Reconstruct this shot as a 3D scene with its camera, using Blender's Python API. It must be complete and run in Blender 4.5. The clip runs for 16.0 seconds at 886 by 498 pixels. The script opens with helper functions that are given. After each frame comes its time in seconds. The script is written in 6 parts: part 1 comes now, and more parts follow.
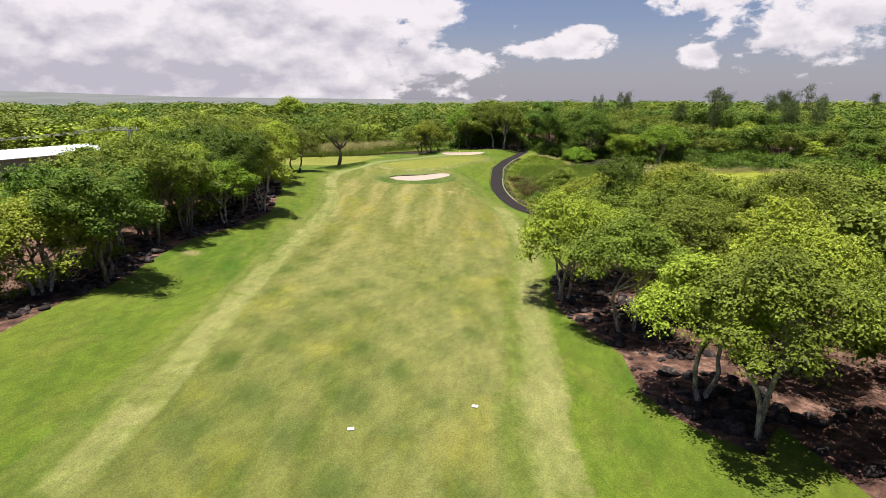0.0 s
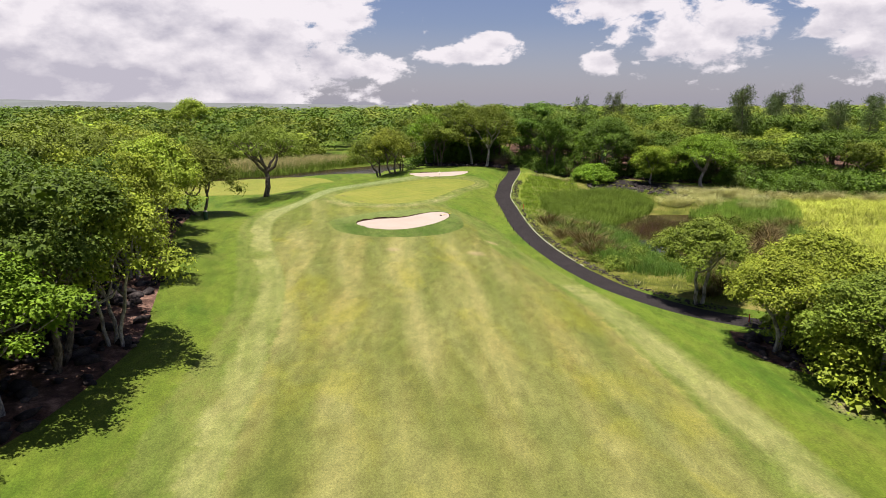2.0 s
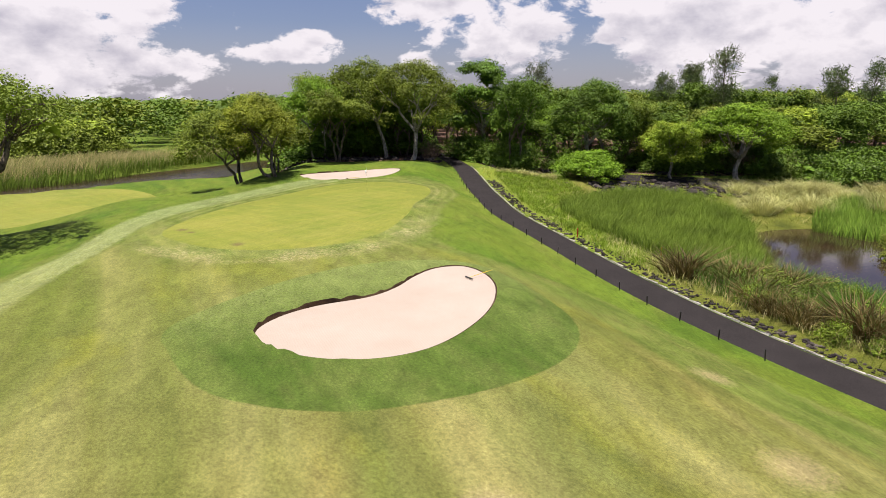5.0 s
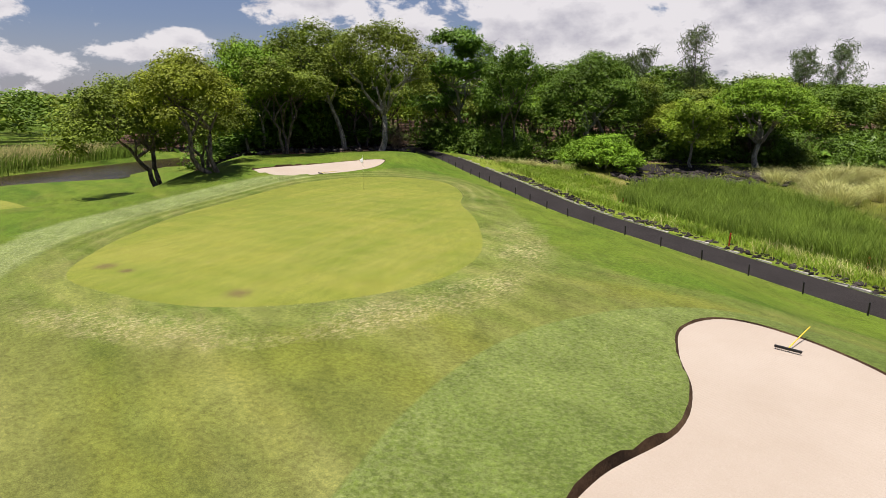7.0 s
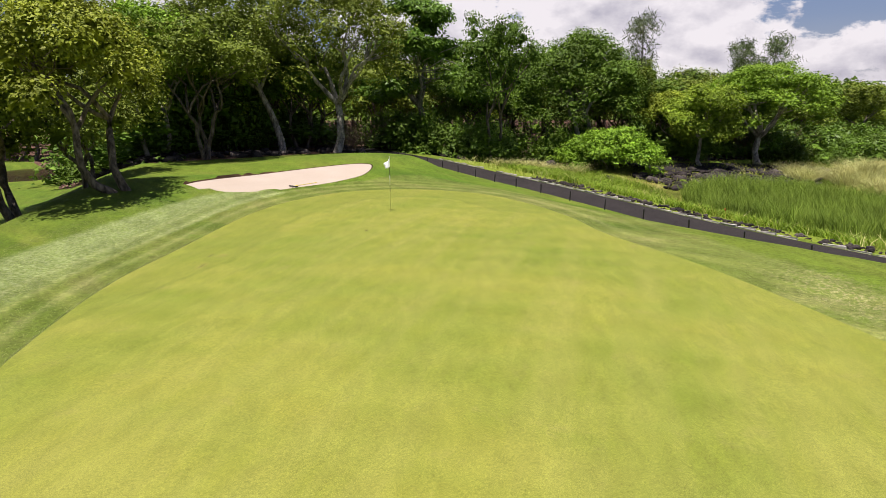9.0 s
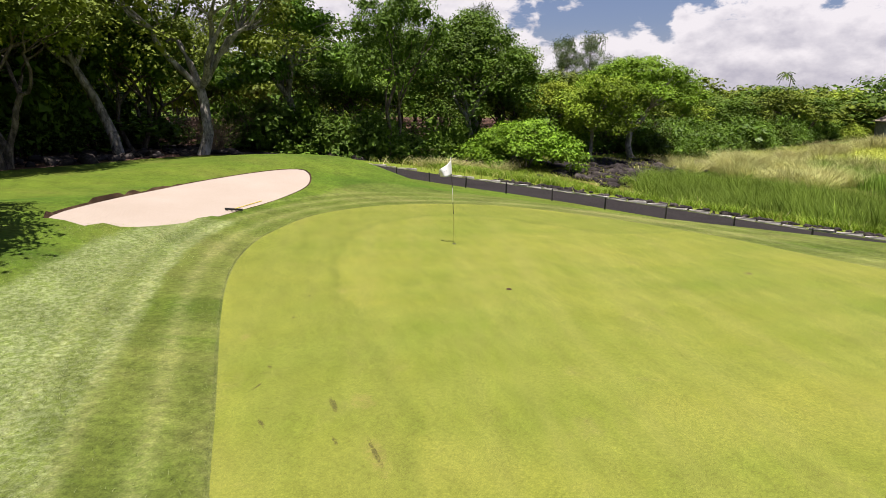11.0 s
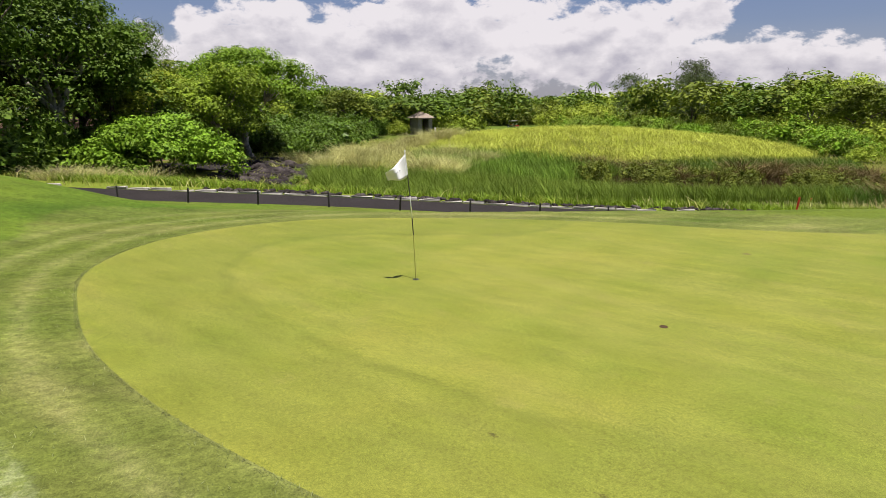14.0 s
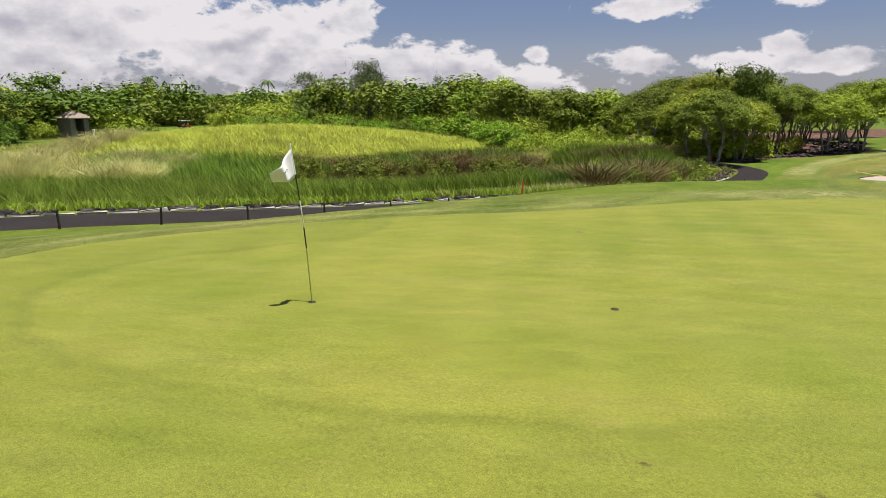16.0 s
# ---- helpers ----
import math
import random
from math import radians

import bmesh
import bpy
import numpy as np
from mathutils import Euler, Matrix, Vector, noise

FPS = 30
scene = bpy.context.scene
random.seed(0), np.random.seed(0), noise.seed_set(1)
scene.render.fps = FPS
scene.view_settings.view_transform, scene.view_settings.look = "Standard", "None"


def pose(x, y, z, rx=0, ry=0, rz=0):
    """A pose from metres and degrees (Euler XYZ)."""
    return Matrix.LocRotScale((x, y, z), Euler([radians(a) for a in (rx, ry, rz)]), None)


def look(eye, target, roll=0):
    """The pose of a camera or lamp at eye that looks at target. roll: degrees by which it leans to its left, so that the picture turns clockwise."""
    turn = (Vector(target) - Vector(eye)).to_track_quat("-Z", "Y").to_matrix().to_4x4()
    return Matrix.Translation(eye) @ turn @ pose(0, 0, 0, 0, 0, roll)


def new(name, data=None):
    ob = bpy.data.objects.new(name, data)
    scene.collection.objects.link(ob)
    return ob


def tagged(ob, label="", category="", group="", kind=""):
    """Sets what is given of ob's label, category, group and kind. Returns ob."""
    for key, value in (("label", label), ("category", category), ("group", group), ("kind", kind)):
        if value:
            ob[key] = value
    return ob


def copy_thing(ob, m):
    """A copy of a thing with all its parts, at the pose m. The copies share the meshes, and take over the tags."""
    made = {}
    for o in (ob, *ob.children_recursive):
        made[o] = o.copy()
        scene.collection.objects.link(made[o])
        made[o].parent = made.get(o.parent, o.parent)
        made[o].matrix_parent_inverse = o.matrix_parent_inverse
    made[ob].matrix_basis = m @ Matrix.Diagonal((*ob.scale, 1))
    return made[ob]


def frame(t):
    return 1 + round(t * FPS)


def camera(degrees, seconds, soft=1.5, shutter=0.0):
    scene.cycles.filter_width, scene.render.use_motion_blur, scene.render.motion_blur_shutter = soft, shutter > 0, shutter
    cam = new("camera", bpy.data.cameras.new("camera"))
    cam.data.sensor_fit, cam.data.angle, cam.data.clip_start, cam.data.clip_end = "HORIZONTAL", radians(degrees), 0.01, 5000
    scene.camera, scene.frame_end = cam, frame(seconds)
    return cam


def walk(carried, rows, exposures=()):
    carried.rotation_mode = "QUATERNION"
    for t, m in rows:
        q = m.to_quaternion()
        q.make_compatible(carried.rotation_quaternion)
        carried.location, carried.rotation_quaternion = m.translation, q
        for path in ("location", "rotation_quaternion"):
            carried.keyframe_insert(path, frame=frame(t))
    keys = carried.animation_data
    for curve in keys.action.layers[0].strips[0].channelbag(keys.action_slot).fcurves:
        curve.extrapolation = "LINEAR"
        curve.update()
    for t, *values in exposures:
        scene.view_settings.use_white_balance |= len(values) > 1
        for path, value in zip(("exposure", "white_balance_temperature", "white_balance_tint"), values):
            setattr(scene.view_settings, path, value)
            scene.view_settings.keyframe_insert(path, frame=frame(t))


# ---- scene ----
from mathutils.geometry import delaunay_2d_cdt

# ---- camera and walk ----
cam = camera(71.6, 16.0, soft=0.8)
PATH = [
    (0, (-4.043, -152.919, 14.207), (-4.042, -150.975, 13.735), 0.1),
    (0.5, (-8.027, -142.056, 13.303), (-7.946, -140.11, 12.848), -0.1),
    (1, (-10.813, -130.566, 13.04), (-10.662, -128.623, 12.589), 0.1),
    (1.5, (-12.786, -118.717, 13.167), (-12.571, -116.781, 12.714), 0.0),
    (2, (-14.232, -106.642, 13.399), (-13.962, -104.714, 12.942), 0.1),
    (2.5, (-15.351, -94.713, 13.423), (-15.064, -92.787, 12.968), 0.1),
    (3, (-16.135, -83.379, 13.014), (-15.814, -81.458, 12.559), 0.1),
    (3.5, (-16.522, -73.334, 11.932), (-16.139, -71.423, 11.484), 0.0),
    (4, (-16.511, -65.877, 10.393), (-15.979, -64.003, 9.941), 0.0),
    (4.5, (-16.5, -60.704, 9.006), (-15.83, -58.875, 8.554), 0.0),
    (4.7, (-16.605, -58.812, 8.59), (-15.883, -57.002, 8.135), 0.0),
    (6.8, (-18.567, -38.225, 5.471), (-17.495, -36.599, 5.016), -0.1),
    (7, (-18.473, -36.228, 5.314), (-17.372, -34.621, 4.861), -0.1),
    (7.5, (-18.112, -31.216, 5.042), (-16.936, -29.665, 4.584), -0.1),
    (8, (-17.543, -26.647, 4.657), (-16.294, -25.154, 4.199), -0.2),
    (8.2, (-17.306, -24.967, 4.481), (-16.027, -23.497, 4.029), -0.2),
    (10.3, (-15.151, -9.728, 3.641), (-13.49, -8.71, 3.189), -0.1),
    (10.5, (-14.905, -8.49, 3.568), (-13.204, -7.54, 3.117), 0.1),
    (11, (-14.305, -5.803, 3.423), (-12.513, -5.037, 2.974), -0.1),
    (11.5, (-13.565, -3.576, 3.254), (-11.698, -3.015, 2.807), -0.3),
    (12, (-12.941, -1.752, 3.214), (-11.019, -1.422, 2.768), -0.3),
    (12.5, (-12.128, -0.237, 3.106), (-10.18, -0.146, 2.662), -0.3),
    (13, (-11.306, 0.994, 3.018), (-9.362, 0.841, 2.572), -0.1),
    (13.5, (-10.542, 2.018, 2.941), (-8.633, 1.624, 2.495), 0.0),
    (14, (-9.807, 2.847, 2.866), (-7.962, 2.219, 2.421), 0.1),
    (14.5, (-9.126, 3.517, 2.801), (-7.372, 2.665, 2.356), 0.1),
    (15, (-8.383, 4.067, 2.733), (-6.758, 2.989, 2.289), 0.0),
    (15.5, (-7.602, 4.548, 2.679), (-6.139, 3.259, 2.235), 0.0),
    (16, (-6.824, 4.97, 2.648), (-5.536, 3.507, 2.202), 0.0),
]
walk(cam, [(t, look(eye, target, roll)) for t, eye, target, roll in PATH], exposures=[(0, 0.86, 6500, 15), (4.7, 0.88, 6500, 16), (7, 0.70, 6500, 12), (8.2, 0.80, 6500, 15), (11, 0.86, 6500, 14.5), (14.5, 0.72, 6500, 13), (16, 0.70, 6500, 11.5)])


# ---- world and sun ----
SUN_UP, SUN_AZ = radians(84), radians(262)   # height, and compass bearing (from +y towards +x)


def build_world():
    w = bpy.data.worlds.new("sky_world")
    w.use_nodes = True
    scene.world = w
    nt = w.node_tree
    N, L = nt.nodes, nt.links
    N.clear()
    out = N.new("ShaderNodeOutputWorld")
    bg = N.new("ShaderNodeBackground")
    sky = N.new("ShaderNodeTexSky")
    sky.sky_type, sky.sun_disc = "NISHITA", False
    sky.sun_elevation, sky.sun_rotation = SUN_UP, SUN_AZ
    sky.air_density, sky.dust_density, sky.ozone_density = 1.0, 1.2, 1.0
    tc = N.new("ShaderNodeTexCoord")
    sep = N.new("ShaderNodeSeparateXYZ")
    L.new(tc.outputs["Generated"], sep.inputs[0])

    def math_node(op, a, b=None, clamp=False):
        n = N.new("ShaderNodeMath")
        n.operation, n.use_clamp = op, clamp
        for i, v in enumerate((a, b)):
            if v is None:
                continue
            if isinstance(v, (int, float)):
                n.inputs[i].default_value = v
            else:
                L.new(v, n.inputs[i])
        return n.outputs[0]

    up = math_node("MAXIMUM", sep.outputs["Z"], 0.0)

    def noise_at(scale, detail, rough, off, stretch=2.6, dist=0.0):
        m = N.new("ShaderNodeMapping")
        m.inputs["Location"].default_value, m.inputs["Scale"].default_value = off, (1, 1, stretch)
        L.new(tc.outputs["Generated"], m.inputs[0])
        n = N.new("ShaderNodeTexNoise")
        n.inputs["Scale"].default_value, n.inputs["Detail"].default_value = scale, detail
        n.inputs["Roughness"].default_value, n.inputs["Distortion"].default_value = rough, dist
        L.new(m.outputs[0], n.inputs["Vector"])
        return n.outputs["Fac"]

    def billow(lift):
        """Puffy cauliflower cloud: rounded cells at two sizes on a warped sky, read a little higher by lift."""
        m = N.new("ShaderNodeMapping")
        m.inputs["Location"].default_value, m.inputs["Scale"].default_value = (0.2, 0.6, 0.4 + lift), (1, 1, 1.9)
        L.new(tc.outputs["Generated"], m.inputs[0])
        w = N.new("ShaderNodeTexNoise")
        w.inputs["Scale"].default_value, w.inputs["Detail"].default_value, w.inputs["Roughness"].default_value = 9.0, 7, 0.6
        L.new(m.outputs[0], w.inputs["Vector"])
        add = N.new("ShaderNodeVectorMath")
        add.operation = "MULTIPLY_ADD"
        add.inputs[1].default_value = (0.11, 0.11, 0.11)
        L.new(w.outputs["Color"], add.inputs[0]), L.new(m.outputs[0], add.inputs[2])
        total = None
        for scale, weight in ((10.0, 0.60), (23.0, 0.38)):
            v = N.new("ShaderNodeTexVoronoi")
            v.feature = "SMOOTH_F1"
            v.inputs["Scale"].default_value, v.inputs["Smoothness"].default_value = scale, 0.75
            L.new(add.outputs[0], v.inputs["Vector"])
            d = math_node("MULTIPLY", math_node("SUBTRACT", 0.75, v.outputs["Distance"]), weight)
            total = d if total is None else math_node("ADD", total, d)
        return total

    bearing = math_node("MULTIPLY", math_node("ARCTAN2", sep.outputs["X"], sep.outputs["Y"]), 180 / math.pi)
    height = math_node("MULTIPLY", math_node("ARCSINE", sep.outputs["Z"]), 180 / math.pi)
    puffs = noise_at(7.0, 10, 0.62, (0.3, 1.7, 0.4), 1.6, 0.1)
    wisps = noise_at(19.0, 8, 0.62, (2.3, 0.7, 1.4), 1.8, 0.2)
    lumps = billow(0.0)
    ragged = math_node("ADD", math_node("MULTIPLY", math_node("SUBTRACT", puffs, 0.5), 2.6), math_node("MULTIPLY", math_node("SUBTRACT", lumps, 0.25), 1.2))
    ragged = math_node("ADD", ragged, math_node("MULTIPLY", math_node("SUBTRACT", wisps, 0.5), 3.2))
    banks = None
    for at, up_at, wide, tall, thick in CLOUDS:
        a = math_node("DIVIDE", math_node("SUBTRACT", bearing, at), wide)
        b = math_node("DIVIDE", math_node("SUBTRACT", height, up_at), tall)
        r = math_node("SQRT", math_node("ADD", math_node("MULTIPLY", a, a), math_node("MULTIPLY", b, b)))
        r = math_node("MULTIPLY", math_node("SUBTRACT", 1.0, r), thick)
        banks = r if banks is None else math_node("MAXIMUM", banks, r)
    banks = math_node("MAXIMUM", banks, -1.2)
    # overhead and behind, broken cloud without a plan
    loose = math_node("MULTIPLY", math_node("SUBTRACT", noise_at(1.7, 3, 0.5, CLOUD_OFF, 2.2), 0.60), 5.0)
    high = N.new("ShaderNodeMapRange")
    high.interpolation_type = "SMOOTHSTEP"
    high.inputs["From Min"].default_value, high.inputs["From Max"].default_value = 10.0, 18.0
    L.new(height, high.inputs["Value"])
    back = N.new("ShaderNodeMapRange")
    back.interpolation_type = "SMOOTHSTEP"
    back.inputs["From Min"].default_value, back.inputs["From Max"].default_value = 112.0, 128.0
    L.new(math_node("ABSOLUTE", math_node("SUBTRACT", bearing, 66.0)), back.inputs["Value"])
    free = math_node("MAXIMUM", high.outputs["Result"], back.outputs["Result"])
    plan = N.new("ShaderNodeMix")
    L.new(free, plan.inputs["Factor"]), L.new(banks, plan.inputs["A"]), L.new(loose, plan.inputs["B"])
    cover = math_node("ADD", plan.outputs["Result"], math_node("MULTIPLY", ragged, 0.66))
    ramp = N.new("ShaderNodeMapRange")
    ramp.interpolation_type = "SMOOTHSTEP"
    ramp.inputs["From Min"].default_value, ramp.inputs["From Max"].default_value = -0.06, 0.26
    L.new(cover, ramp.inputs["Value"])
    # lit crests, grey bellies, greyer towards the flat bases
    shifted = noise_at(7.0, 10, 0.62, (0.3, 1.7, 0.45), 1.6, 0.1)
    tone = math_node("ADD", math_node("MULTIPLY", math_node("SUBTRACT", puffs, shifted), 1.3), math_node("MULTIPLY", noise_at(3.6, 5, 0.55, (1.5, -2.0, 2.0), 2.2), 0.75))
    tone = math_node("ADD", tone, math_node("MULTIPLY", math_node("SUBTRACT", lumps, billow(0.03)), 0.9))
    tone = math_node("ADD", tone, math_node("MULTIPLY", math_node("SUBTRACT", 0.75, math_node("MINIMUM", cover, 1.2)), 0.22))
    tone = math_node("ADD", tone, math_node("MINIMUM", math_node("MULTIPLY", up, 2.6), 0.36))
    tr = N.new("ShaderNodeValToRGB")
    tr.color_ramp.elements[0].position, tr.color_ramp.elements[1].position = 0.28, 0.78
    tr.color_ramp.elements[0].color = (0.56, 0.545, 0.615, 1)
    tr.color_ramp.elements[1].color = (0.98, 0.945, 0.96, 1)
    L.new(tone, tr.inputs[0])
    skyx = N.new("ShaderNodeMix")
    skyx.data_type, skyx.blend_type = "RGBA", "MULTIPLY"
    skyx.inputs["Factor"].default_value = 1.0
    L.new(sky.outputs[0], skyx.inputs["A"])
    skyx.inputs["B"].default_value = (0.080, 0.079, 0.096, 1)
    low = N.new("ShaderNodeValToRGB")
    low.color_ramp.elements[0].position, low.color_ramp.elements[1].position = 0.0, 0.12
    low.color_ramp.elements[0].color, low.color_ramp.elements[1].color = (1, 1, 1, 1), (0, 0, 0, 1)
    L.new(up, low.inputs[0])
    hz = N.new("ShaderNodeMix")
    hz.data_type = "RGBA"
    L.new(math_node("MULTIPLY", low.outputs[0], 0.6), hz.inputs["Factor"])
    L.new(skyx.outputs["Result"], hz.inputs["A"])
    hz.inputs["B"].default_value = (0.50, 0.50, 0.58, 1)
    mix = N.new("ShaderNodeMix")
    mix.data_type = "RGBA"
    L.new(math_node("MULTIPLY", ramp.outputs["Result"], 0.95), mix.inputs["Factor"])
    L.new(hz.outputs["Result"], mix.inputs["A"])
    L.new(tr.outputs[0], mix.inputs["B"])
    L.new(mix.outputs["Result"], bg.inputs["Color"])
    bg.inputs["Strength"].default_value = 0.52
    L.new(bg.outputs[0], out.inputs["Surface"])


CLOUD_OFF = (0.0, 0.0, 0.0)
# cloud banks: bearing, height, half width, half height (degrees), thickness
CLOUDS = ((-24, 5.0, 26, 10, 1.6), (-4, 9.0, 9, 3.4, 1.0), (-2, 3.4, 6.5, 1.6, 0.8), (9, 4.4, 4.2, 0.9, 0.8), (12.5, 5.2, 2.6, 1.0, 0.9), (22.5, 8.4, 5.5, 1.9, 1.0),
          (30, 5.6, 6.0, 3.0, 0.55), (22, 3.6, 1.6, 0.8, 0.6), (46, 6.0, 10, 4.6, 0.9), (62, 7.0, 15, 8.0, 1.3), (76, 3.0, 12, 3.4, 0.8), (98, 3.4, 17, 5.6, 1.4),
          (108, 6.5, 12, 3.6, 1.2), (122, 5.2, 9, 4.2, 1.2), (133, 3.2, 12, 2.6, 1.1), (130, 7.6, 3.0, 2.2, 0.9), (143, 2.2, 9, 2.0, 0.9), (147, 4.8, 1.6, 1.0, 0.9),
          (155, 3.6, 3.6, 1.3, 0.8), (156, 8.2, 6.0, 1.0, 0.9), (163.5, 3.8, 3.6, 1.1, 1.0), (166, 5.0, 1.8, 1.6, 0.9), (169, 3.6, 5.0, 0.9, 0.9), (168, 8.6, 3.6, 0.8, 0.8))
build_world()
sun = new("sun", bpy.data.lights.new("sun", "SUN"))
sun.data.energy, sun.data.angle, sun.data.color = 5.0, radians(0.53), (1.0, 0.955, 0.88)
sun.matrix_world = look((0, 0, 60), (-60 / math.tan(SUN_UP) * math.sin(SUN_AZ), -60 / math.tan(SUN_UP) * math.cos(SUN_AZ), 0))


# ---- materials ----
class Nodes:
    """Short hand for node materials."""

    def __init__(self, name, rough=0.8, spec=0.3):
        self.mat = bpy.data.materials.new(name)
        self.mat.use_nodes = True
        self.N, self.L = self.mat.node_tree.nodes, self.mat.node_tree.links
        self.bsdf = self.N["Principled BSDF"]
        self.out = self.N["Material Output"]
        self.bsdf.inputs["Roughness"].default_value = rough
        self.bsdf.inputs["Specular IOR Level"].default_value = spec

    def put(self, sock, v):
        if isinstance(v, (int, float, tuple)):
            sock.default_value = v
        else:
            self.L.new(v, sock)

    def place(self, kind="Object"):
        if kind == "World":
            return self.N.new("ShaderNodeNewGeometry").outputs["Position"]
        return self.N.new("ShaderNodeTexCoord").outputs[kind]

    def mapping(self, vec, scale=(1, 1, 1), turn=0.0, off=(0, 0, 0)):
        m = self.N.new("ShaderNodeMapping")
        if turn:    # turned first, stretched after
            m.vector_type, scale = "TEXTURE", tuple(1 / max(s, 1e-3) for s in scale)
        m.inputs["Scale"].default_value, m.inputs["Location"].default_value = scale, off
        m.inputs["Rotation"].default_value = (0, 0, radians(turn))
        self.L.new(vec, m.inputs[0])
        return m.outputs[0]

    def noise(self, vec, scale, detail=4, rough=0.55, dist=0.0):
        n = self.N.new("ShaderNodeTexNoise")
        n.inputs["Scale"].default_value, n.inputs["Detail"].default_value = scale, detail
        n.inputs["Roughness"].default_value, n.inputs["Distortion"].default_value = rough, dist
        self.L.new(vec, n.inputs["Vector"])
        return n.outputs["Fac"]

    def math(self, op, a, b=0.0, clamp=False):
        n = self.N.new("ShaderNodeMath")
        n.operation, n.use_clamp = op, clamp
        self.put(n.inputs[0], a), self.put(n.inputs[1], b)
        return n.outputs[0]

    def ramp(self, fac, stops):
        r = self.N.new("ShaderNodeValToRGB")
        el = r.color_ramp.elements
        while len(el) < len(stops):
            el.new(0.5)
        for e, (p, c) in zip(el, stops):
            e.position, e.color = p, (c, c, c, 1) if isinstance(c, (int, float)) else (*c, 1)
        self.put(r.inputs[0], fac)
        return r.outputs[0]

    def mix(self, fac, a, b, blend="MIX"):
        m = self.N.new("ShaderNodeMix")
        m.data_type, m.blend_type = "RGBA", blend
        self.put(m.inputs["Factor"], fac)
        for k, v in (("A", a), ("B", b)):
            self.put(m.inputs[k], (*v, 1) if isinstance(v, tuple) and len(v) == 3 else v)
        return m.outputs["Result"]

    def bump(self, height, strength, dist):
        b = self.N.new("ShaderNodeBump")
        b.inputs["Strength"].default_value, b.inputs["Distance"].default_value = strength, dist
        self.put(b.inputs["Height"], height)
        self.L.new(b.outputs[0], self.bsdf.inputs["Normal"])

    def colour(self, c):
        self.put(self.bsdf.inputs["Base Color"], (*c, 1) if isinstance(c, tuple) and len(c) == 3 else c)
        return self.mat


def spots(g, p, places):
    """Worn places: 1 at each (x, y, radius), ragged."""
    total = None
    rag = g.noise(g.mapping(p, (1, 1.7, 1), 25), 4.5, 9, 0.75, 1.2)
    for x, y, r in places:
        v = g.N.new("ShaderNodeVectorMath")
        v.operation = "DISTANCE"
        g.L.new(g.mapping(p, (1, 1, 0)), v.inputs[0])
        v.inputs[1].default_value = (x, y, 0)
        near = g.math("SUBTRACT", 1.0, g.math("DIVIDE", v.outputs["Value"], r), True)
        total = near if total is None else g.math("MAXIMUM", total, near)
    return g.ramp(g.math("MULTIPLY", total, rag), [(0.20, 0.0), (0.42, 1.0)])


def scrapes(g, p, marks, grain, lo, hi):
    """Long ragged marks: 1 along each (x, y, x, y, half-width)."""
    total = None
    rag = g.noise(p, grain, 6, 0.75, 0.8)
    sep = g.N.new("ShaderNodeSeparateXYZ")
    g.L.new(p, sep.inputs[0])
    for x0, y0, x1, y1, half in marks:
        long = math.hypot(x1 - x0, y1 - y0)
        cx, cy, ux, uy = (x0 + x1) / 2, (y0 + y1) / 2, (x1 - x0) / long, (y1 - y0) / long
        dx, dy = g.math("SUBTRACT", sep.outputs["X"], cx), g.math("SUBTRACT", sep.outputs["Y"], cy)
        a = g.math("ADD", g.math("MULTIPLY", dx, ux / (long * 0.6)), g.math("MULTIPLY", dy, uy / (long * 0.6)))
        b = g.math("ADD", g.math("MULTIPLY", dx, -uy / half), g.math("MULTIPLY", dy, ux / half))
        q = g.math("ADD", g.math("MULTIPLY", a, a), g.math("MULTIPLY", b, b))
        near = g.math("SUBTRACT", 1.0, q, True)
        total = near if total is None else g.math("MAXIMUM", total, near)
    return g.ramp(g.math("MULTIPLY", total, rag), [(lo, 0.0), (hi, 1.0)])


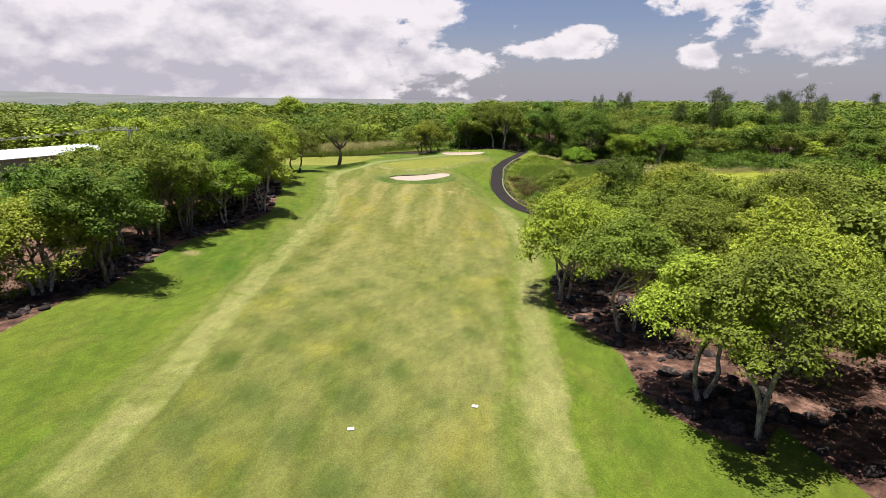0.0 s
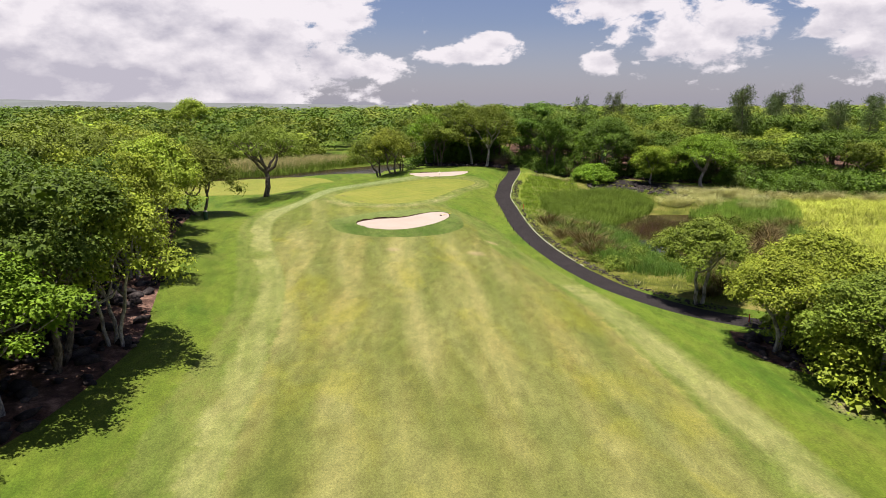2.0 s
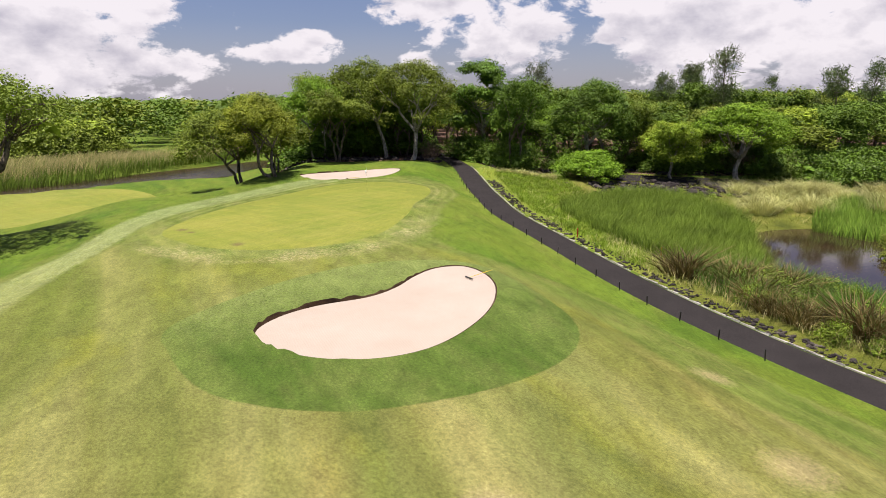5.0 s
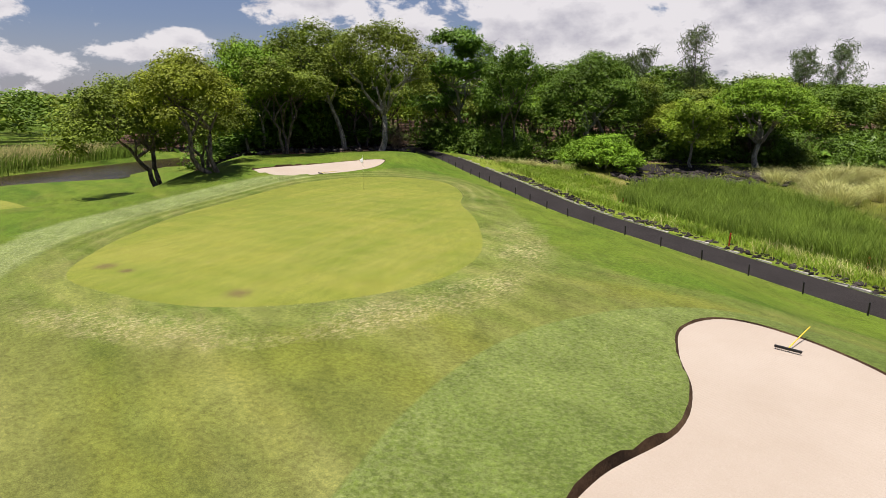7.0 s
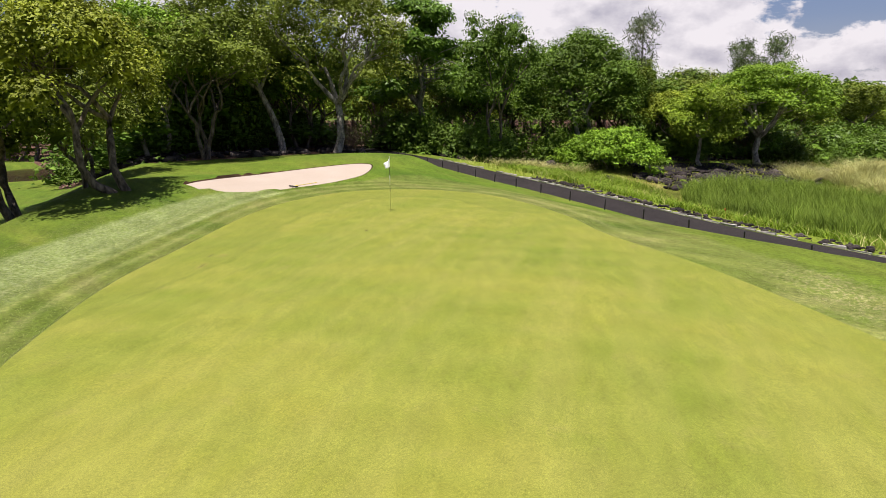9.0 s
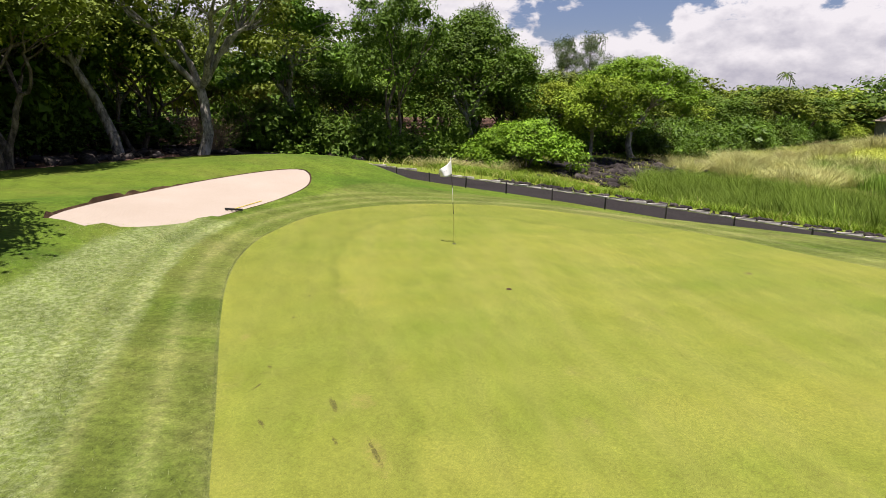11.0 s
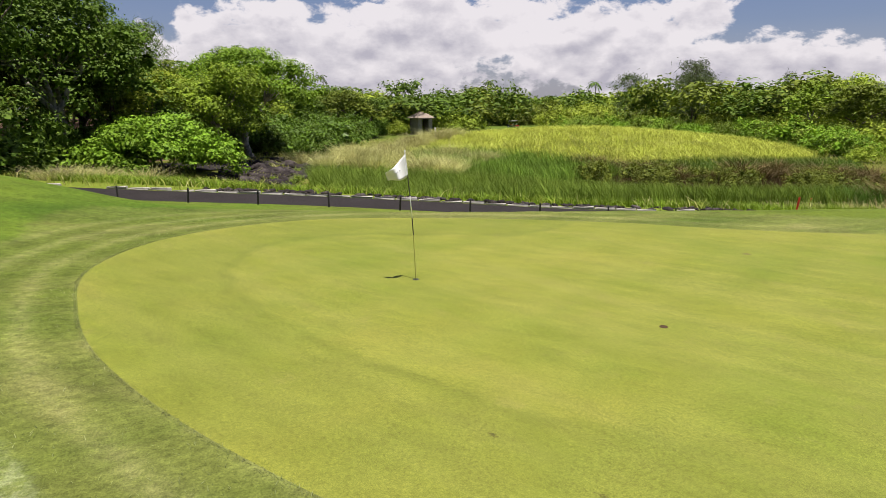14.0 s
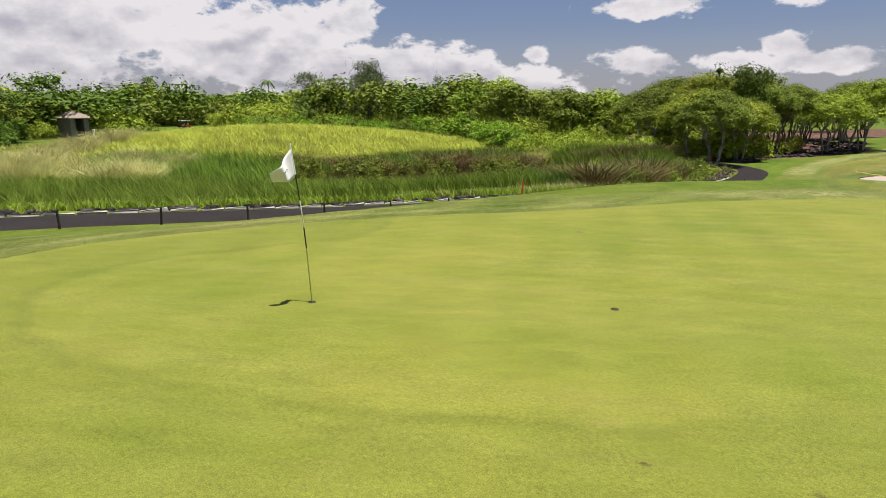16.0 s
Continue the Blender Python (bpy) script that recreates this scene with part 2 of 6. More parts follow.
def turf_material():
    """All the mown grass but the green: rough, first cut, semi-rough, fairway, apron and collar run into one another by the distance from their edges."""
    g = Nodes("mown_turf", rough=0.85, spec=0.10)
    p = g.place("World")
    patch = g.ramp(g.noise(g.mapping(p, (1, 0.42, 1), 12), 0.20, 6, 0.60, 0.7), [(0.40, 0.0), (0.60, 1.0)])
    cloudy = g.ramp(g.noise(g.mapping(p, (1, 0.5, 1), -20), 0.11, 4, 0.55, 0.5), [(0.36, 0.0), (0.64, 1.0)])
    s1 = g.ramp(g.noise(g.mapping(p, (0.55, 0.075, 1), 7), 1.0, 6, 0.56, 0.6), [(0.42, 0.0), (0.62, 1.0)])
    s2 = g.ramp(g.noise(g.mapping(p, (0.42, 0.04, 1), 2), 1.0, 4, 0.5, 0.4), [(0.38, 0.0), (0.64, 1.0)])
    s3 = g.ramp(g.noise(g.mapping(p, (0.40, 0.045, 1), -4, (9, 5, 0)), 1.0, 4, 0.5, 0.4), [(0.40, 0.0), (0.64, 1.0)])
    dry = g.ramp(g.noise(g.mapping(p, (1, 0.5, 1), -10), 0.5, 8, 0.66, 0.3), [(0.50, 0.0), (0.72, 1.0)])
    wide = g.ramp(g.noise(p, 0.045, 4, 0.55), [(0.38, 0.0), (0.62, 1.0)])
    sep = g.N.new("ShaderNodeSeparateXYZ")
    g.L.new(p, sep.inputs[0])
    along_y = sep.outputs["Y"]

    def south_of(y0, y1):
        """1 south of y0, 0 north of y1."""
        return g.ramp(g.math("DIVIDE", g.math("SUBTRACT", along_y, y0), y1 - y0), [(0.0, 1.0), (1.0, 0.0)])

    def waves(turn, width, uneven=4.0):
        w = g.N.new("ShaderNodeTexWave")
        w.inputs["Scale"].default_value, w.inputs["Distortion"].default_value = 0.314 / width, uneven
        w.inputs["Detail"].default_value, w.inputs["Detail Scale"].default_value = 3, 0.6
        g.L.new(g.mapping(p, (1, 1, 1), turn), w.inputs["Vector"])
        return w.outputs["Fac"]

    lane_a = g.ramp(waves(38, 4.2, 2.6), [(0.15, 0.0), (0.95, 1.0)])
    lane_b = g.ramp(waves(-34, 4.8, 2.6), [(0.15, 0.0), (0.95, 1.0)])
    lane_c = g.ramp(waves(-1, 5.0, 5.0), [(0.30, 0.0), (0.80, 1.0)])
    diamonds = g.math("MULTIPLY", g.math("ADD", g.math("MULTIPLY", g.math("MULTIPLY", lane_a, lane_b), 0.45), g.math("MULTIPLY", g.math("ADD", g.math("MULTIPLY", lane_a, 1.25), lane_b), 0.36)), g.math("ADD", 0.35, g.math("MULTIPLY", cloudy, 0.65)))
    yolk = g.ramp(g.noise(g.mapping(p, (1, 0.5, 1), 5), 0.22, 5, 0.6, 0.5), [(0.54, 0.0), (0.68, 1.0)])

    def tone(pale, mid, deep, dry_c, k_patch, k_streak, k_dry):
        c = g.mix(g.math("MULTIPLY", patch, k_patch), mid, deep)
        c = g.mix(g.math("MULTIPLY", s1, k_streak), c, pale)
        c = g.mix(g.math("MULTIPLY", dry, k_dry), c, dry_c)
        return c

    rough = tone((0.130, 0.172, 0.020), (0.080, 0.135, 0.011), (0.046, 0.098, 0.008), (0.165, 0.145, 0.042), 0.9, 0.4, 0.35)
    rough = g.mix(g.math("MULTIPLY", wide, 0.35), rough, (0.150, 0.160, 0.022))
    pale_cut = tone((0.245, 0.250, 0.088), (0.190, 0.205, 0.060), (0.132, 0.160, 0.036), (0.225, 0.180, 0.080), 0.7, 0.6, 0.25)
    fleck = g.ramp(g.noise(g.mapping(p, (1, 1, 1), 0), 11, 7, 0.8), [(0.44, 0.0), (0.58, 1.0)])
    pale_cut = g.mix(g.math("MULTIPLY", fleck, g.math("SUBTRACT", 1.0, south_of(-34, -18))), g.mix(g.math("SUBTRACT", 1.0, south_of(-20, -6)), pale_cut, (0.120, 0.158, 0.034)), (0.225, 0.262, 0.112))
    semi = tone((0.165, 0.184, 0.044), (0.118, 0.148, 0.026), (0.070, 0.110, 0.014), (0.205, 0.165, 0.060), 0.7, 0.5, 0.35)
    fair = g.mix(cloudy, (0.190, 0.188, 0.056), (0.128, 0.142, 0.030))
    fair = g.mix(g.math("MULTIPLY", patch, 0.35), fair, (0.100, 0.122, 0.020))
    # crossed mowing in the south, lengthwise streaks and dry turf towards the green
    south = south_of(-92, -70)
    fair = g.mix(g.math("MULTIPLY", diamonds, g.math("ADD", 0.14, g.math("MULTIPLY", south, 0.80))), fair, (0.054, 0.086, 0.012))
    north = g.math("MULTIPLY", g.math("SUBTRACT", 1.0, south), south_of(-44, -28))
    fair = g.mix(g.math("MULTIPLY", north, g.math("ADD", 0.30, g.math("MULTIPLY", dry, 0.40))), fair, (0.240, 0.188, 0.056))
    fair = g.mix(g.math("MULTIPLY", s2, g.math("SUBTRACT", 0.54, g.math("MULTIPLY", south, 0.26))), fair, (0.270, 0.258, 0.098))
    fair = g.mix(g.math("MULTIPLY", s3, g.math("SUBTRACT", 0.52, g.math("MULTIPLY", south, 0.26))), fair, (0.066, 0.096, 0.013))
    fair = g.mix(g.math("MULTIPLY", lane_c, g.math("SUBTRACT", 0.36, g.math("MULTIPLY", south, 0.24))), fair, (0.072, 0.100, 0.013))
    fair = g.mix(g.math("MULTIPLY", yolk, 0.34), fair, (0.225, 0.215, 0.018))
    fair = g.mix(g.math("MULTIPLY", g.math("SUBTRACT", 1.0, south_of(-36, -26)), 0.40), fair, g.mix(s2, (0.090, 0.122, 0.016), (0.150, 0.158, 0.032)))
    apron = tone((0.125, 0.158, 0.036), (0.080, 0.118, 0.020), (0.050, 0.088, 0.011), (0.160, 0.140, 0.050), 0.9, 0.4, 0.3)
    # the bank behind the bunker gets paler towards the north
    bank = g.ramp(g.math("MULTIPLY", g.math("ADD", g.math("ADD", along_y, 37.0), g.math("MULTIPLY", g.math("SUBTRACT", patch, 0.5), 2.5)), 0.1), [(0.35, 0.0), (1.0, 1.0)])
    apron = g.mix(g.math("MULTIPLY", bank, 0.75), apron, g.mix(fleck, (0.120, 0.155, 0.030), (0.200, 0.228, 0.080)))
    collar = tone((0.225, 0.230, 0.065), (0.126, 0.156, 0.026), (0.064, 0.106, 0.012), (0.260, 0.225, 0.095), 0.9, 0.5, 0.5)

    ragged = g.math("SUBTRACT", g.noise(p, 1.6, 7, 0.7), 0.5)
    c = rough
    reach = {}
    for name, col, soft, rag in (("gap_edge", semi, 0.22, 1.3), ("gap_core", fair, 0.35, 1.6), ("gap_pale_e", pale_cut, 0.5, 1.4), ("gap_pale_w", pale_cut, 0.25, 0.8), ("gap_apron", apron, 0.06, 0.16), ("gap_collar", collar, 0.10, 0.45)):
        at = g.N.new("ShaderNodeAttribute")
        at.attribute_name = name
        reach[name] = at.outputs["Fac"]
        m = g.N.new("ShaderNodeMapRange")
        m.interpolation_type = "SMOOTHSTEP"
        m.inputs["From Min"].default_value, m.inputs["From Max"].default_value = -soft, soft
        g.L.new(g.math("ADD", at.outputs["Fac"], g.math("MULTIPLY", ragged, rag)), m.inputs["Value"])
        c = g.mix(m.outputs["Result"], c, col)
    # the mower's rounds beside the green, and the straw-dry turf at its south end
    rounds = g.math("MULTIPLY", g.math("ADD", g.math("SINE", g.math("MULTIPLY", g.math("ADD", reach["gap_collar"], g.math("MULTIPLY", ragged, 0.25)), 8.0)), 1.0), 0.5)
    by_green = g.math("MULTIPLY", g.math("SUBTRACT", 1.0, south_of(-14, -6)), g.ramp(g.math("MULTIPLY", g.math("ADD", reach["gap_collar"], 1.3), 0.25), [(0.0, 0.0), (0.12, 1.0)]))
    c = g.mix(g.math("MULTIPLY", g.math("MULTIPLY", rounds, by_green), 0.45), c, g.mix(patch, (0.060, 0.088, 0.011), (0.090, 0.106, 0.016)))
    comb = g.ramp(g.noise(g.mapping(p, (1, 1, 1), 0), 7.0, 5, 0.7, 0.4), [(0.40, 0.25), (0.60, 1.0)])
    c = g.mix(g.math("MULTIPLY", g.math("MULTIPLY", g.math("POWER", g.math("SUBTRACT", 1.0, rounds), 3.0), g.math("MULTIPLY", by_green, comb)), 0.36), c, (0.265, 0.255, 0.100))
    thread = g.ramp(g.noise(g.mapping(p, (1, 1.7, 1), 12), 5.5, 8, 0.80, 0.6), [(0.46, 0.0), (0.60, 1.0)])
    band = g.ramp(g.math("MULTIPLY", g.math("ADD", g.math("ADD", reach["gap_collar"], g.math("MULTIPLY", ragged, 2.4)), 2.6), 0.25), [(0.22, 0.0), (0.42, 1.0), (0.70, 1.0), (0.80, 0.3)])
    straw = g.math("MULTIPLY", g.math("MULTIPLY", thread, band), g.math("MULTIPLY", south_of(-17.5, -13), g.ramp(g.noise(p, 0.22, 3, 0.5), [(0.38, 0.1), (0.56, 1.0)])))
    c = g.mix(g.math("MULTIPLY", straw, 0.85), c, (0.40, 0.35, 0.18))
    c = g.mix(g.math("MULTIPLY", spots(g, p, [(-29.5, -92.5, 2.2), (-2.4, -46.5, 2.0),
                                                   (0.5, -41, 1.6), (-10.8, -45, 1.6), (13.2, -78, 2.4), (15.4, -77.2, 1.6)]), 0.45), c, (0.36, 0.27, 0.15))
    f = g.noise(p, 46, 3, 0.7)
    f2 = g.noise(g.mapping(p, (1, 0.7, 1), 15), 11, 5, 0.68)
    tuft = g.noise(g.mapping(p, (1, 0.45, 1), -14), 1.5, 6, 0.6, 0.4)
    c = g.mix(0.5, c, g.mix(1.0, c, g.ramp(f, [(0.26, 0.12), (0.74, 1.74)]), "MULTIPLY"))
    c = g.mix(0.6, c, g.mix(1.0, c, g.ramp(f2, [(0.28, 0.35), (0.72, 1.50)]), "MULTIPLY"))
    c = g.mix(0.45, c, g.mix(1.0, c, g.ramp(tuft, [(0.3, 0.42), (0.7, 1.30)]), "MULTIPLY"))
    g.bump(g.math("ADD", f, g.math("MULTIPLY", f2, 1.5)), 0.6, 0.035)
    return g.colour(c)


def green_material():
    """The putting green: close-cut, faintly striped, with worn and dry places."""
    g = Nodes("putting_grass", rough=0.8, spec=0.15)
    p = g.place("World")
    c = g.ramp(g.noise(p, 0.22, 6, 0.62, 0.4), [(0.34, (0.124, 0.154, 0.017)), (0.5, (0.154, 0.170, 0.022)), (0.66, (0.184, 0.188, 0.028))])
    s = g.ramp(g.noise(g.mapping(p, (1.1, 0.10, 1), -62), 1.0, 6, 0.62), [(0.44, 0.0), (0.68, 1.0)])
    c = g.mix(g.math("MULTIPLY", s, 0.35), c, (0.225, 0.215, 0.055))
    s = g.ramp(g.noise(g.mapping(p, (0.8, 0.10, 1), 24), 1.1, 6, 0.62), [(0.46, 0.0), (0.70, 1.0)])
    c = g.mix(g.math("MULTIPLY", s, 0.35), c, (0.136, 0.170, 0.021))
    w = g.N.new("ShaderNodeTexWave")
    w.inputs["Scale"].default_value, w.inputs["Distortion"].default_value, w.inputs["Detail"].default_value = 0.21, 1.6, 3
    g.L.new(g.mapping(p, (1, 1, 1), 30), w.inputs["Vector"])
    c = g.mix(g.math("MULTIPLY", w.outputs["Fac"], 0.16), c, (0.215, 0.225, 0.045))
    d = g.ramp(g.noise(p, 1.3, 8, 0.7, 0.3), [(0.58, 0.0), (0.74, 1.0)])
    c = g.mix(g.math("MULTIPLY", d, 0.35), c, (0.215, 0.180, 0.065))
    worn = spots(g, p, [(-16.5, -13.0, 0.9), (-16.0, -14.0, 0.6), (-13.6, -18.3, 0.9), (-0.4, -6.8, 0.2)])
    c = g.mix(g.math("MULTIPLY", worn, 0.75), c, (0.110, 0.075, 0.035))
    # bald straw-coloured places and dark scrapes of a mower
    c = g.mix(g.math("MULTIPLY", scrapes(g, p, [(-8.22, -1.93, -8.64, -2.53, 0.30), (-8.93, -2.51, -9.88, -3.41, 0.22), (-7.5, 0.35, -7.15, 0.62, 0.16)], 9.0, 0.34, 0.60), 0.55), c, (0.260, 0.180, 0.070))
    c = g.mix(g.math("MULTIPLY", scrapes(g, p, [(-8.37, -1.72, -8.95, -2.23, 0.085), (-8.98, -2.55, -9.75, -3.30, 0.055), (-8.79, -0.82, -8.41, -0.77, 0.045), (-8.10, -0.62, -8.02, -0.50, 0.05),
                                                (-9.21, -2.29, -9.45, -2.55, 0.05), (-9.24, -1.32, -9.44, -1.60, 0.05), (-6.40, 0.30, -6.16, 0.42, 0.06), (-5.3, 0.76, -5.1, 0.84, 0.05)], 22.0, 0.36, 0.50), 0.9), c, (0.050, 0.032, 0.016))
    # the last round of the mower, along the edge
    at = g.N.new("ShaderNodeAttribute")
    at.attribute_name = "gap_green"
    edge = g.math("ADD", at.outputs["Fac"], g.math("MULTIPLY", g.math("SUBTRACT", g.noise(p, 0.5, 5, 0.6), 0.5), 1.2))
    sep = g.N.new("ShaderNodeSeparateXYZ")
    g.L.new(p, sep.inputs[0])
    north = g.ramp(g.math("MULTIPLY", g.math("ADD", sep.outputs["Y"], 12.0), 0.1), [(0.0, 0.15), (0.9, 1.0)])
    edge = g.math("ADD", g.math("MULTIPLY", edge, north), g.math("MULTIPLY", g.math("SUBTRACT", 1.0, north), 9.0))
    c = g.mix(g.math("MULTIPLY", g.ramp(g.math("MULTIPLY", edge, 0.25), [(0.02, 0.2), (0.14, 1.0), (0.50, 1.0), (0.56, 0.0)]), 0.34), c, (0.118, 0.140, 0.018))
    c = g.mix(g.math("MULTIPLY", g.ramp(g.math("MULTIPLY", edge, 0.25), [(0.50, 0.0), (0.53, 1.0), (0.555, 1.0), (0.59, 0.0)]), 0.30), c, (0.085, 0.105, 0.014))
    m = g.noise(g.mapping(p, (1, 0.35, 1), -50), 3.2, 7, 0.68, 0.3)
    c = g.mix(0.5, c, g.mix(1.0, c, g.ramp(m, [(0.3, 0.74), (0.7, 1.26)]), "MULTIPLY"))
    f = g.noise(p, 95, 2, 0.7)
    f2 = g.noise(p, 26, 5, 0.75)
    c = g.mix(0.5, c, g.mix(1.0, c, g.ramp(f, [(0.28, 0.15), (0.72, 1.60)]), "MULTIPLY"))
    c = g.mix(0.45, c, g.mix(1.0, c, g.ramp(f2, [(0.3, 0.42), (0.7, 1.42)]), "MULTIPLY"))
    g.bump(g.math("ADD", f, f2), 0.35, 0.006)
    return g.colour(c)


def wild_material():
    g = Nodes("wild_grass", rough=0.9, spec=0.1)
    p = g.place("World")
    c = g.ramp(g.noise(p, 0.3, 7, 0.65, 0.4), [(0.3, (0.034, 0.042, 0.007)), (0.5, (0.088, 0.100, 0.014)), (0.7, (0.185, 0.165, 0.046))])
    # the verge along the cart path is lush
    sep = g.N.new("ShaderNodeSeparateXYZ")
    g.L.new(p, sep.inputs[0])
    lush = g.math("SUBTRACT", g.math("ADD", 21.5, g.math("MULTIPLY", sep.outputs["Y"], 0.33)), sep.outputs["X"])
    lush = g.math("MULTIPLY", g.ramp(g.math("ADD", g.math("MULTIPLY", lush, 0.25), g.math("MULTIPLY", g.math("SUBTRACT", g.noise(p, 0.6, 5, 0.6), 0.5), 1.6)), [(0.0, 0.0), (0.6, 1.0)]),
                  g.ramp(g.math("MULTIPLY", g.math("ADD", sep.outputs["Y"], 32.0), 0.1), [(0.0, 0.0), (0.8, 1.0)]))
    c = g.mix(lush, c, g.mix(g.noise(p, 1.2, 6, 0.65), (0.085, 0.140, 0.012), (0.190, 0.215, 0.028)))
    c = g.mix(0.75, c, g.mix(1.0, c, g.ramp(g.noise(p, 9, 6, 0.72), [(0.28, 0.3), (0.72, 1.7)]), "MULTIPLY"))
    g.bump(g.noise(p, 6, 6, 0.7), 0.8, 0.15)
    return g.colour(c)


M_TURF, M_GREEN, M_WILD = turf_material(), green_material(), wild_material()


def sand_material():
    g = Nodes("bunker_sand", 0.95, 0.1)
    p = g.place("World")
    c = g.ramp(g.noise(p, 0.5, 5, 0.6), [(0.3, (0.292, 0.238, 0.190)), (0.7, (0.336, 0.282, 0.234))])
    c = g.mix(0.35, c, g.ramp(g.noise(p, 45, 3, 0.7), [(0.3, (0.27, 0.216, 0.168)), (0.7, (0.40, 0.35, 0.30))]))
    w = g.N.new("ShaderNodeTexWave")
    w.inputs["Scale"].default_value, w.inputs["Distortion"].default_value, w.inputs["Detail"].default_value = 3.2, 3.5, 3
    g.L.new(p, w.inputs["Vector"])
    g.bump(g.math("ADD", g.math("MULTIPLY", w.outputs["Fac"], 0.5), g.noise(p, 30, 4, 0.7)), 0.35, 0.02)
    return g.colour(c)


def soil_material(name, dark, mid, pale, relief=0.15):
    g = Nodes(name, 0.95, 0.1)
    p = g.place("World")
    c = g.ramp(g.noise(p, 0.9, 8, 0.68, 0.4), [(0.32, dark), (0.52, mid), (0.70, pale)])
    c = g.mix(0.5, c, g.mix(1.0, c, g.ramp(g.noise(p, 14, 5, 0.7), [(0.3, 0.3), (0.7, 1.6)]), "MULTIPLY"))
    g.bump(g.noise(p, 5, 7, 0.7), 0.9, relief)
    return g.colour(c)


def asphalt_material():
    g = Nodes("asphalt", 0.95, 0.06)
    p = g.place("World")
    c = g.ramp(g.noise(p, 0.7, 7, 0.65), [(0.3, (0.011, 0.0098, 0.0096)), (0.7, (0.023, 0.020, 0.0195))])
    c = g.mix(0.4, c, g.ramp(g.noise(p, 80, 2, 0.6), [(0.35, (0.008, 0.007, 0.007)), (0.65, (0.060, 0.052, 0.050))]))
    g.bump(g.noise(p, 60, 3, 0.7), 0.4, 0.01)
    return g.colour(c)


def leaf_material(name, young, full, old, through_light=0.15, rough=0.6):
    """Foliage: each leaf and each plant its own tone, some light through the blade."""
    g = Nodes(name, rough, 0.14)
    geo, info = g.N.new("ShaderNodeNewGeometry"), g.N.new("ShaderNodeObjectInfo")
    shade = tuple(0.5 * a + 0.5 * b for a, b in zip(old, full))
    c = g.ramp(geo.outputs["Random Per Island"], [(0.0, shade), (0.5, full), (1.0, tuple(0.3 * a + 0.7 * b for a, b in zip(full, young)))])
    patchy = g.noise(g.place("World"), 0.35, 3, 0.6)
    tufts = g.noise(g.place("World"), 1.5, 3, 0.6)
    c = g.mix(1.0, c, g.ramp(tufts, [(0.32, 0.70), (0.68, 1.30)]), "MULTIPLY")
    c = g.mix(1.0, c, g.ramp(patchy, [(0.3, 0.66), (0.7, 1.34)]), "MULTIPLY")
    hsv = g.N.new("ShaderNodeHueSaturation")
    g.put(hsv.inputs["Hue"], g.math("ADD", g.math("MULTIPLY", info.outputs["Random"], 0.022), 0.490))
    g.put(hsv.inputs["Value"], g.math("ADD", g.math("MULTIPLY", info.outputs["Random"], 0.40), 0.82))
    g.L.new(c, hsv.inputs["Color"])
    c = hsv.outputs["Color"]
    g.colour(c)
    t = g.N.new("ShaderNodeBsdfTranslucent")
    g.L.new(c, t.inputs["Color"])
    m = g.N.new("ShaderNodeMixShader")
    m.inputs[0].default_value = through_light
    g.L.new(g.bsdf.outputs[0], m.inputs[1]), g.L.new(t.outputs[0], m.inputs[2])
    g.L.new(m.outputs[0], g.out.inputs["Surface"])
    return g.mat


def bark_material(name, dark, pale):
    g = Nodes(name, 0.9, 0.15)
    p = g.place("Object")
    c = g.ramp(g.noise(g.mapping(p, (6, 6, 1.2)), 1.4, 6, 0.65), [(0.3, dark), (0.68, pale)])
    lichen = g.ramp(g.noise(g.mapping(p, (1, 1, 0.6)), 3.4, 7, 0.7, 0.6), [(0.42, 0.38), (0.56, 1.18)])
    c = g.mix(0.85, c, g.mix(1.0, c, lichen, "MULTIPLY"))
    g.bump(g.noise(g.mapping(p, (9, 9, 1.5)), 2.0, 5, 0.7), 0.9, 0.04)
    return g.colour(c)


def plain_material(name, c, rough=0.6, metal=0.0, vary=0.25, scale=6.0):
    g = Nodes(name, rough, 0.4)
    g.bsdf.inputs["Metallic"].default_value = metal
    n = g.noise(g.place("Object"), scale, 5, 0.6)
    return g.colour(g.mix(1.0, c, g.ramp(n, [(0.3, 1 - vary), (0.7, 1 + vary)]), "MULTIPLY"))


def water_material(name, rough, ripple):
    g = Nodes(name, rough, 0.3)
    p = g.place("World")
    g.bump(g.noise(p, 2.2, 4, 0.55), ripple, 0.03 + 0.1 * rough)
    return g.colour(g.ramp(g.noise(p, 0.2, 3, 0.5), [(0.3, (0.018, 0.011, 0.007)), (0.7, (0.035, 0.021, 0.012))]))


M_SAND, M_ASPHALT, M_WATER = sand_material(), asphalt_material(), water_material("pond_water", 0.04, 0.06)
M_STREAM = water_material("rippled_stream_water", 0.22, 0.8)
M_LITTER = soil_material("wood_floor", (0.025, 0.015, 0.012), (0.110, 0.062, 0.045), (0.30, 0.185, 0.135))
# brown earth of the bunker lip, with shade under the turf edge painted in
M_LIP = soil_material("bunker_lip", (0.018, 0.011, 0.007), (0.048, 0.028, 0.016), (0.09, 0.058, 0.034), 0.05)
M_ROCK = soil_material("lava_rock", (0.012, 0.010, 0.010), (0.040, 0.033, 0.031), (0.13, 0.11, 0.10), 0.08)
M_KERB = plain_material("pale_kerb_stone", (0.36, 0.335, 0.30), 0.9, vary=0.4, scale=2.5)
# distance haze is put into the grey hill colour, there is no mist volume
M_HILL = plain_material("haze_tinted_hill", (0.105, 0.115, 0.11), 1.0, vary=0.2, scale=0.004)
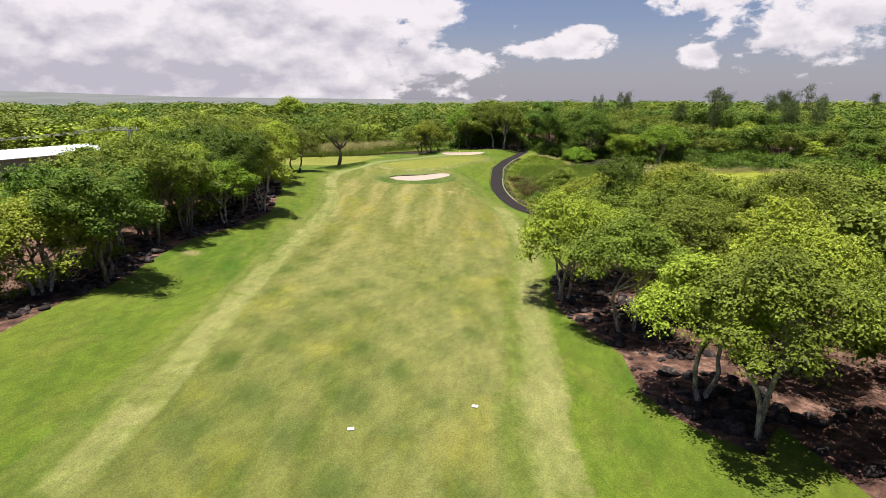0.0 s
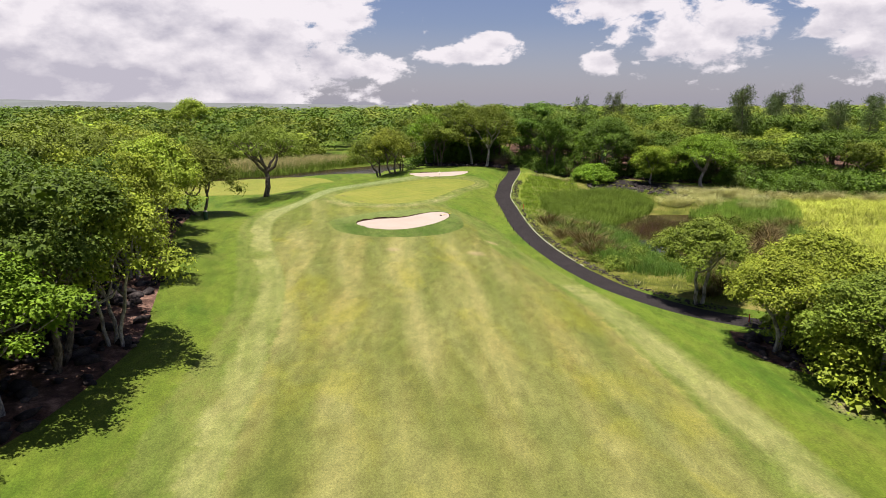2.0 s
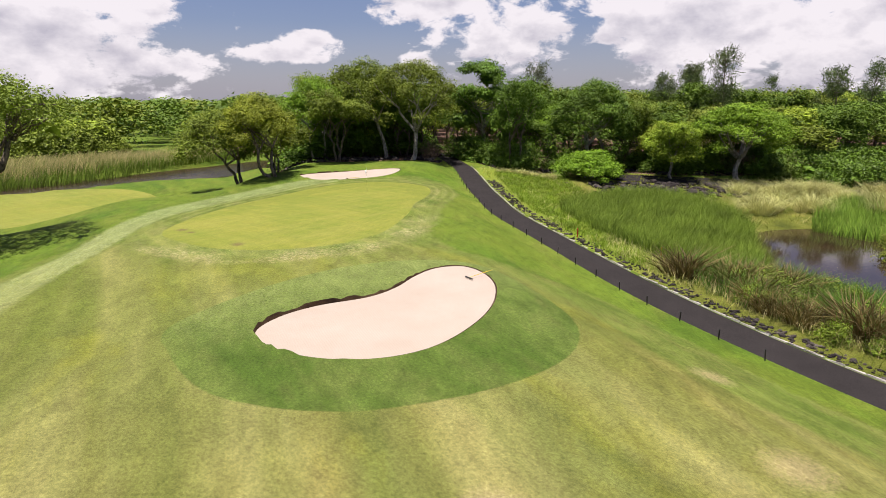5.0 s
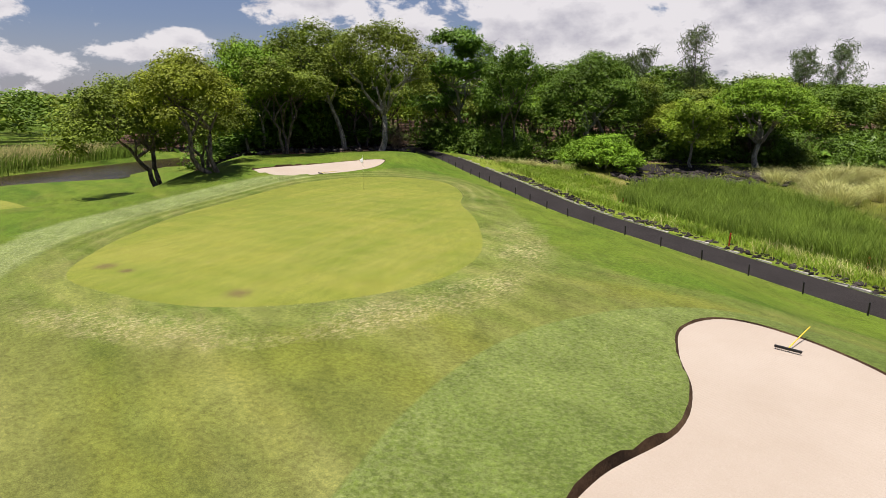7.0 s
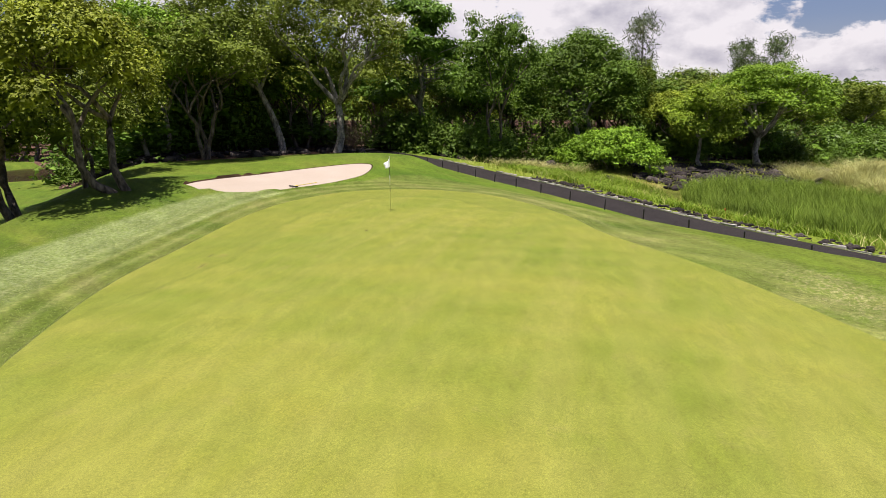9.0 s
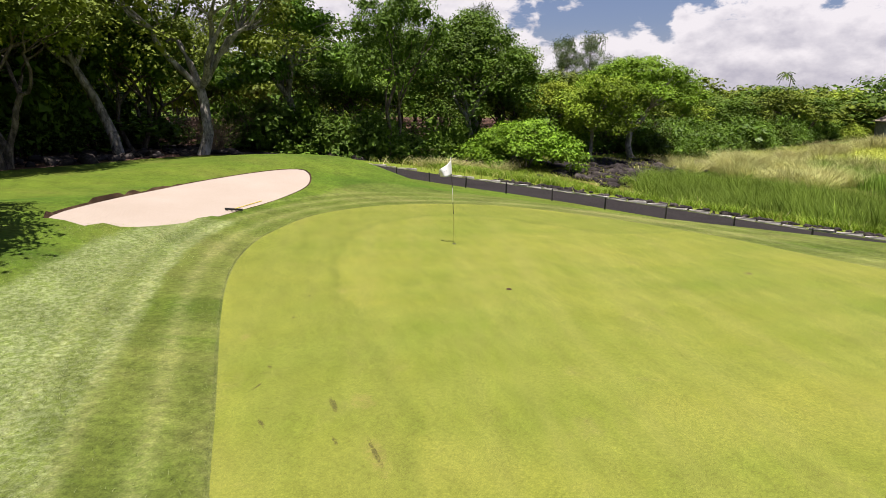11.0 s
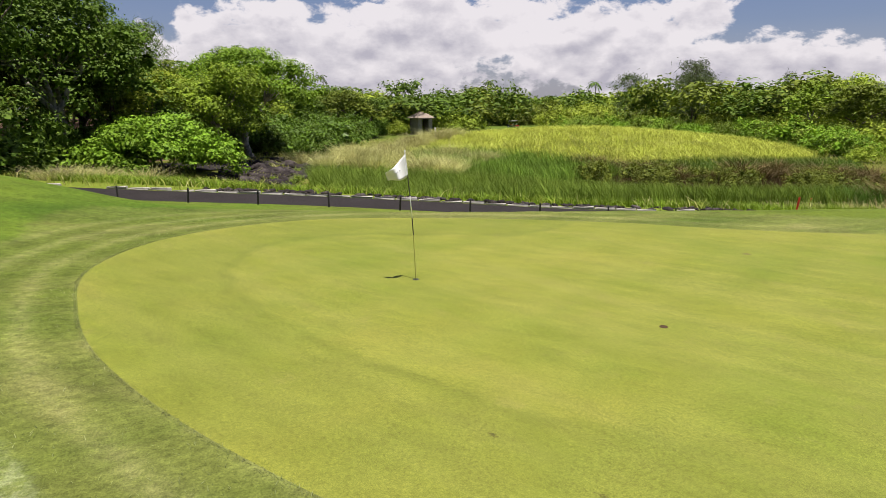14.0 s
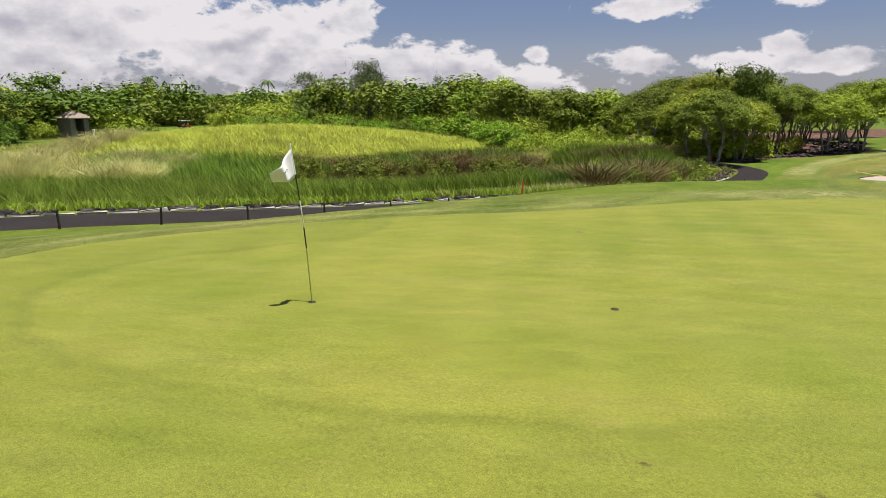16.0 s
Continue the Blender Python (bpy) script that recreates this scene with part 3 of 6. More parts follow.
M_LEAF_A = leaf_material("broad_leaf", (0.300, 0.345, 0.036), (0.206, 0.258, 0.021), (0.118, 0.166, 0.012))
M_LEAF_B = leaf_material("bright_leaf", (0.205, 0.315, 0.022), (0.142, 0.240, 0.014), (0.085, 0.160, 0.009))
M_LEAF_C = leaf_material("olive_leaf", (0.195, 0.242, 0.028), (0.132, 0.176, 0.017), (0.074, 0.108, 0.009))
M_LEAF_D = leaf_material("dark_leaf", (0.125, 0.190, 0.018), (0.080, 0.135, 0.012), (0.048, 0.090, 0.008))
M_LEAF_E = leaf_material("lime_leaf", (0.270, 0.385, 0.032), (0.190, 0.295, 0.019), (0.110, 0.185, 0.011))
M_LEAF_F = leaf_material("deep_green_leaf", (0.130, 0.205, 0.020), (0.086, 0.146, 0.013), (0.050, 0.092, 0.008), rough=0.45)
M_NEEDLE = leaf_material("grey_needle", (0.17, 0.21, 0.07), (0.10, 0.135, 0.045), (0.055, 0.08, 0.026))
M_REED = leaf_material("reed_blade", (0.205, 0.290, 0.040), (0.122, 0.200, 0.020), (0.062, 0.115, 0.010), rough=0.75)
M_RUSH = leaf_material("dark_rush_blade", (0.120, 0.190, 0.030), (0.070, 0.125, 0.015), (0.040, 0.080, 0.009), rough=0.75)
M_WEED = leaf_material("yellow_weed_blade", (0.330, 0.340, 0.075), (0.210, 0.240, 0.034), (0.110, 0.140, 0.018), rough=0.75)
M_STRAW = leaf_material("pale_plume_grass", (0.56, 0.50, 0.26), (0.42, 0.41, 0.15), (0.26, 0.29, 0.08), rough=0.8)
M_TAN = leaf_material("tan_reed_head", (0.46, 0.36, 0.18), (0.34, 0.28, 0.12), (0.22, 0.21, 0.08), rough=0.8)
M_MEADOW = leaf_material("yellow_meadow_grass", (0.56, 0.57, 0.120), (0.40, 0.45, 0.060), (0.24, 0.31, 0.03), rough=0.75)
M_FLAX = leaf_material("brown_flax_blade", (0.215, 0.150, 0.062), (0.120, 0.092, 0.032), (0.060, 0.064, 0.016))
M_BARK = bark_material("grey_bark", (0.15, 0.13, 0.11), (0.46, 0.42, 0.36))
M_BARK_DARK = bark_material("dark_bark", (0.060, 0.047, 0.036), (0.23, 0.185, 0.145))

# ---- shape of the land ----
def knots(v, ks):
    """Smooth curve through (place, height) knots."""
    v = np.asarray(v, float)
    xs, zs = np.array(ks, float).T
    m = np.gradient(zs, xs)
    i = np.clip(np.searchsorted(xs, v) - 1, 0, len(xs) - 2)
    h = xs[i + 1] - xs[i]
    t = np.clip((v - xs[i]) / h, 0, 1)
    a, b = t * t * (3 - 2 * t), t * (1 - t) ** 2 * h * m[i] - t * t * (1 - t) * h * m[i + 1]
    return zs[i] * (1 - a) + zs[i + 1] * a + b
def step(v, a, b):
    t = np.clip((v - a) / (b - a), 0, 1)
    return t * t * (3 - 2 * t)
def bump(x, y, cx, cy, rx, ry, h):
    return h * np.exp(-((x - cx) / rx) ** 2 - ((y - cy) / ry) ** 2)
FAIR = [(-300, -2.4), (-120, -2.3), (-85, -2.5), (-60, -1.85), (-45, -1.1), (-35, -.6), (-24, -.3), (-14, 0), (3, 0), (12, .3), (24, .8), (45, .6), (120, 0), (400, 0)]
LANE_Z = [(-300, -3.4), (-75, -3.3), (-60, -3.0), (-47, -2.8), (-35, -2.25), (-24, -1.65), (-17, -1.2), (-7, -.72), (0, -.32), (10, .02), (22, .45), (60, .4), (400, 0)]
LANE_X = [(-300, 60), (-80, 42), (-70, 24), (-62, 13), (-56, 9.3), (-50, 7.8), (-44, 7), (-37, 6.5), (-30, 6.7), (-21, 7.6), (-12, 8.6), (-5, 10.5), (0, 12), (14, 17), (24, 19.5), (40, 22), (400, 30)]
def ground(x, y):
    x, y = np.asarray(x, float), np.asarray(y, float)
    z = knots(y, FAIR) + .035 * step(x, -12, -4) * step(y, -12, -4) - .045 * (x + 10) * step(-y, 30, 60) * step(x, -40, -30) 
    z = z + .9 * step(-x, 21, 32) * step(-y, 18, 34)
    # the lower ground to the west of the green, with the second green
    z = z - 2.0 * step(-x, 19, 30) * step(y, -24, -10) * (1 - step(-x - 4 + .55 * (y - 8), 4, 14) * step(y, 3, 13))+ bump(x, y, -28.5, -7, 6, 5, 1.1)
    z = z - 2.5 * step(-x - 4 + .55 * (y - 8), 4, 14) * step(y, 3, 13)
    # bank round the back of the green
    z = z + bump(x, y, -6, 10.5, 7, 4, .7) + bump(x, y, 9, 13.5, 6.5, 5, .75) + bump(x, y, 10, 9, 3.8, 3.4, .55)
    s = x - knots(y, LANE_X)
    lane = knots(y, LANE_Z)
    z = z + (lane - z) * step(s, -5 - 5 * step(-y, 16, 30), -1.6)
    low = -2.4 + 1.6 * step(y, -8, 10) + .2 * step(x, 62, 90) * step(y, -60, -20)
    z = z + (low - z) * step(s, 1.7, 11)
    z = z + bump(x, y, 65, -43, 16, 23, 2.35)
    z = z - bump(x, y, 33, -30, 13, 13, 1.9)
    z = z - bump(x, y, 24, -45, 8, 8, 1.6)
    return z
def inside(px, py, poly):
    """Which points lie in a closed outline."""
    px, py = np.asarray(px), np.asarray(py)
    hit = np.zeros(px.shape, bool)
    x0, y0 = poly[:, 0], poly[:, 1]
    x1, y1 = np.roll(x0, -1), np.roll(y0, -1)
    for a, b, c, d in zip(x0, y0, x1, y1):
        if b == d:
            continue
        hit ^= ((b > py) != (d > py)) & (px < (c - a) * (py - b) / (d - b) + a)
    return hit


def edge_gap(px, py, poly, closed=True):
    """Distance to an outline."""
    p = np.stack([np.asarray(px, float), np.asarray(py, float)], -1)
    a = poly if closed else poly[:-1]
    b = np.roll(poly, -1, 0) if closed else poly[1:]
    best = np.full(p.shape[:-1], 1e9)
    for q, r in zip(a, b):
        d = r - q
        t = np.clip(((p - q) @ d) / max(d @ d, 1e-9), 0, 1)
        best = np.minimum(best, np.hypot(*(np.moveaxis(p - q - t[..., None] * d, -1, 0))))
    return best


def smooth_line(ctrl, gap, closed=True):
    """A round curve through control points, in even steps of about gap metres."""
    c = np.array(ctrl, float)
    n = len(c)
    pts = []
    for i in range(n if closed else n - 1):
        if closed:
            p0, p1, p2, p3 = c[i - 1], c[i], c[(i + 1) % n], c[(i + 2) % n]
        else:
            p0, p1, p2, p3 = c[max(i - 1, 0)], c[i], c[i + 1], c[min(i + 2, n - 1)]
        k = max(2, int(np.hypot(*(p2 - p1)) / gap))
        for t in np.arange(k) / k:
            pts.append(0.5 * (2 * p1 + (p2 - p0) * t + (2 * p0 - 5 * p1 + 4 * p2 - p3) * t**2 + (3 * p1 - p0 - 3 * p2 + p3) * t**3))
    if not closed:
        pts.append(c[-1])
    return np.array(pts)


def sideways(line, d, closed=True):
    """The line moved by d metres to its left."""
    t = (np.roll(line, -1, 0) - np.roll(line, 1, 0)) if closed else np.gradient(line, axis=0)
    t /= np.hypot(*t.T)[:, None] + 1e-9
    return line + d * np.stack([-t[:, 1], t[:, 0]], -1)


# Outlines run anticlockwise.
GREEN = smooth_line([(-17.7, -13.6), (-16.6, -16.6), (-14.8, -18.9), (-12.2, -20.2), (-9.2, -20.5), (-6.6, -19.8), (-4.0, -17.8), (-0.8, -13.2),
                     (1.4, -9.0), (3.4, -6.4), (5.4, -2.9), (6.4, 0.3), (5.95, 2.6), (4.3, 4.45), (1.9, 5.3), (-0.6, 5.0), (-2.8, 4.25), (-5.4, 2.6),
                     (-9.0, -0.5), (-11.7, -3.0), (-14.2, -6.3), (-16.2, -9.7)], 0.3)
COLLAR = sideways(GREEN, -1.25)
BUNKER_1 = smooth_line([(-14.5, -32.4), (-14.1, -34.3), (-12.8, -35.8), (-10.8, -36.6), (-8.6, -36.4), (-6.3, -35.1), (-4.4, -33.3), (-3.0, -31.0),
                        (-2.5, -28.9), (-3.0, -27.3), (-4.6, -27.1), (-6.2, -28.1), (-7.6, -29.4), (-9.2, -30.2), (-11.4, -30.3), (-13.3, -31.0)], 0.3)
APRON = smooth_line([(-17.4, -30.6), (-17.5, -33.6), (-16.4, -37.2), (-13.6, -39.4), (-10.4, -40.0), (-6.6, -39.7), (-3.7, -38.4), (-2.0, -35.9),
                     (-1.3, -32.2), (-1.5, -28.8), (-3.0, -26.4), (-5.6, -25.2), (-9.2, -25.3), (-13.4, -27.2)], 0.5)
BUNKER_2 = smooth_line([(-4.6, 8.9), (-3.6, 7.5), (-1.6, 7.0), (0.8, 7.3), (3.2, 7.7), (5.6, 8.3), (7.0, 9.6), (5.8, 10.9), (3.2, 11.7), (0.4, 11.4),
                        (-2.4, 10.2)], 0.3)
FAIR_CORE = smooth_line([(-19.0, -230), (-1.4, -230), (-1.3, -130), (-0.3, -119.6), (1.0, -105), (3.1, -91), (4.1, -80), (4.3, -71), (3.9, -62), (2.5, -50), (0.3, -44.6),
                         (-0.4, -40), (-0.2, -33), (-1.8, -27.2), (-3.4, -22.8), (-5.6, -21.4), (-9, -22.2), (-14, -21.4), (-17.6, -18.4), (-19.2, -15.4), (-21.2, -17.4), (-23.0, -23),
                         (-24.0, -29), (-24.1, -36), (-22.6, -46), (-20.9, -54), (-20.0, -64), (-20.3, -82), (-20.3, -100), (-19.1, -128)], 1.5)
FAIR_EDGE = smooth_line([(-23.1, -230), (2.6, -230), (2.7, -129), (3.6, -119), (4.8, -105), (6.6, -91), (7.8, -80), (7.8, -72), (7.4, -62), (6.3, -54), (5.2, -47.5), (3.6, -43),
                         (3.4, -36), (2.8, -30.4), (0.6, -27.6), (-1.4, -25.4), (-2.0, -22.8), (-1.6, -19.8), (0.4, -16.0), (2.6, -12.2), (5.6, -7.6), (8.2, -3), (9.0, 2),
                         (7.4, 6.6), (3.0, 7.0), (-2.2, 6.5), (-6.8, 5.8), (-11.2, 3.2), (-14.6, 0.0), (-17.4, -3.4), (-20.0, -8.8), (-22.4, -13.4), (-25.0, -19.5), (-27.0, -27), (-27.4, -36),
                         (-25.9, -47), (-24.3, -56), (-23.6, -66), (-24.4, -78), (-23.7, -90), (-23.0, -110), (-23.1, -129)], 1.2)
# pale mown strips beside the fairway
PALE_W = smooth_line([(-20.2, -230), (-20.2, -129), (-21.3, -100), (-21.4, -82), (-21.1, -63), (-22.0, -53), (-23.6, -46.5), (-25.2, -36), (-25.1, -28.5), (-23.4, -21), (-21.2, -14.6),
                      (-18.9, -8.6), (-16.3, -3.8), (-13.6, -0.7), (-9.8, 2.7), (-6.0, 4.9), (-2.4, 6.0)], 1.0, False)
PALE_E = smooth_line([(1.4, -230), (1.4, -129), (2.3, -119), (3.3, -105), (5.0, -91), (6.1, -81), (6.0, -72), (5.7, -62), (5.2, -55)], 1.0, False)
LANE_MID = smooth_line([(23, 40), (19.7, 25), (17, 14), (12, 0), (10.5, -5), (8.6, -12), (7.6, -21), (6.7, -30), (6.5, -37), (7, -44), (7.8, -50),
                        (9.2, -56), (12.6, -62), (18, -66.5), (27, -71)], 0.8, closed=False)
LANE = np.concatenate([sideways(LANE_MID, 1.2, False), sideways(LANE_MID, -1.2, False)[::-1]])
SECOND_GREEN = smooth_line([(-52, 15), (-45, 4.5), (-31, 4.2), (-23, 9), (-18.2, 16.5), (-23, 25.5), (-36, 28), (-50, 25)], 1.0)
WOOD_W = smooth_line([(-33, -230), (-33, -118), (-31.4, -104), (-32.0, -89), (-29.0, -79), (-27.8, -70), (-28.6, -64), (-30.4, -54), (-33.4, -40), (-34.5, -29), (-39, -20),
                      (-47, -4), (-60, 16), (-80, 42), (-200, 60), (-260, -100), (-200, -230)], 2.0)[::-1]
WOOD_E = smooth_line([(20, -230), (16, -131), (12.2, -125.3), (9.6, -122.6), (8.1, -118.4), (8.6, -112.7), (7.4, -108.5), (5.9, -102), (7.4, -92.4), (11.5, -84), (15.4, -77.6), (14.6, -74.4), (12.4, -71.6), (13.2, -66.4), (19, -70.5), (30, -74),
                      (44, -66), (58, -72), (80, -80), (150, -110), (260, -200)], 2.0)
WOOD_N = smooth_line([(-3, 34), (-1, 24), (4, 22), (10, 21), (16, 19), (17.6, 26), (21, 26), (22, 16), (25, 12.5), (34, 11), (42, 6), (52, 3.5), (66, 1), (84, -6),
                      (96, -20), (106, -24), (150, -40), (220, 20), (200, 200), (40, 220), (-2, 110), (4, 74), (2, 50)], 2.0)
MARSH = smooth_line([(9.6, -54), (8.9, -48), (8.4, -43), (8.0, -36), (8.2, -30), (9.1, -21), (10.2, -12), (12.0, -5), (13.6, 0), (18.4, 13.5), (25, 12), (34, 10.5),
                     (42, 5.5), (54, 0.5), (72, -6), (92, -30), (92, -60), (66, -70), (44, -65), (30, -72), (18, -63), (13, -58)], 1.5)


STREAM = np.array([(-62.0, 28), (-40, 33), (-30, 36.5), (-18, 44), (-7, 52.5), (4, 61), (16, 66)])


def spot(x, y):
    return float(land(np.array([x]), np.array([y]))[0])


def bunker_drop(x, y, outline, back, deep):
    """Depth of a bunker: a cut lip, steeper on the side towards back, then a bowl."""
    x, y = np.asarray(x, float), np.asarray(y, float)
    out = np.zeros(x.shape)
    lo, hi = outline.min(0) - 1, outline.max(0) + 1
    near = (x > lo[0]) & (x < hi[0]) & (y > lo[1]) & (y < hi[1])
    if near.any():
        xs, ys = x[near], y[near]
        g, ins = edge_gap(xs, ys, outline), inside(xs, ys, outline)
        mid = outline.mean(0)
        side = np.clip(((xs - mid[0]) * back[0] + (ys - mid[1]) * back[1]) / 3.0, -0.3, 1.0)
        lip = deep * (0.12 + 0.34 * np.clip(side, 0, 1))
        out[near] = np.where(ins, lip * step(g, 0.0, 0.065) + 0.40 * deep * step(g, 0.1, 2.4), -0.10 * np.exp(-g / 0.8) * np.clip(side + 0.3, 0, 1))
    return out


def land(x, y):
    """Height of the ground, with bunkers, the stream's bed, small unevenness and the far hills."""
    x, y = np.asarray(x, float), np.asarray(y, float)
    z = ground(x, y)
    near = (x > -70) & (x < 40) & (y > 10) & (y < 95)
    if near.any():
        bed = step(-edge_gap(x[near], y[near], STREAM, False), -9.0, -4.0)
        z[near] += (-3.6 - z[near]) * bed
    z = z - bunker_drop(x, y, BUNKER_1, (-0.75, 0.65), 0.23) - bunker_drop(x, y, BUNKER_2, (-0.9, 0.45), 0.10)
    z = z + 0.05 * np.sin(x * 0.31 + 1.0) * np.sin(y * 0.27) * step(np.hypot(x + 6, y + 8), 14, 24)
    z = z + bump(x, y, -2700, 2900, 1700, 700, 62) + bump(x, y, -900, 3900, 1500, 500, 25)
    return z


def land_sheet():
    """One sheet of ground that follows every outline, cut into the surfaces that one sees."""
    rng = np.random.default_rng(3)
    loops = [GREEN, COLLAR, BUNKER_1, sideways(BUNKER_1, 0.07), BUNKER_2, sideways(BUNKER_2, 0.07), APRON, FAIR_CORE, FAIR_EDGE, LANE, SECOND_GREEN,
             WOOD_W, WOOD_E, WOOD_N, MARSH]
    pts, edges = [], []
    for loop in loops:
        k = len(pts)
        pts += [tuple(p) for p in loop]
        edges += [(k + i, k + (i + 1) % len(loop)) for i in range(len(loop))]
    def grid(x0, x1, y0, y1, g):
        xs, ys = np.meshgrid(np.arange(x0, x1, g), np.arange(y0, y1, g))
        p = np.stack([xs.ravel(), ys.ravel()], -1)
        return p + rng.uniform(-0.3, 0.3, p.shape) * g
    fine = grid(-22, 12, -42, 14, 0.55)
    mid = grid(-48, 62, -140, 34, 1.8)
    mid = mid[~((mid[:, 0] > -22) & (mid[:, 0] < 12) & (mid[:, 1] > -42) & (mid[:, 1] < 14))]
    wide = grid(-280, 300, -240, 260, 12)
    wide = wide[~((wide[:, 0] > -49) & (wide[:, 0] < 63) & (wide[:, 1] > -141) & (wide[:, 1] < 35))]
    a = np.arange(64) / 64 * 2 * math.pi
    far = np.concatenate([np.stack([r * np.cos(a), r * np.sin(a)], -1) for r in (420, 700, 1100, 1700, 2400, 3000, 3600, 4100, 4700)])
    rest = np.concatenate([fine, mid, wide, far])
    gap = np.full(len(rest), 9.0)
    near = np.abs(rest).max(1) < 150
    for loop in loops[:6] + [LANE]:
        lo, hi = loop.min(0) - 1, loop.max(0) + 1
        sel = near & (rest > lo).all(1) & (rest < hi).all(1)
        gap[sel] = np.minimum(gap[sel], edge_gap(rest[sel, 0], rest[sel, 1], loop))
    rest = rest[gap > 0.14]
    pts += [tuple(p) for p in rest]
    co, _, faces, *_ = delaunay_2d_cdt([Vector(p) for p in pts], edges, [], 0, 1e-4)
    v = np.array([tuple(c) for c in co])
    f = np.array([tuple(q) for q in faces])
    c = v[f].mean(1)
    x, y = c[:, 0], c[:, 1]
    zone = np.zeros(len(f), int)
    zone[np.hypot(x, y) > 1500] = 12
    order = [(WOOD_W, 8), (WOOD_E, 8), (WOOD_N, 8), (MARSH, 9), (SECOND_GREEN, 10), (FAIR_EDGE, 1), (FAIR_CORE, 2), (APRON, 3), (COLLAR, 4), (GREEN, 5),
             (BUNKER_1, 6), (BUNKER_2, 6), (LANE, 11)]
    for loop, k in order:
        lo, hi = loop.min(0), loop.max(0)
        sel = (c > lo).all(1) & (c < hi).all(1)
        zone[np.where(sel)[0][inside(x[sel], y[sel], loop)]] = k
    # thin ring inside each bunker: lip earth that carries the overhang's painted shade
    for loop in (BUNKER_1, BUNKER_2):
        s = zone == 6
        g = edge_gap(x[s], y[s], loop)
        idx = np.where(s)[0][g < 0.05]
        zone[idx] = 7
    z = land(v[:, 0], v[:, 1])
    v3 = np.c_[v, z]
    flip = np.cross(v3[f[:, 1]] - v3[f[:, 0]], v3[f[:, 2]] - v3[f[:, 0]])[:, 2] < 0
    f[flip] = f[flip][:, ::-1]
    gaps = {}
    for key, loop in (("gap_edge", FAIR_EDGE), ("gap_core", FAIR_CORE), ("gap_apron", APRON), ("gap_collar", COLLAR)):
        lo, hi = loop.min(0) - 4, loop.max(0) + 4
        s = (v > lo).all(1) & (v < hi).all(1)
        gap = np.full(len(v), -4.0)
        d = edge_gap(v[s, 0], v[s, 1], loop)
        gap[s] = np.clip(np.where(inside(v[s, 0], v[s, 1], loop), d, -d), -4, 4)
        gaps[key] = gap
    for key, line, half in (("gap_pale_w", PALE_W, np.where(v[:, 1] > -6, 1.45, 1.05)), ("gap_pale_e", PALE_E, 1.15)):
        lo, hi = line.min(0) - 4, line.max(0) + 4
        s = (v > lo).all(1) & (v < hi).all(1)
        gap = np.full(len(v), -4.0)
        gap[s] = np.maximum(np.broadcast_to(half, gap.shape)[s] - edge_gap(v[s, 0], v[s, 1], line, False), -4)
        gaps[key] = gap
    names = {0: ("ground", M_TURF, "mown green rough grass of a golf course, reaching to the horizon"),
             1: ("first_cut", M_TURF, "first cut of grass with a pale mown strip along the fairway"),
             2: ("fairway", M_TURF, "dry streaky mown grass of the golf fairway"),
             3: ("bunker_apron", M_TURF, "darker mown turf round the sand bunker"),
             4: ("green_collar", M_TURF, "worn yellowish collar of turf round the putting green"),
             5: ("putting_green", M_GREEN, "smooth bright yellow-green putting green"),
             6: ("bunker_sand", M_SAND, "raked pale pinkish sand of the bunkers"),
             7: ("bunker_lip", M_LIP, "cut earth lip of the sand bunkers, darkened for the shade under the turf edge"),
             8: ("wood_floor", M_LITTER, "dark leaf litter and lava soil under the trees"),
             9: ("marsh_ground", M_WILD, "wild green grass round the pond"),
             10: ("second_green", M_GREEN, "smaller mown green beside the lone tree"),
             11: ("cart_path", M_ASPHALT, "dark winding asphalt cart path"),
             12: ("hills", M_HILL, "distant plain and low hills, haze painted into their grey colour")}
    for k, (name, mat, label) in names.items():
        part_f = f[zone == k]
        used, inv = np.unique(part_f, return_inverse=True)
        me = bpy.data.meshes.new(name)
        me.from_pydata(v3[used].tolist(), [], inv.reshape(-1, 3).tolist())
        me.polygons.foreach_set("use_smooth", np.ones(len(part_f), bool))
        me.materials.append(mat)
        if mat is M_TURF:
            for key, gap in gaps.items():
                me.attributes.new(key, "FLOAT", "POINT").data.foreach_set("value", gap[used].astype(np.float32))
        if mat is M_GREEN:
            gap = np.where(np.hypot(*v[used].T) < 30, edge_gap(v[used, 0], v[used, 1], GREEN), 9.0)
            me.attributes.new("gap_green", "FLOAT", "POINT").data.foreach_set("value", gap.astype(np.float32))
        SURFACES[name] = tagged(new(name, me), label, name.replace("_", " "), kind="structure")


SURFACES = {}
land_sheet()


def flat_water(name, outline, z, label, mat=M_WATER):
    bm = bmesh.new()
    vs = [bm.verts.new((x, y, z)) for x, y in outline]
    bm.faces.new(vs)
    bmesh.ops.triangulate(bm, faces=bm.faces[:])
    me = bpy.data.meshes.new(name)
    bm.to_mesh(me), bm.free()
    me.materials.append(mat)
    return tagged(new(name, me), label, "water", kind="structure")


flat_water("pond_water", smooth_line([(12, -50), (14, -30), (22, -14), (46, -16), (52, -40), (40, -60), (24, -58)], 2.0), -3.22, "still dark brown pond water mirroring the sky")


flat_water("stream_water", smooth_line([(-64, 22), (-40, 28), (-28, 30.5), (-14, 39), (-4, 46), (6, 53), (18, 60), (16, 72), (2, 69), (-10, 60), (-22, 51), (-34, 43),
                                        (-44, 38.5), (-64, 34)], 3.0), -2.62, "grey rippled water of the stream behind the small green", M_STREAM)

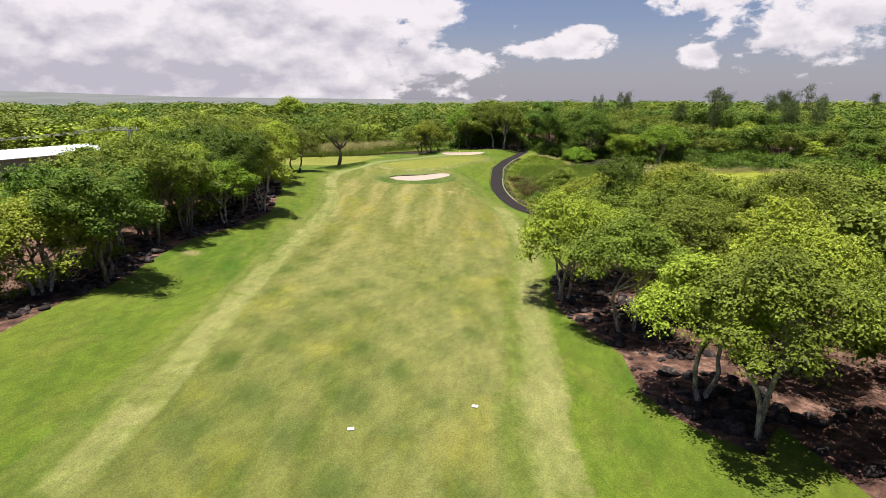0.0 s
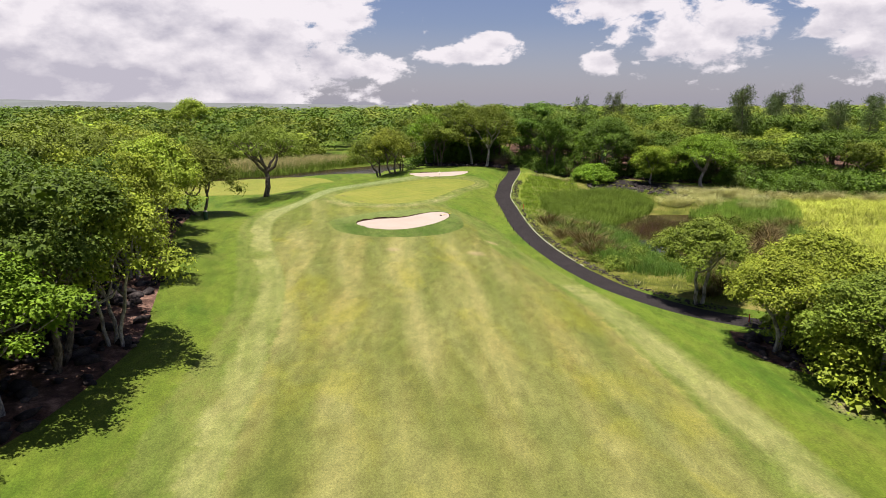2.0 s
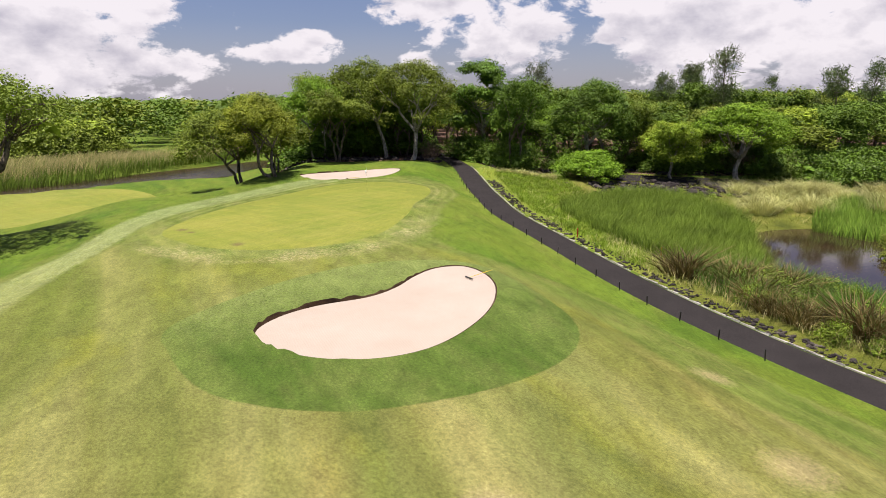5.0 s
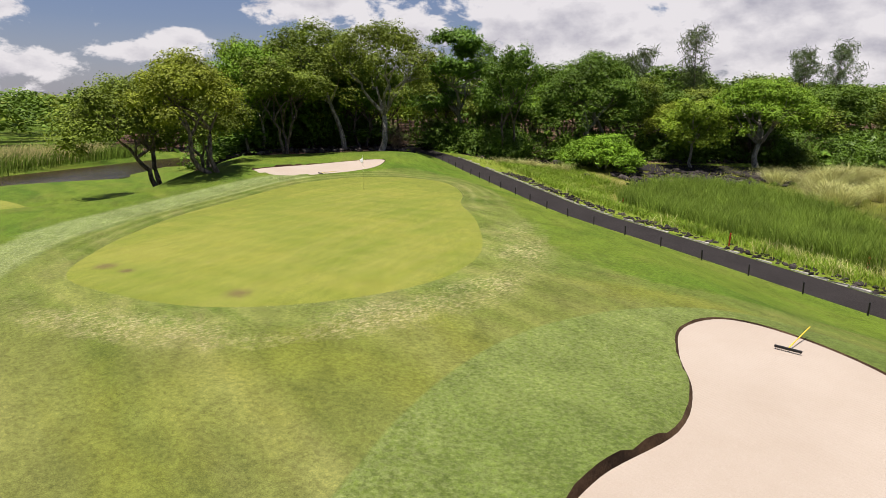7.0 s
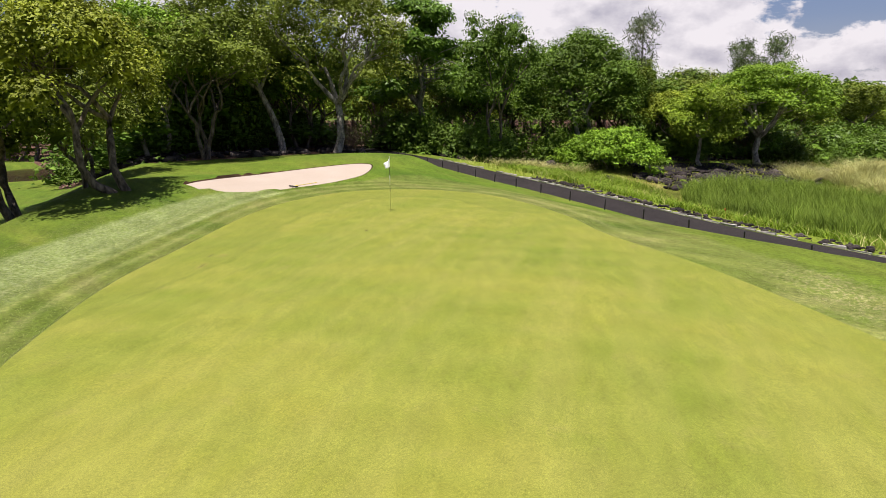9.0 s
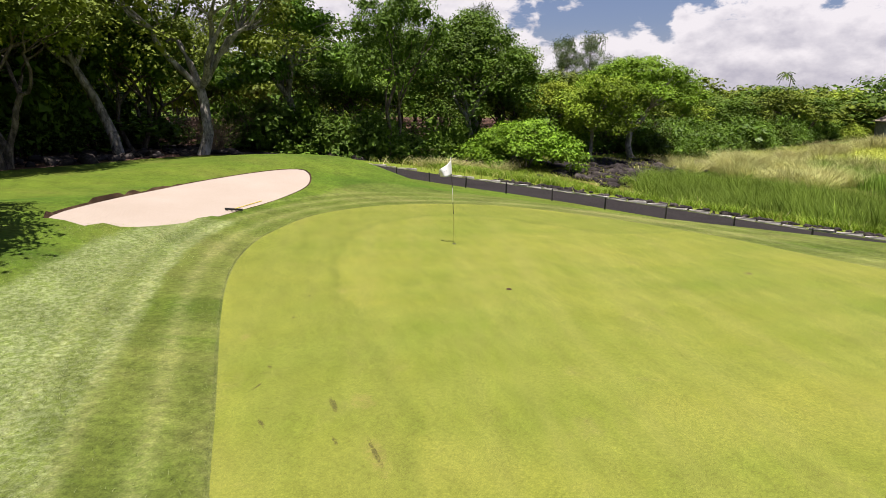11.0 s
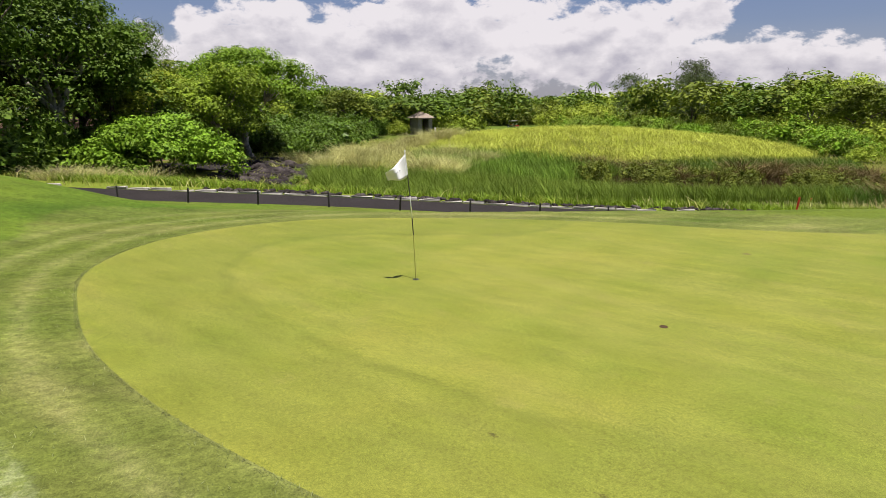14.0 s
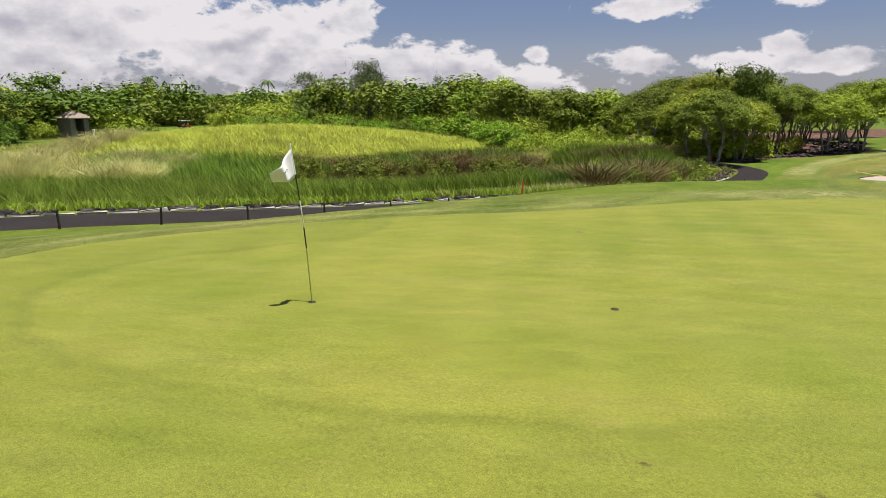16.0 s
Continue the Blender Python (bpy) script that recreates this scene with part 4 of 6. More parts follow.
# ---- plants ----
def mesh_from(name, verts, faces, mat, smooth=False):
    me = bpy.data.meshes.new(name)
    verts, faces = np.asarray(verts, np.float32), np.asarray(faces, np.int32)
    me.vertices.add(len(verts))
    me.vertices.foreach_set("co", verts.ravel())
    n = faces.shape[1]
    me.loops.add(faces.size)
    me.loops.foreach_set("vertex_index", faces.ravel())
    me.polygons.add(len(faces))
    me.polygons.foreach_set("loop_start", np.arange(0, faces.size, n, dtype=np.int32))
    me.polygons.foreach_set("loop_total", np.full(len(faces), n, np.int32))
    if smooth:
        me.polygons.foreach_set("use_smooth", np.ones(len(faces), bool))
    me.update(calc_edges=True)
    me.materials.append(mat)
    return me


def unit(v):
    return v / (np.linalg.norm(v, axis=-1, keepdims=True) + 1e-9)


def leaves(rng, at, face, size, slim=0.55, sides=4):
    """Pointed leaves at the given places, facing about the given ways: verts and faces."""
    n = len(at)
    d = unit(np.cross(face, rng.normal(size=(n, 3))))
    s = np.cross(face, d)
    l, w = size[:, None], (size * slim)[:, None]
    fold = face * (size * 0.12)[:, None]
    if sides == 3:
        v = np.stack([at - d * l * 0.42 - s * w * 0.5, at - d * l * 0.42 + s * w * 0.5, at + d * l * 0.58 - fold], 1).reshape(-1, 3)
    else:
        v = np.stack([at - d * l * 0.5, at + s * w * 0.5 + fold, at + d * l * 0.5 - fold * 0.6, at - s * w * 0.5 + fold], 1).reshape(-1, 3)
    return v, np.arange(sides * n).reshape(-1, sides)


def tubes(rng, paths, sides=5):
    """Round tapered stems along polylines of (x, y, z, radius) rows."""
    vs, fs, k = [], [], 0
    ang = np.arange(sides) / sides * 2 * math.pi
    for p in paths:
        p = np.asarray(p, float)
        t = unit(np.gradient(p[:, :3], axis=0))
        ref = np.where(np.abs(t[:, 2:3]) > 0.9, np.array([[1.0, 0, 0]]), np.array([[0, 0, 1.0]]))
        a = unit(np.cross(t, ref))
        b = np.cross(t, a)
        wob = 1 + rng.uniform(-0.08, 0.08, (len(p), sides))
        ring = p[:, None, :3] + (p[:, 3, None] * wob)[..., None] * (np.cos(ang)[None, :, None] * a[:, None] + np.sin(ang)[None, :, None] * b[:, None])
        vs.append(ring.reshape(-1, 3))
        for i in range(len(p) - 1):
            for j in range(sides):
                q = k + i * sides
                fs.append((q + j, q + (j + 1) % sides, q + sides + (j + 1) % sides, q + sides + j))
        k += len(p) * sides
    return np.concatenate(vs), np.array(fs)


def bend(rng, a, b, r0, r1, n=6, sway=0.12, rise=0.0):
    t = np.linspace(0, 1, n)[:, None]
    a, b = np.asarray(a, float), np.asarray(b, float)
    p = a + (b - a) * t
    long = np.linalg.norm(b - a)
    p += np.sin(t * math.pi) * rng.normal(size=3) * sway * long * 0.5
    p[1:-1] += rng.normal(size=(n - 2, 3)) * sway * long * 0.12
    p[:, 2] += (np.sin(t[:, 0] * math.pi / 2) - t[:, 0]) * rise * long
    return np.c_[p, r0 + (r1 - r0) * t[:, 0] ** 0.8]


def crown_lobes(rng, height, radius, thick, count, lobe, shape):
    """Places and sizes of the leaf masses of a crown."""
    a = np.arange(count) * 2.39996 + rng.uniform(0, 6.28)
    q = np.sqrt((np.arange(count) + 0.5) / count) * rng.uniform(0.85, 1.1, count)
    q = np.clip(q, 0, 1)
    r = q * (radius - lobe * 0.55)
    uneven = 1 + 0.16 * np.sin(3 * a + rng.uniform(0, 6)) + 0.1 * np.sin(5 * a + rng.uniform(0, 6))
    r *= uneven
    if shape == "dome":
        z = height - lobe * 0.7 - thick * 0.75 * q**2.2 - np.where(rng.random(count) < 0.35, rng.uniform(0.10, 0.36, count) * thick, 0)
    elif shape == "tiers":    # leaf pads at the ends of level branches
        pads = 15
        tier = np.sort(rng.uniform(0, 1, pads)) ** 0.9
        turn = np.arange(pads) * 2.4 + rng.uniform(-0.5, 0.5, pads)
        out = radius * (0.18 + 0.62 * tier) * rng.uniform(0.7, 1.1, pads)
        k = np.arange(count) % pads
        a = turn[k] + rng.normal(size=count) * 0.30
        r = np.abs(out[k] + rng.normal(size=count) * 0.9)
        z = height - lobe * 0.5 - tier[k] * thick + rng.normal(size=count) * 0.12
    else:  # ball
        z = height - lobe * 0.8 - rng.uniform(0, 1, count) * thick * (0.4 + 0.6 * q)
    s = lobe * rng.uniform(0.7, 1.25, count)
    z += rng.normal(size=count) * lobe * 0.18
    return np.c_[r * np.cos(a), r * np.sin(a), z], s


def lobe_leaves(rng, at, size, per, leaf, slim, flatten=0.7, droop=0.0, sides=4, loose=0.5, inner=0):
    """Leaves over the leaf masses, thick above, thin below, with broad sprays added inside each mass to block light."""
    n = len(at) * per
    k = np.repeat(np.arange(len(at)), per)
    d = unit(rng.normal(size=(n, 3)) + np.array([0, 0, 0.5]))
    lump = 1 + 0.16 * np.sin(d[:, 0] * 7 + k) * np.sin(d[:, 1] * 7 + 2 * k) + 0.12 * np.sin(d[:, 2] * 9 + 3 * k)
    rad = size[k] * (0.70 + 0.36 * rng.random(n) ** 0.6) * lump * (1 + 0.08 * rng.normal(size=n))
    p = at[k] + d * rad[:, None] * np.array([1, 1, flatten])
    face = unit(d * 1.0 + rng.normal(size=(n, 3)) * loose + np.array([0, 0, 0.75 - droop]))
    v, f = leaves(rng, p, face, leaf * rng.uniform(0.6, 1.3, n), slim, sides)
    # added light blockers deep in the mass, to darken the gaps of the crown
    if inner:
        n = len(at) * inner
        k = np.repeat(np.arange(len(at)), inner)
        d = unit(rng.normal(size=(n, 3)))
        p = at[k] + d * (size[k] * 0.24)[:, None] * np.array([1, 1, flatten])
        v2, f2 = leaves(rng, p, unit(d * 0.6 + np.array([0, 0, 0.8]) + rng.normal(size=(n, 3)) * 0.3), size[k] * rng.uniform(0.45, 0.72, n), 0.85, sides)
        v, f = np.concatenate([v, v2]), np.concatenate([f, f2 + len(v)])
    return v, f


def meshes(arrays):
    return [(n, mesh_from(n, v, f, mat, n == "trunk")) for n, v, f, mat in arrays]


def plant(name, parts, label, category, group="", m=Matrix()):
    """A thing with an Empty at its foot and mesh parts."""
    root = new(name)
    root.empty_display_size = 0.3
    tagged(root, label, category, group)
    for part_name, me in parts:
        new(part_name, me).parent = root
    root.matrix_basis = m
    return root


def tree_parts(seed, height=9.0, radius=4.2, thick=4.0, count=46, lobe=1.15, shape="dome", per=120, leaf=0.30, slim=0.6, stems=3, lean=(0.0, 0.0),
               fork=2.0, girth=0.2, leaf_mat=None, bark=None, flatten=0.7, twigs=0.3, droop=0.0, sides=4, loose=0.5, inner=6):
    rng = np.random.default_rng(seed)
    at, size = crown_lobes(rng, height, radius, thick, count, lobe, shape)
    at[:, 0] += lean[0]
    at[:, 1] += lean[1]
    v, f = lobe_leaves(rng, at, size, per, leaf, slim, flatten, droop, sides, loose, inner)
    paths = []
    # the main limbs climb at about half a right angle
    steep = (at[:, 2] - fork) / (np.hypot(at[:, 0] - lean[0] * 0.55, at[:, 1] - lean[1] * 0.55) + 0.8)
    order = np.argsort(np.abs(steep - 1.0) + rng.uniform(0, 0.5, count))
    limbs = order[: max(3 * stems, int(count * twigs))]
    for s in range(stems):
        a = 6.28 * s / stems + rng.uniform(0, 1)
        foot = np.array([0.22 * math.cos(a), 0.22 * math.sin(a), -0.3]) * (0 if stems == 1 else 1) + np.array([0, 0, -0.25])
        spread = 0.35 if stems == 1 else radius * 0.22
        top = np.array([lean[0] * 0.55 + spread * math.cos(a), lean[1] * 0.55 + spread * math.sin(a), fork + rng.uniform(0, 0.6)])
        g = girth / stems**0.35
        paths.append(bend(rng, foot, top, g * 1.25, g * 0.8, 6, 0.16))
        own = limbs[s::stems]
        heads = 6 if stems == 1 else 3
        ends = []
        for i in own[:heads]:    # main limbs
            mid = top + (at[i] - top) * rng.uniform(0.45, 0.65) * np.array([0.85, 0.85, 1.0]) + rng.normal(size=3) * 0.25
            ends.append(mid)
            paths.append(bend(rng, top, mid, g * 0.68, g * 0.42, 5, 0.2, 0.1))
            paths.append(bend(rng, mid, at[i] + np.array([0, 0, size[i] * 0.2]), g * 0.40, g * 0.1, 4, 0.18))
        for i in own[heads:]:    # branches off the nearest limb
            start = min(ends, key=lambda e: np.linalg.norm(at[i] - e))
            paths.append(bend(rng, start, at[i] + np.array([0, 0, size[i] * 0.2]), g * 0.26, g * 0.07, 5, 0.22))
    tv, tf = tubes(rng, paths)
    return ("trunk", tv, tf, bark), ("crown", v, f, leaf_mat)
KINDS = {
    "broad": dict(height=9.0, radius=4.4, thick=4.9, count=54, lobe=1.05, shape="dome", stems=3, fork=2.4, girth=0.20, leaf_mat=M_LEAF_A, bark=M_BARK),
    "bright": dict(height=8.2, radius=4.0, thick=3.7, count=50, lobe=1.0, shape="dome", stems=2, fork=2.2, girth=0.19, leaf_mat=M_LEAF_B, bark=M_BARK),
    "olive": dict(height=9.8, radius=4.3, thick=4.4, count=54, lobe=1.05, shape="ball", stems=3, fork=2.8, girth=0.22, leaf_mat=M_LEAF_C, bark=M_BARK_DARK),
    "dark": dict(height=10.2, radius=4.2, thick=5.2, count=54, lobe=1.05, shape="ball", stems=2, fork=3.0, girth=0.22, leaf_mat=M_LEAF_D, bark=M_BARK_DARK),
}
DETAIL = {"near": dict(per=215, leaf=0.185, twigs=0.3, sides=3, slim=0.75, inner=13), "mid": dict(per=84, leaf=0.33, twigs=0.0, stems=1, sides=3, slim=0.8, loose=0.45, inner=8),
          "low": dict(per=34, leaf=0.44, twigs=0.1, sides=3, slim=0.85, loose=0.45, inner=5)}
LABELS = {"broad": "broad-leaved tree with a grey forked trunk and clumped green crown", "bright": "bright green leafy tree at the edge of the wood",
          "olive": "olive-green tree with a rounded crown among the woods", "dark": "dark green dense tree in the wood"}
SHAPES, TEMPLATES, PILES = {}, {}, {}
for d_name, detail in DETAIL.items():
    for k_index, (k_name, spec) in enumerate(KINDS.items()):
        for variant in range(3 if d_name == "near" else 2):
            fewer = {} if d_name == "near" else {"count": 34 if d_name == "mid" else 26, "lobe": spec["lobe"] * (1.35 if d_name == "mid" else 1.55)}
            SHAPES[d_name, k_name, variant] = tree_parts(100 + k_index * 10 + variant, **{**spec, **detail, **fewer})
            if d_name == "near":
                TEMPLATES[k_name, variant] = meshes(SHAPES[d_name, k_name, variant])


def pile(key, v, f):
    """Adds geometry to one of the joined masses."""
    vs, fs, k = PILES.setdefault(key, [[], [], 0])
    vs.append(v), fs.append(f + k)
    PILES[key][2] += len(v)


def set_tree(x, y, detail, kind, variant, scale, turn, group):
    m = Matrix.LocRotScale((x, y, spot(x, y) - 0.05), Euler((0, 0, turn)), (scale[0], scale[0], scale[1]))
    if detail == "near":
        return plant("tree", TEMPLATES[kind, variant], LABELS[kind], "tree", group, m)
    mm = np.array(m)
    for n, v, f, mat in SHAPES[detail, kind, variant % 2]:
        if n == "crown" or detail == "mid":
            pile((n, mat.name), v @ mm[:3, :3].T + mm[:3, 3], f)


NEAR = 33
OPEN_LINE = np.array([(-10.0, -170), (-12, -60), (-14, -12), (-4, 4), (14, -4)])
SINGLE = []   # feet of the trees that are set one by one


def scatter(rng, outline, gap, keep):
    lo, hi = outline.min(0), outline.max(0)
    xs, ys = np.meshgrid(np.arange(lo[0], hi[0], gap), np.arange(lo[1], hi[1], gap * 0.87))
    xs[::2] += gap / 2
    p = np.stack([xs.ravel(), ys.ravel()], -1) + rng.uniform(-0.32, 0.32, (xs.size, 2)) * gap
    p = p[inside(p[:, 0], p[:, 1], outline)]
    return p[keep(p)]


def wood(outline, group, seed, weights, tall, reach=200, margin=0.4, sight=None, fine=70):
    """Fills an outline with trees, finer ones beside the open ground."""
    rng = np.random.default_rng(seed)
    names = list(KINDS)
    for detail, gap, a, b in (("near", 5.3, 0, NEAR), ("mid", 7.4, NEAR, fine), ("low", 11.0, fine, reach)):
        def keep(p):
            d = edge_gap(p[:, 0], p[:, 1], OPEN_LINE, False)
            ok = (d >= a) & (d < b) & (edge_gap(p[:, 0], p[:, 1], outline) > margin)
            if sight is not None:
                ok &= sight(p)
            for q in SINGLE:
                ok &= np.hypot(p[:, 0] - q[0], p[:, 1] - q[1]) > q[2]
            return ok
        for x, y in scatter(rng, outline, gap, keep):
            kind = names[rng.choice(4, p=weights)]
            grow = rng.uniform(0.82, 1.18) * (0.9 if y < -50 and x > 30 else 0.74 if x > 44 and -40 < y < 26 else 1.0)
            wide = {"near": 0.98, "mid": 1.05, "low": 1.6}[detail] * rng.uniform(0.85, 1.15)
            set_tree(x, y, detail, kind, int(rng.integers(3)), (wide, tall * grow), rng.uniform(0, 6.28), group)


def one_tree(name, x, y, seed, label, turn=0.0, clear=4.0, **spec):
    SINGLE.append((x, y, clear))
    base = dict(per=240, leaf=0.18, sides=3, slim=0.8, leaf_mat=M_LEAF_A, bark=M_BARK, inner=12)
    return plant(name, meshes(tree_parts(seed, **{**base, **spec})), label, "tree", "", Matrix.LocRotScale((x, y, spot(x, y)), Euler((0, 0, turn)), None))


# single trees
one_tree("tree", -28.6, -7, 11, "lone spreading tree with bare dark limbs beside the small green", height=11.2, radius=6.6, thick=3.9, count=92, lobe=1.15, shape="dome",
         stems=1, fork=3.3, girth=0.40, leaf_mat=M_LEAF_C, bark=M_BARK_DARK, per=190, leaf=0.17, twigs=0.45, inner=2)
one_tree("tree", -6.9, 8.8, 12, "leaning bright tree behind the sand bunker", height=8.2, radius=3.8, thick=3.7, count=58, lobe=1.0, stems=2, lean=(-1.5, 1.6), fork=2.4, girth=0.22, per=330, leaf=0.15,
         leaf_mat=M_LEAF_A, bark=M_BARK_DARK)
one_tree("tree", -9.6, 15.5, 13, "dark leaning tree beside the stream", height=8.4, radius=5.4, thick=4.5, count=80, lobe=1.15, stems=2, lean=(-1.8, 0.6), fork=2.2, girth=0.24, per=280, leaf=0.17,
         leaf_mat=M_LEAF_C, bark=M_BARK_DARK)
one_tree("tree", -5.2, 19.5, 14, "olive tree with crossing dark trunks by the stream", height=8.2, radius=4.4, thick=4.8, count=58, lobe=1.15, stems=3, lean=(-0.5, 0.5), fork=1.8, girth=0.2,
         leaf_mat=M_LEAF_C, bark=M_BARK_DARK)
one_tree("tree", 10.3, 24.2, 15, "tall tree with a pale grey trunk and high crown", height=13.0, radius=6.2, thick=6.0, count=92, lobe=1.15, shape="dome", stems=1, lean=(-1.6, 3.2), fork=4.6, girth=0.25,
         leaf_mat=M_LEAF_C, clear=4, twigs=0.25, inner=3)
one_tree("tree", 12.7, 20.6, 16, "tall tree with pale forked trunks and a high crown", height=12.8, radius=6.4, thick=6.0, count=95, lobe=1.15, shape="dome", stems=1, lean=(0.5, 0.3), fork=3.6, girth=0.30,
         leaf_mat=M_LEAF_C, clear=4, twigs=0.25, inner=3)
one_tree("tree", 24.2, 23.2, 17, "dark tiered tree with layered branches and large leaves", height=13.8, radius=6.4, thick=8.6, count=120, lobe=1.25, shape="tiers", stems=1, fork=4.0, girth=0.32,
         leaf_mat=M_LEAF_F, bark=M_BARK, clear=7, flatten=0.45, leaf=0.27, per=170)
one_tree("tree", 36.4, 13.4, 18, "rounded dense olive tree at the edge of the wood", height=12.0, radius=6.6, thick=7.6, count=140, lobe=1.25, shape="dome", stems=2, fork=3.2, girth=0.36,
         leaf_mat=M_LEAF_D, bark=M_BARK, clear=6)
one_tree("tree", 50.0, 1.0, 19, "flat-topped bright green umbrella tree above lava rocks", height=10.2, radius=6.6, thick=5.2, count=110, lobe=1.2, shape="dome", stems=1, lean=(0.5, 0.5), fork=2.6, girth=0.34,
         leaf_mat=M_LEAF_B, bark=M_BARK, clear=5, flatten=0.55)
one_tree("tree", 41.0, 3.4, 20, "small light green tree in front of the wood", height=7.6, radius=3.6, thick=5.2, count=56, lobe=1.05, shape="ball", stems=1, fork=2.2, girth=0.18,
         leaf_mat=M_LEAF_E, bark=M_BARK, clear=3.4)
one_tree("tree", -33.4, -29.4, 21, "tree with glossy pale leaves beside the green bin", height=8.8, radius=4.8, thick=5.2, count=70, lobe=1.2, stems=2, fork=2.4, girth=0.24,
         leaf_mat=M_LEAF_C, bark=M_BARK_DARK, clear=4, per=330, leaf=0.16)
one_tree("bush", 31.0, 7.0, 22, "low domed bright green bush beside the cart path", height=3.7, radius=4.6, thick=3.1, count=120, lobe=0.9, shape="dome", stems=3, fork=0.6, girth=0.12,
         leaf_mat=M_LEAF_B, bark=M_BARK, flatten=0.5, per=150, leaf=0.22, slim=0.6, clear=5)
for tx, ty, seed, h, r in ((10.0, -108.2, 31, 9.2, 4.6), (11.4, -119.4, 32, 9.0, 4.2), (12.9, -123.4, 33, 10.2, 4.9), (9.9, -94.2, 34, 8.2, 4.6), (20.5, -124, 35, 10.0, 4.6), (19.5, -114.5, 36, 10.2, 4.8),
                           (16.8, -103.5, 43, 9.8, 4.6), (14.2, -60.5, 37, 7.4, 3.7), (18.6, -68.0, 38, 7.8, 4.6), (16.4, -76.6, 39, 7.4, 4.0), (26.5, -72.5, 41, 8.2, 4.8), (14.4, -70.0, 42, 6.8, 3.6), (23.0, -84.0, 46, 11.6, 6.0), (31.0, -92.0, 47, 12.0, 6.0)):
    one_tree("tree", tx, ty, seed, "leafy tree with a pale twisted trunk at the wood's edge", height=h, radius=r, thick=h * 0.40, count=84, lobe=r * 0.21, stems=2, fork=h * 0.33, girth=0.2, clear=4.8,
             per=260, leaf=0.16, leaf_mat=M_LEAF_C if seed % 2 else M_LEAF_A)

one_tree("tree", -85, 180, 43, "big round-topped tree standing above the far woods", height=18.5, radius=9.0, thick=9.0, count=70, lobe=2.3, stems=2, fork=5.0, girth=0.5, per=190, leaf=0.42, clear=9)
# the low clearing round the shed
SINGLE += [(-72, -62, 13), (-64, -74, 11), (-56, -86, 9), (15.5, -111, 4.6), (13.5, -100, 4.2), (16, -118, 5.5), (17, -127, 5), (12.5, -113.5, 4), (12.5, -88, 4), (-80, -40, 17), (-48.2, -64.8, 4.5), (-67.8, -14.7, 3.5), (-52, -24, 3), (-44, -104, 6), (-51, -92, 8), (-59, -78, 9), (-67, -64, 10)]
ahead = lambda p: (p[:, 1] > -150) & (p[:, 0] > -140) & (p[:, 0] < 170)  # noqa: E731
wood(WOOD_W, "west wood", 1, (0.44, 0.16, 0.28, 0.12), 1.08, sight=ahead)
wood(WOOD_E, "east wood", 2, (0.42, 0.2, 0.26, 0.12), 1.08, sight=ahead)
wood(WOOD_N, "north wood", 3, (0.08, 0.06, 0.38, 0.48), 1.12, sight=ahead, fine=105)


def far_woods():
    """Tree tops from the near woods out to the horizon, one by one beyond counting."""
    rng = np.random.default_rng(8)
    crowns = []
    for s in range(8):
        at, size = crown_lobes(rng, 10.0, 5.4, 5.0 if s < 4 else 2.8, 20 if s < 4 else 13, 1.95, "dome")
        crowns.append(lobe_leaves(rng, at, size, *((30, 0.62) if s < 4 else (20, 0.85)), 0.9, sides=3, loose=0.45, inner=2))
    for mat, share in ((M_LEAF_A, 0.10), (M_LEAF_C, 0.38), (M_LEAF_D, 0.52)):
        vs, fs, k = [], [], 0
        r = 60.0
        while r < 600:
            gap = 10 + r * 0.036
            for a in np.arange(-1.15, 2.9, gap / r):
                aa, rr = a + rng.uniform(-0.4, 0.4) * gap / r, r + rng.uniform(-0.4, 0.4) * gap
                x, y = -8 + rr * math.sin(aa), -30 + rr * math.cos(aa)
                if rng.random() > share or clearing(x, y):
                    continue
                v, f = crowns[rng.integers(4) + (4 if rr > 200 else 0)]
                w, h = gap / 10.6 * rng.uniform(0.75, 1.2), (1.0 + 0.28 * min(1, rr / 350) * (0.35 + 0.65 * (math.cos(a - 0.1) > 0.2))) * rng.uniform(0.74, 1.25)
                c, s = math.cos(aa * 7), math.sin(aa * 7)
                p = np.c_[(v[:, 0] * c - v[:, 1] * s) * w + x, (v[:, 0] * s + v[:, 1] * c) * w + y, v[:, 2] * h + spot(x, y) - 0.5]
                vs.append(p), fs.append(f + k)
                k += len(p)
            r += gap * 0.9
        pile(("crown", mat.name), np.concatenate(vs), np.concatenate(fs))


def clearing(x, y):
    """Open ground and the woods that are built tree by tree."""
    q = np.array([[x, y]])
    if any(inside(q[:, 0], q[:, 1], o)[0] for o in (WOOD_W, WOOD_E, WOOD_N)):
        d = edge_gap(q[:, 0], q[:, 1], OPEN_LINE, False)[0]
        return d < 200 and -150 < y and -140 < x < 170
    if -50 < x < 30 and y < 48:
        return True
    if -75 < x < -2 and 26 < y < 74:
        return True
    if abs(x + 15 - (y - 70) * 0.03) < 7 and 70 <= y < 132:    # a lawn opening beyond the stream
        return True
    return y > -76 and y < 20 and 8 < x < 112 or (112 <= x < 168 and -90 < y < -58)


far_woods()
for (what, mat_name), (vs, fs, _) in PILES.items():
    name = "wood_canopy" if what == "crown" else "wood_trunks"
    me = mesh_from(name, np.concatenate(vs), np.concatenate(fs), bpy.data.materials[mat_name], what == "trunk")
    tagged(new(name, me), "dense green tree tops of the deep woods" if what == "crown" else "shaded trunks and limbs inside the woods", "woods", kind="stuff")


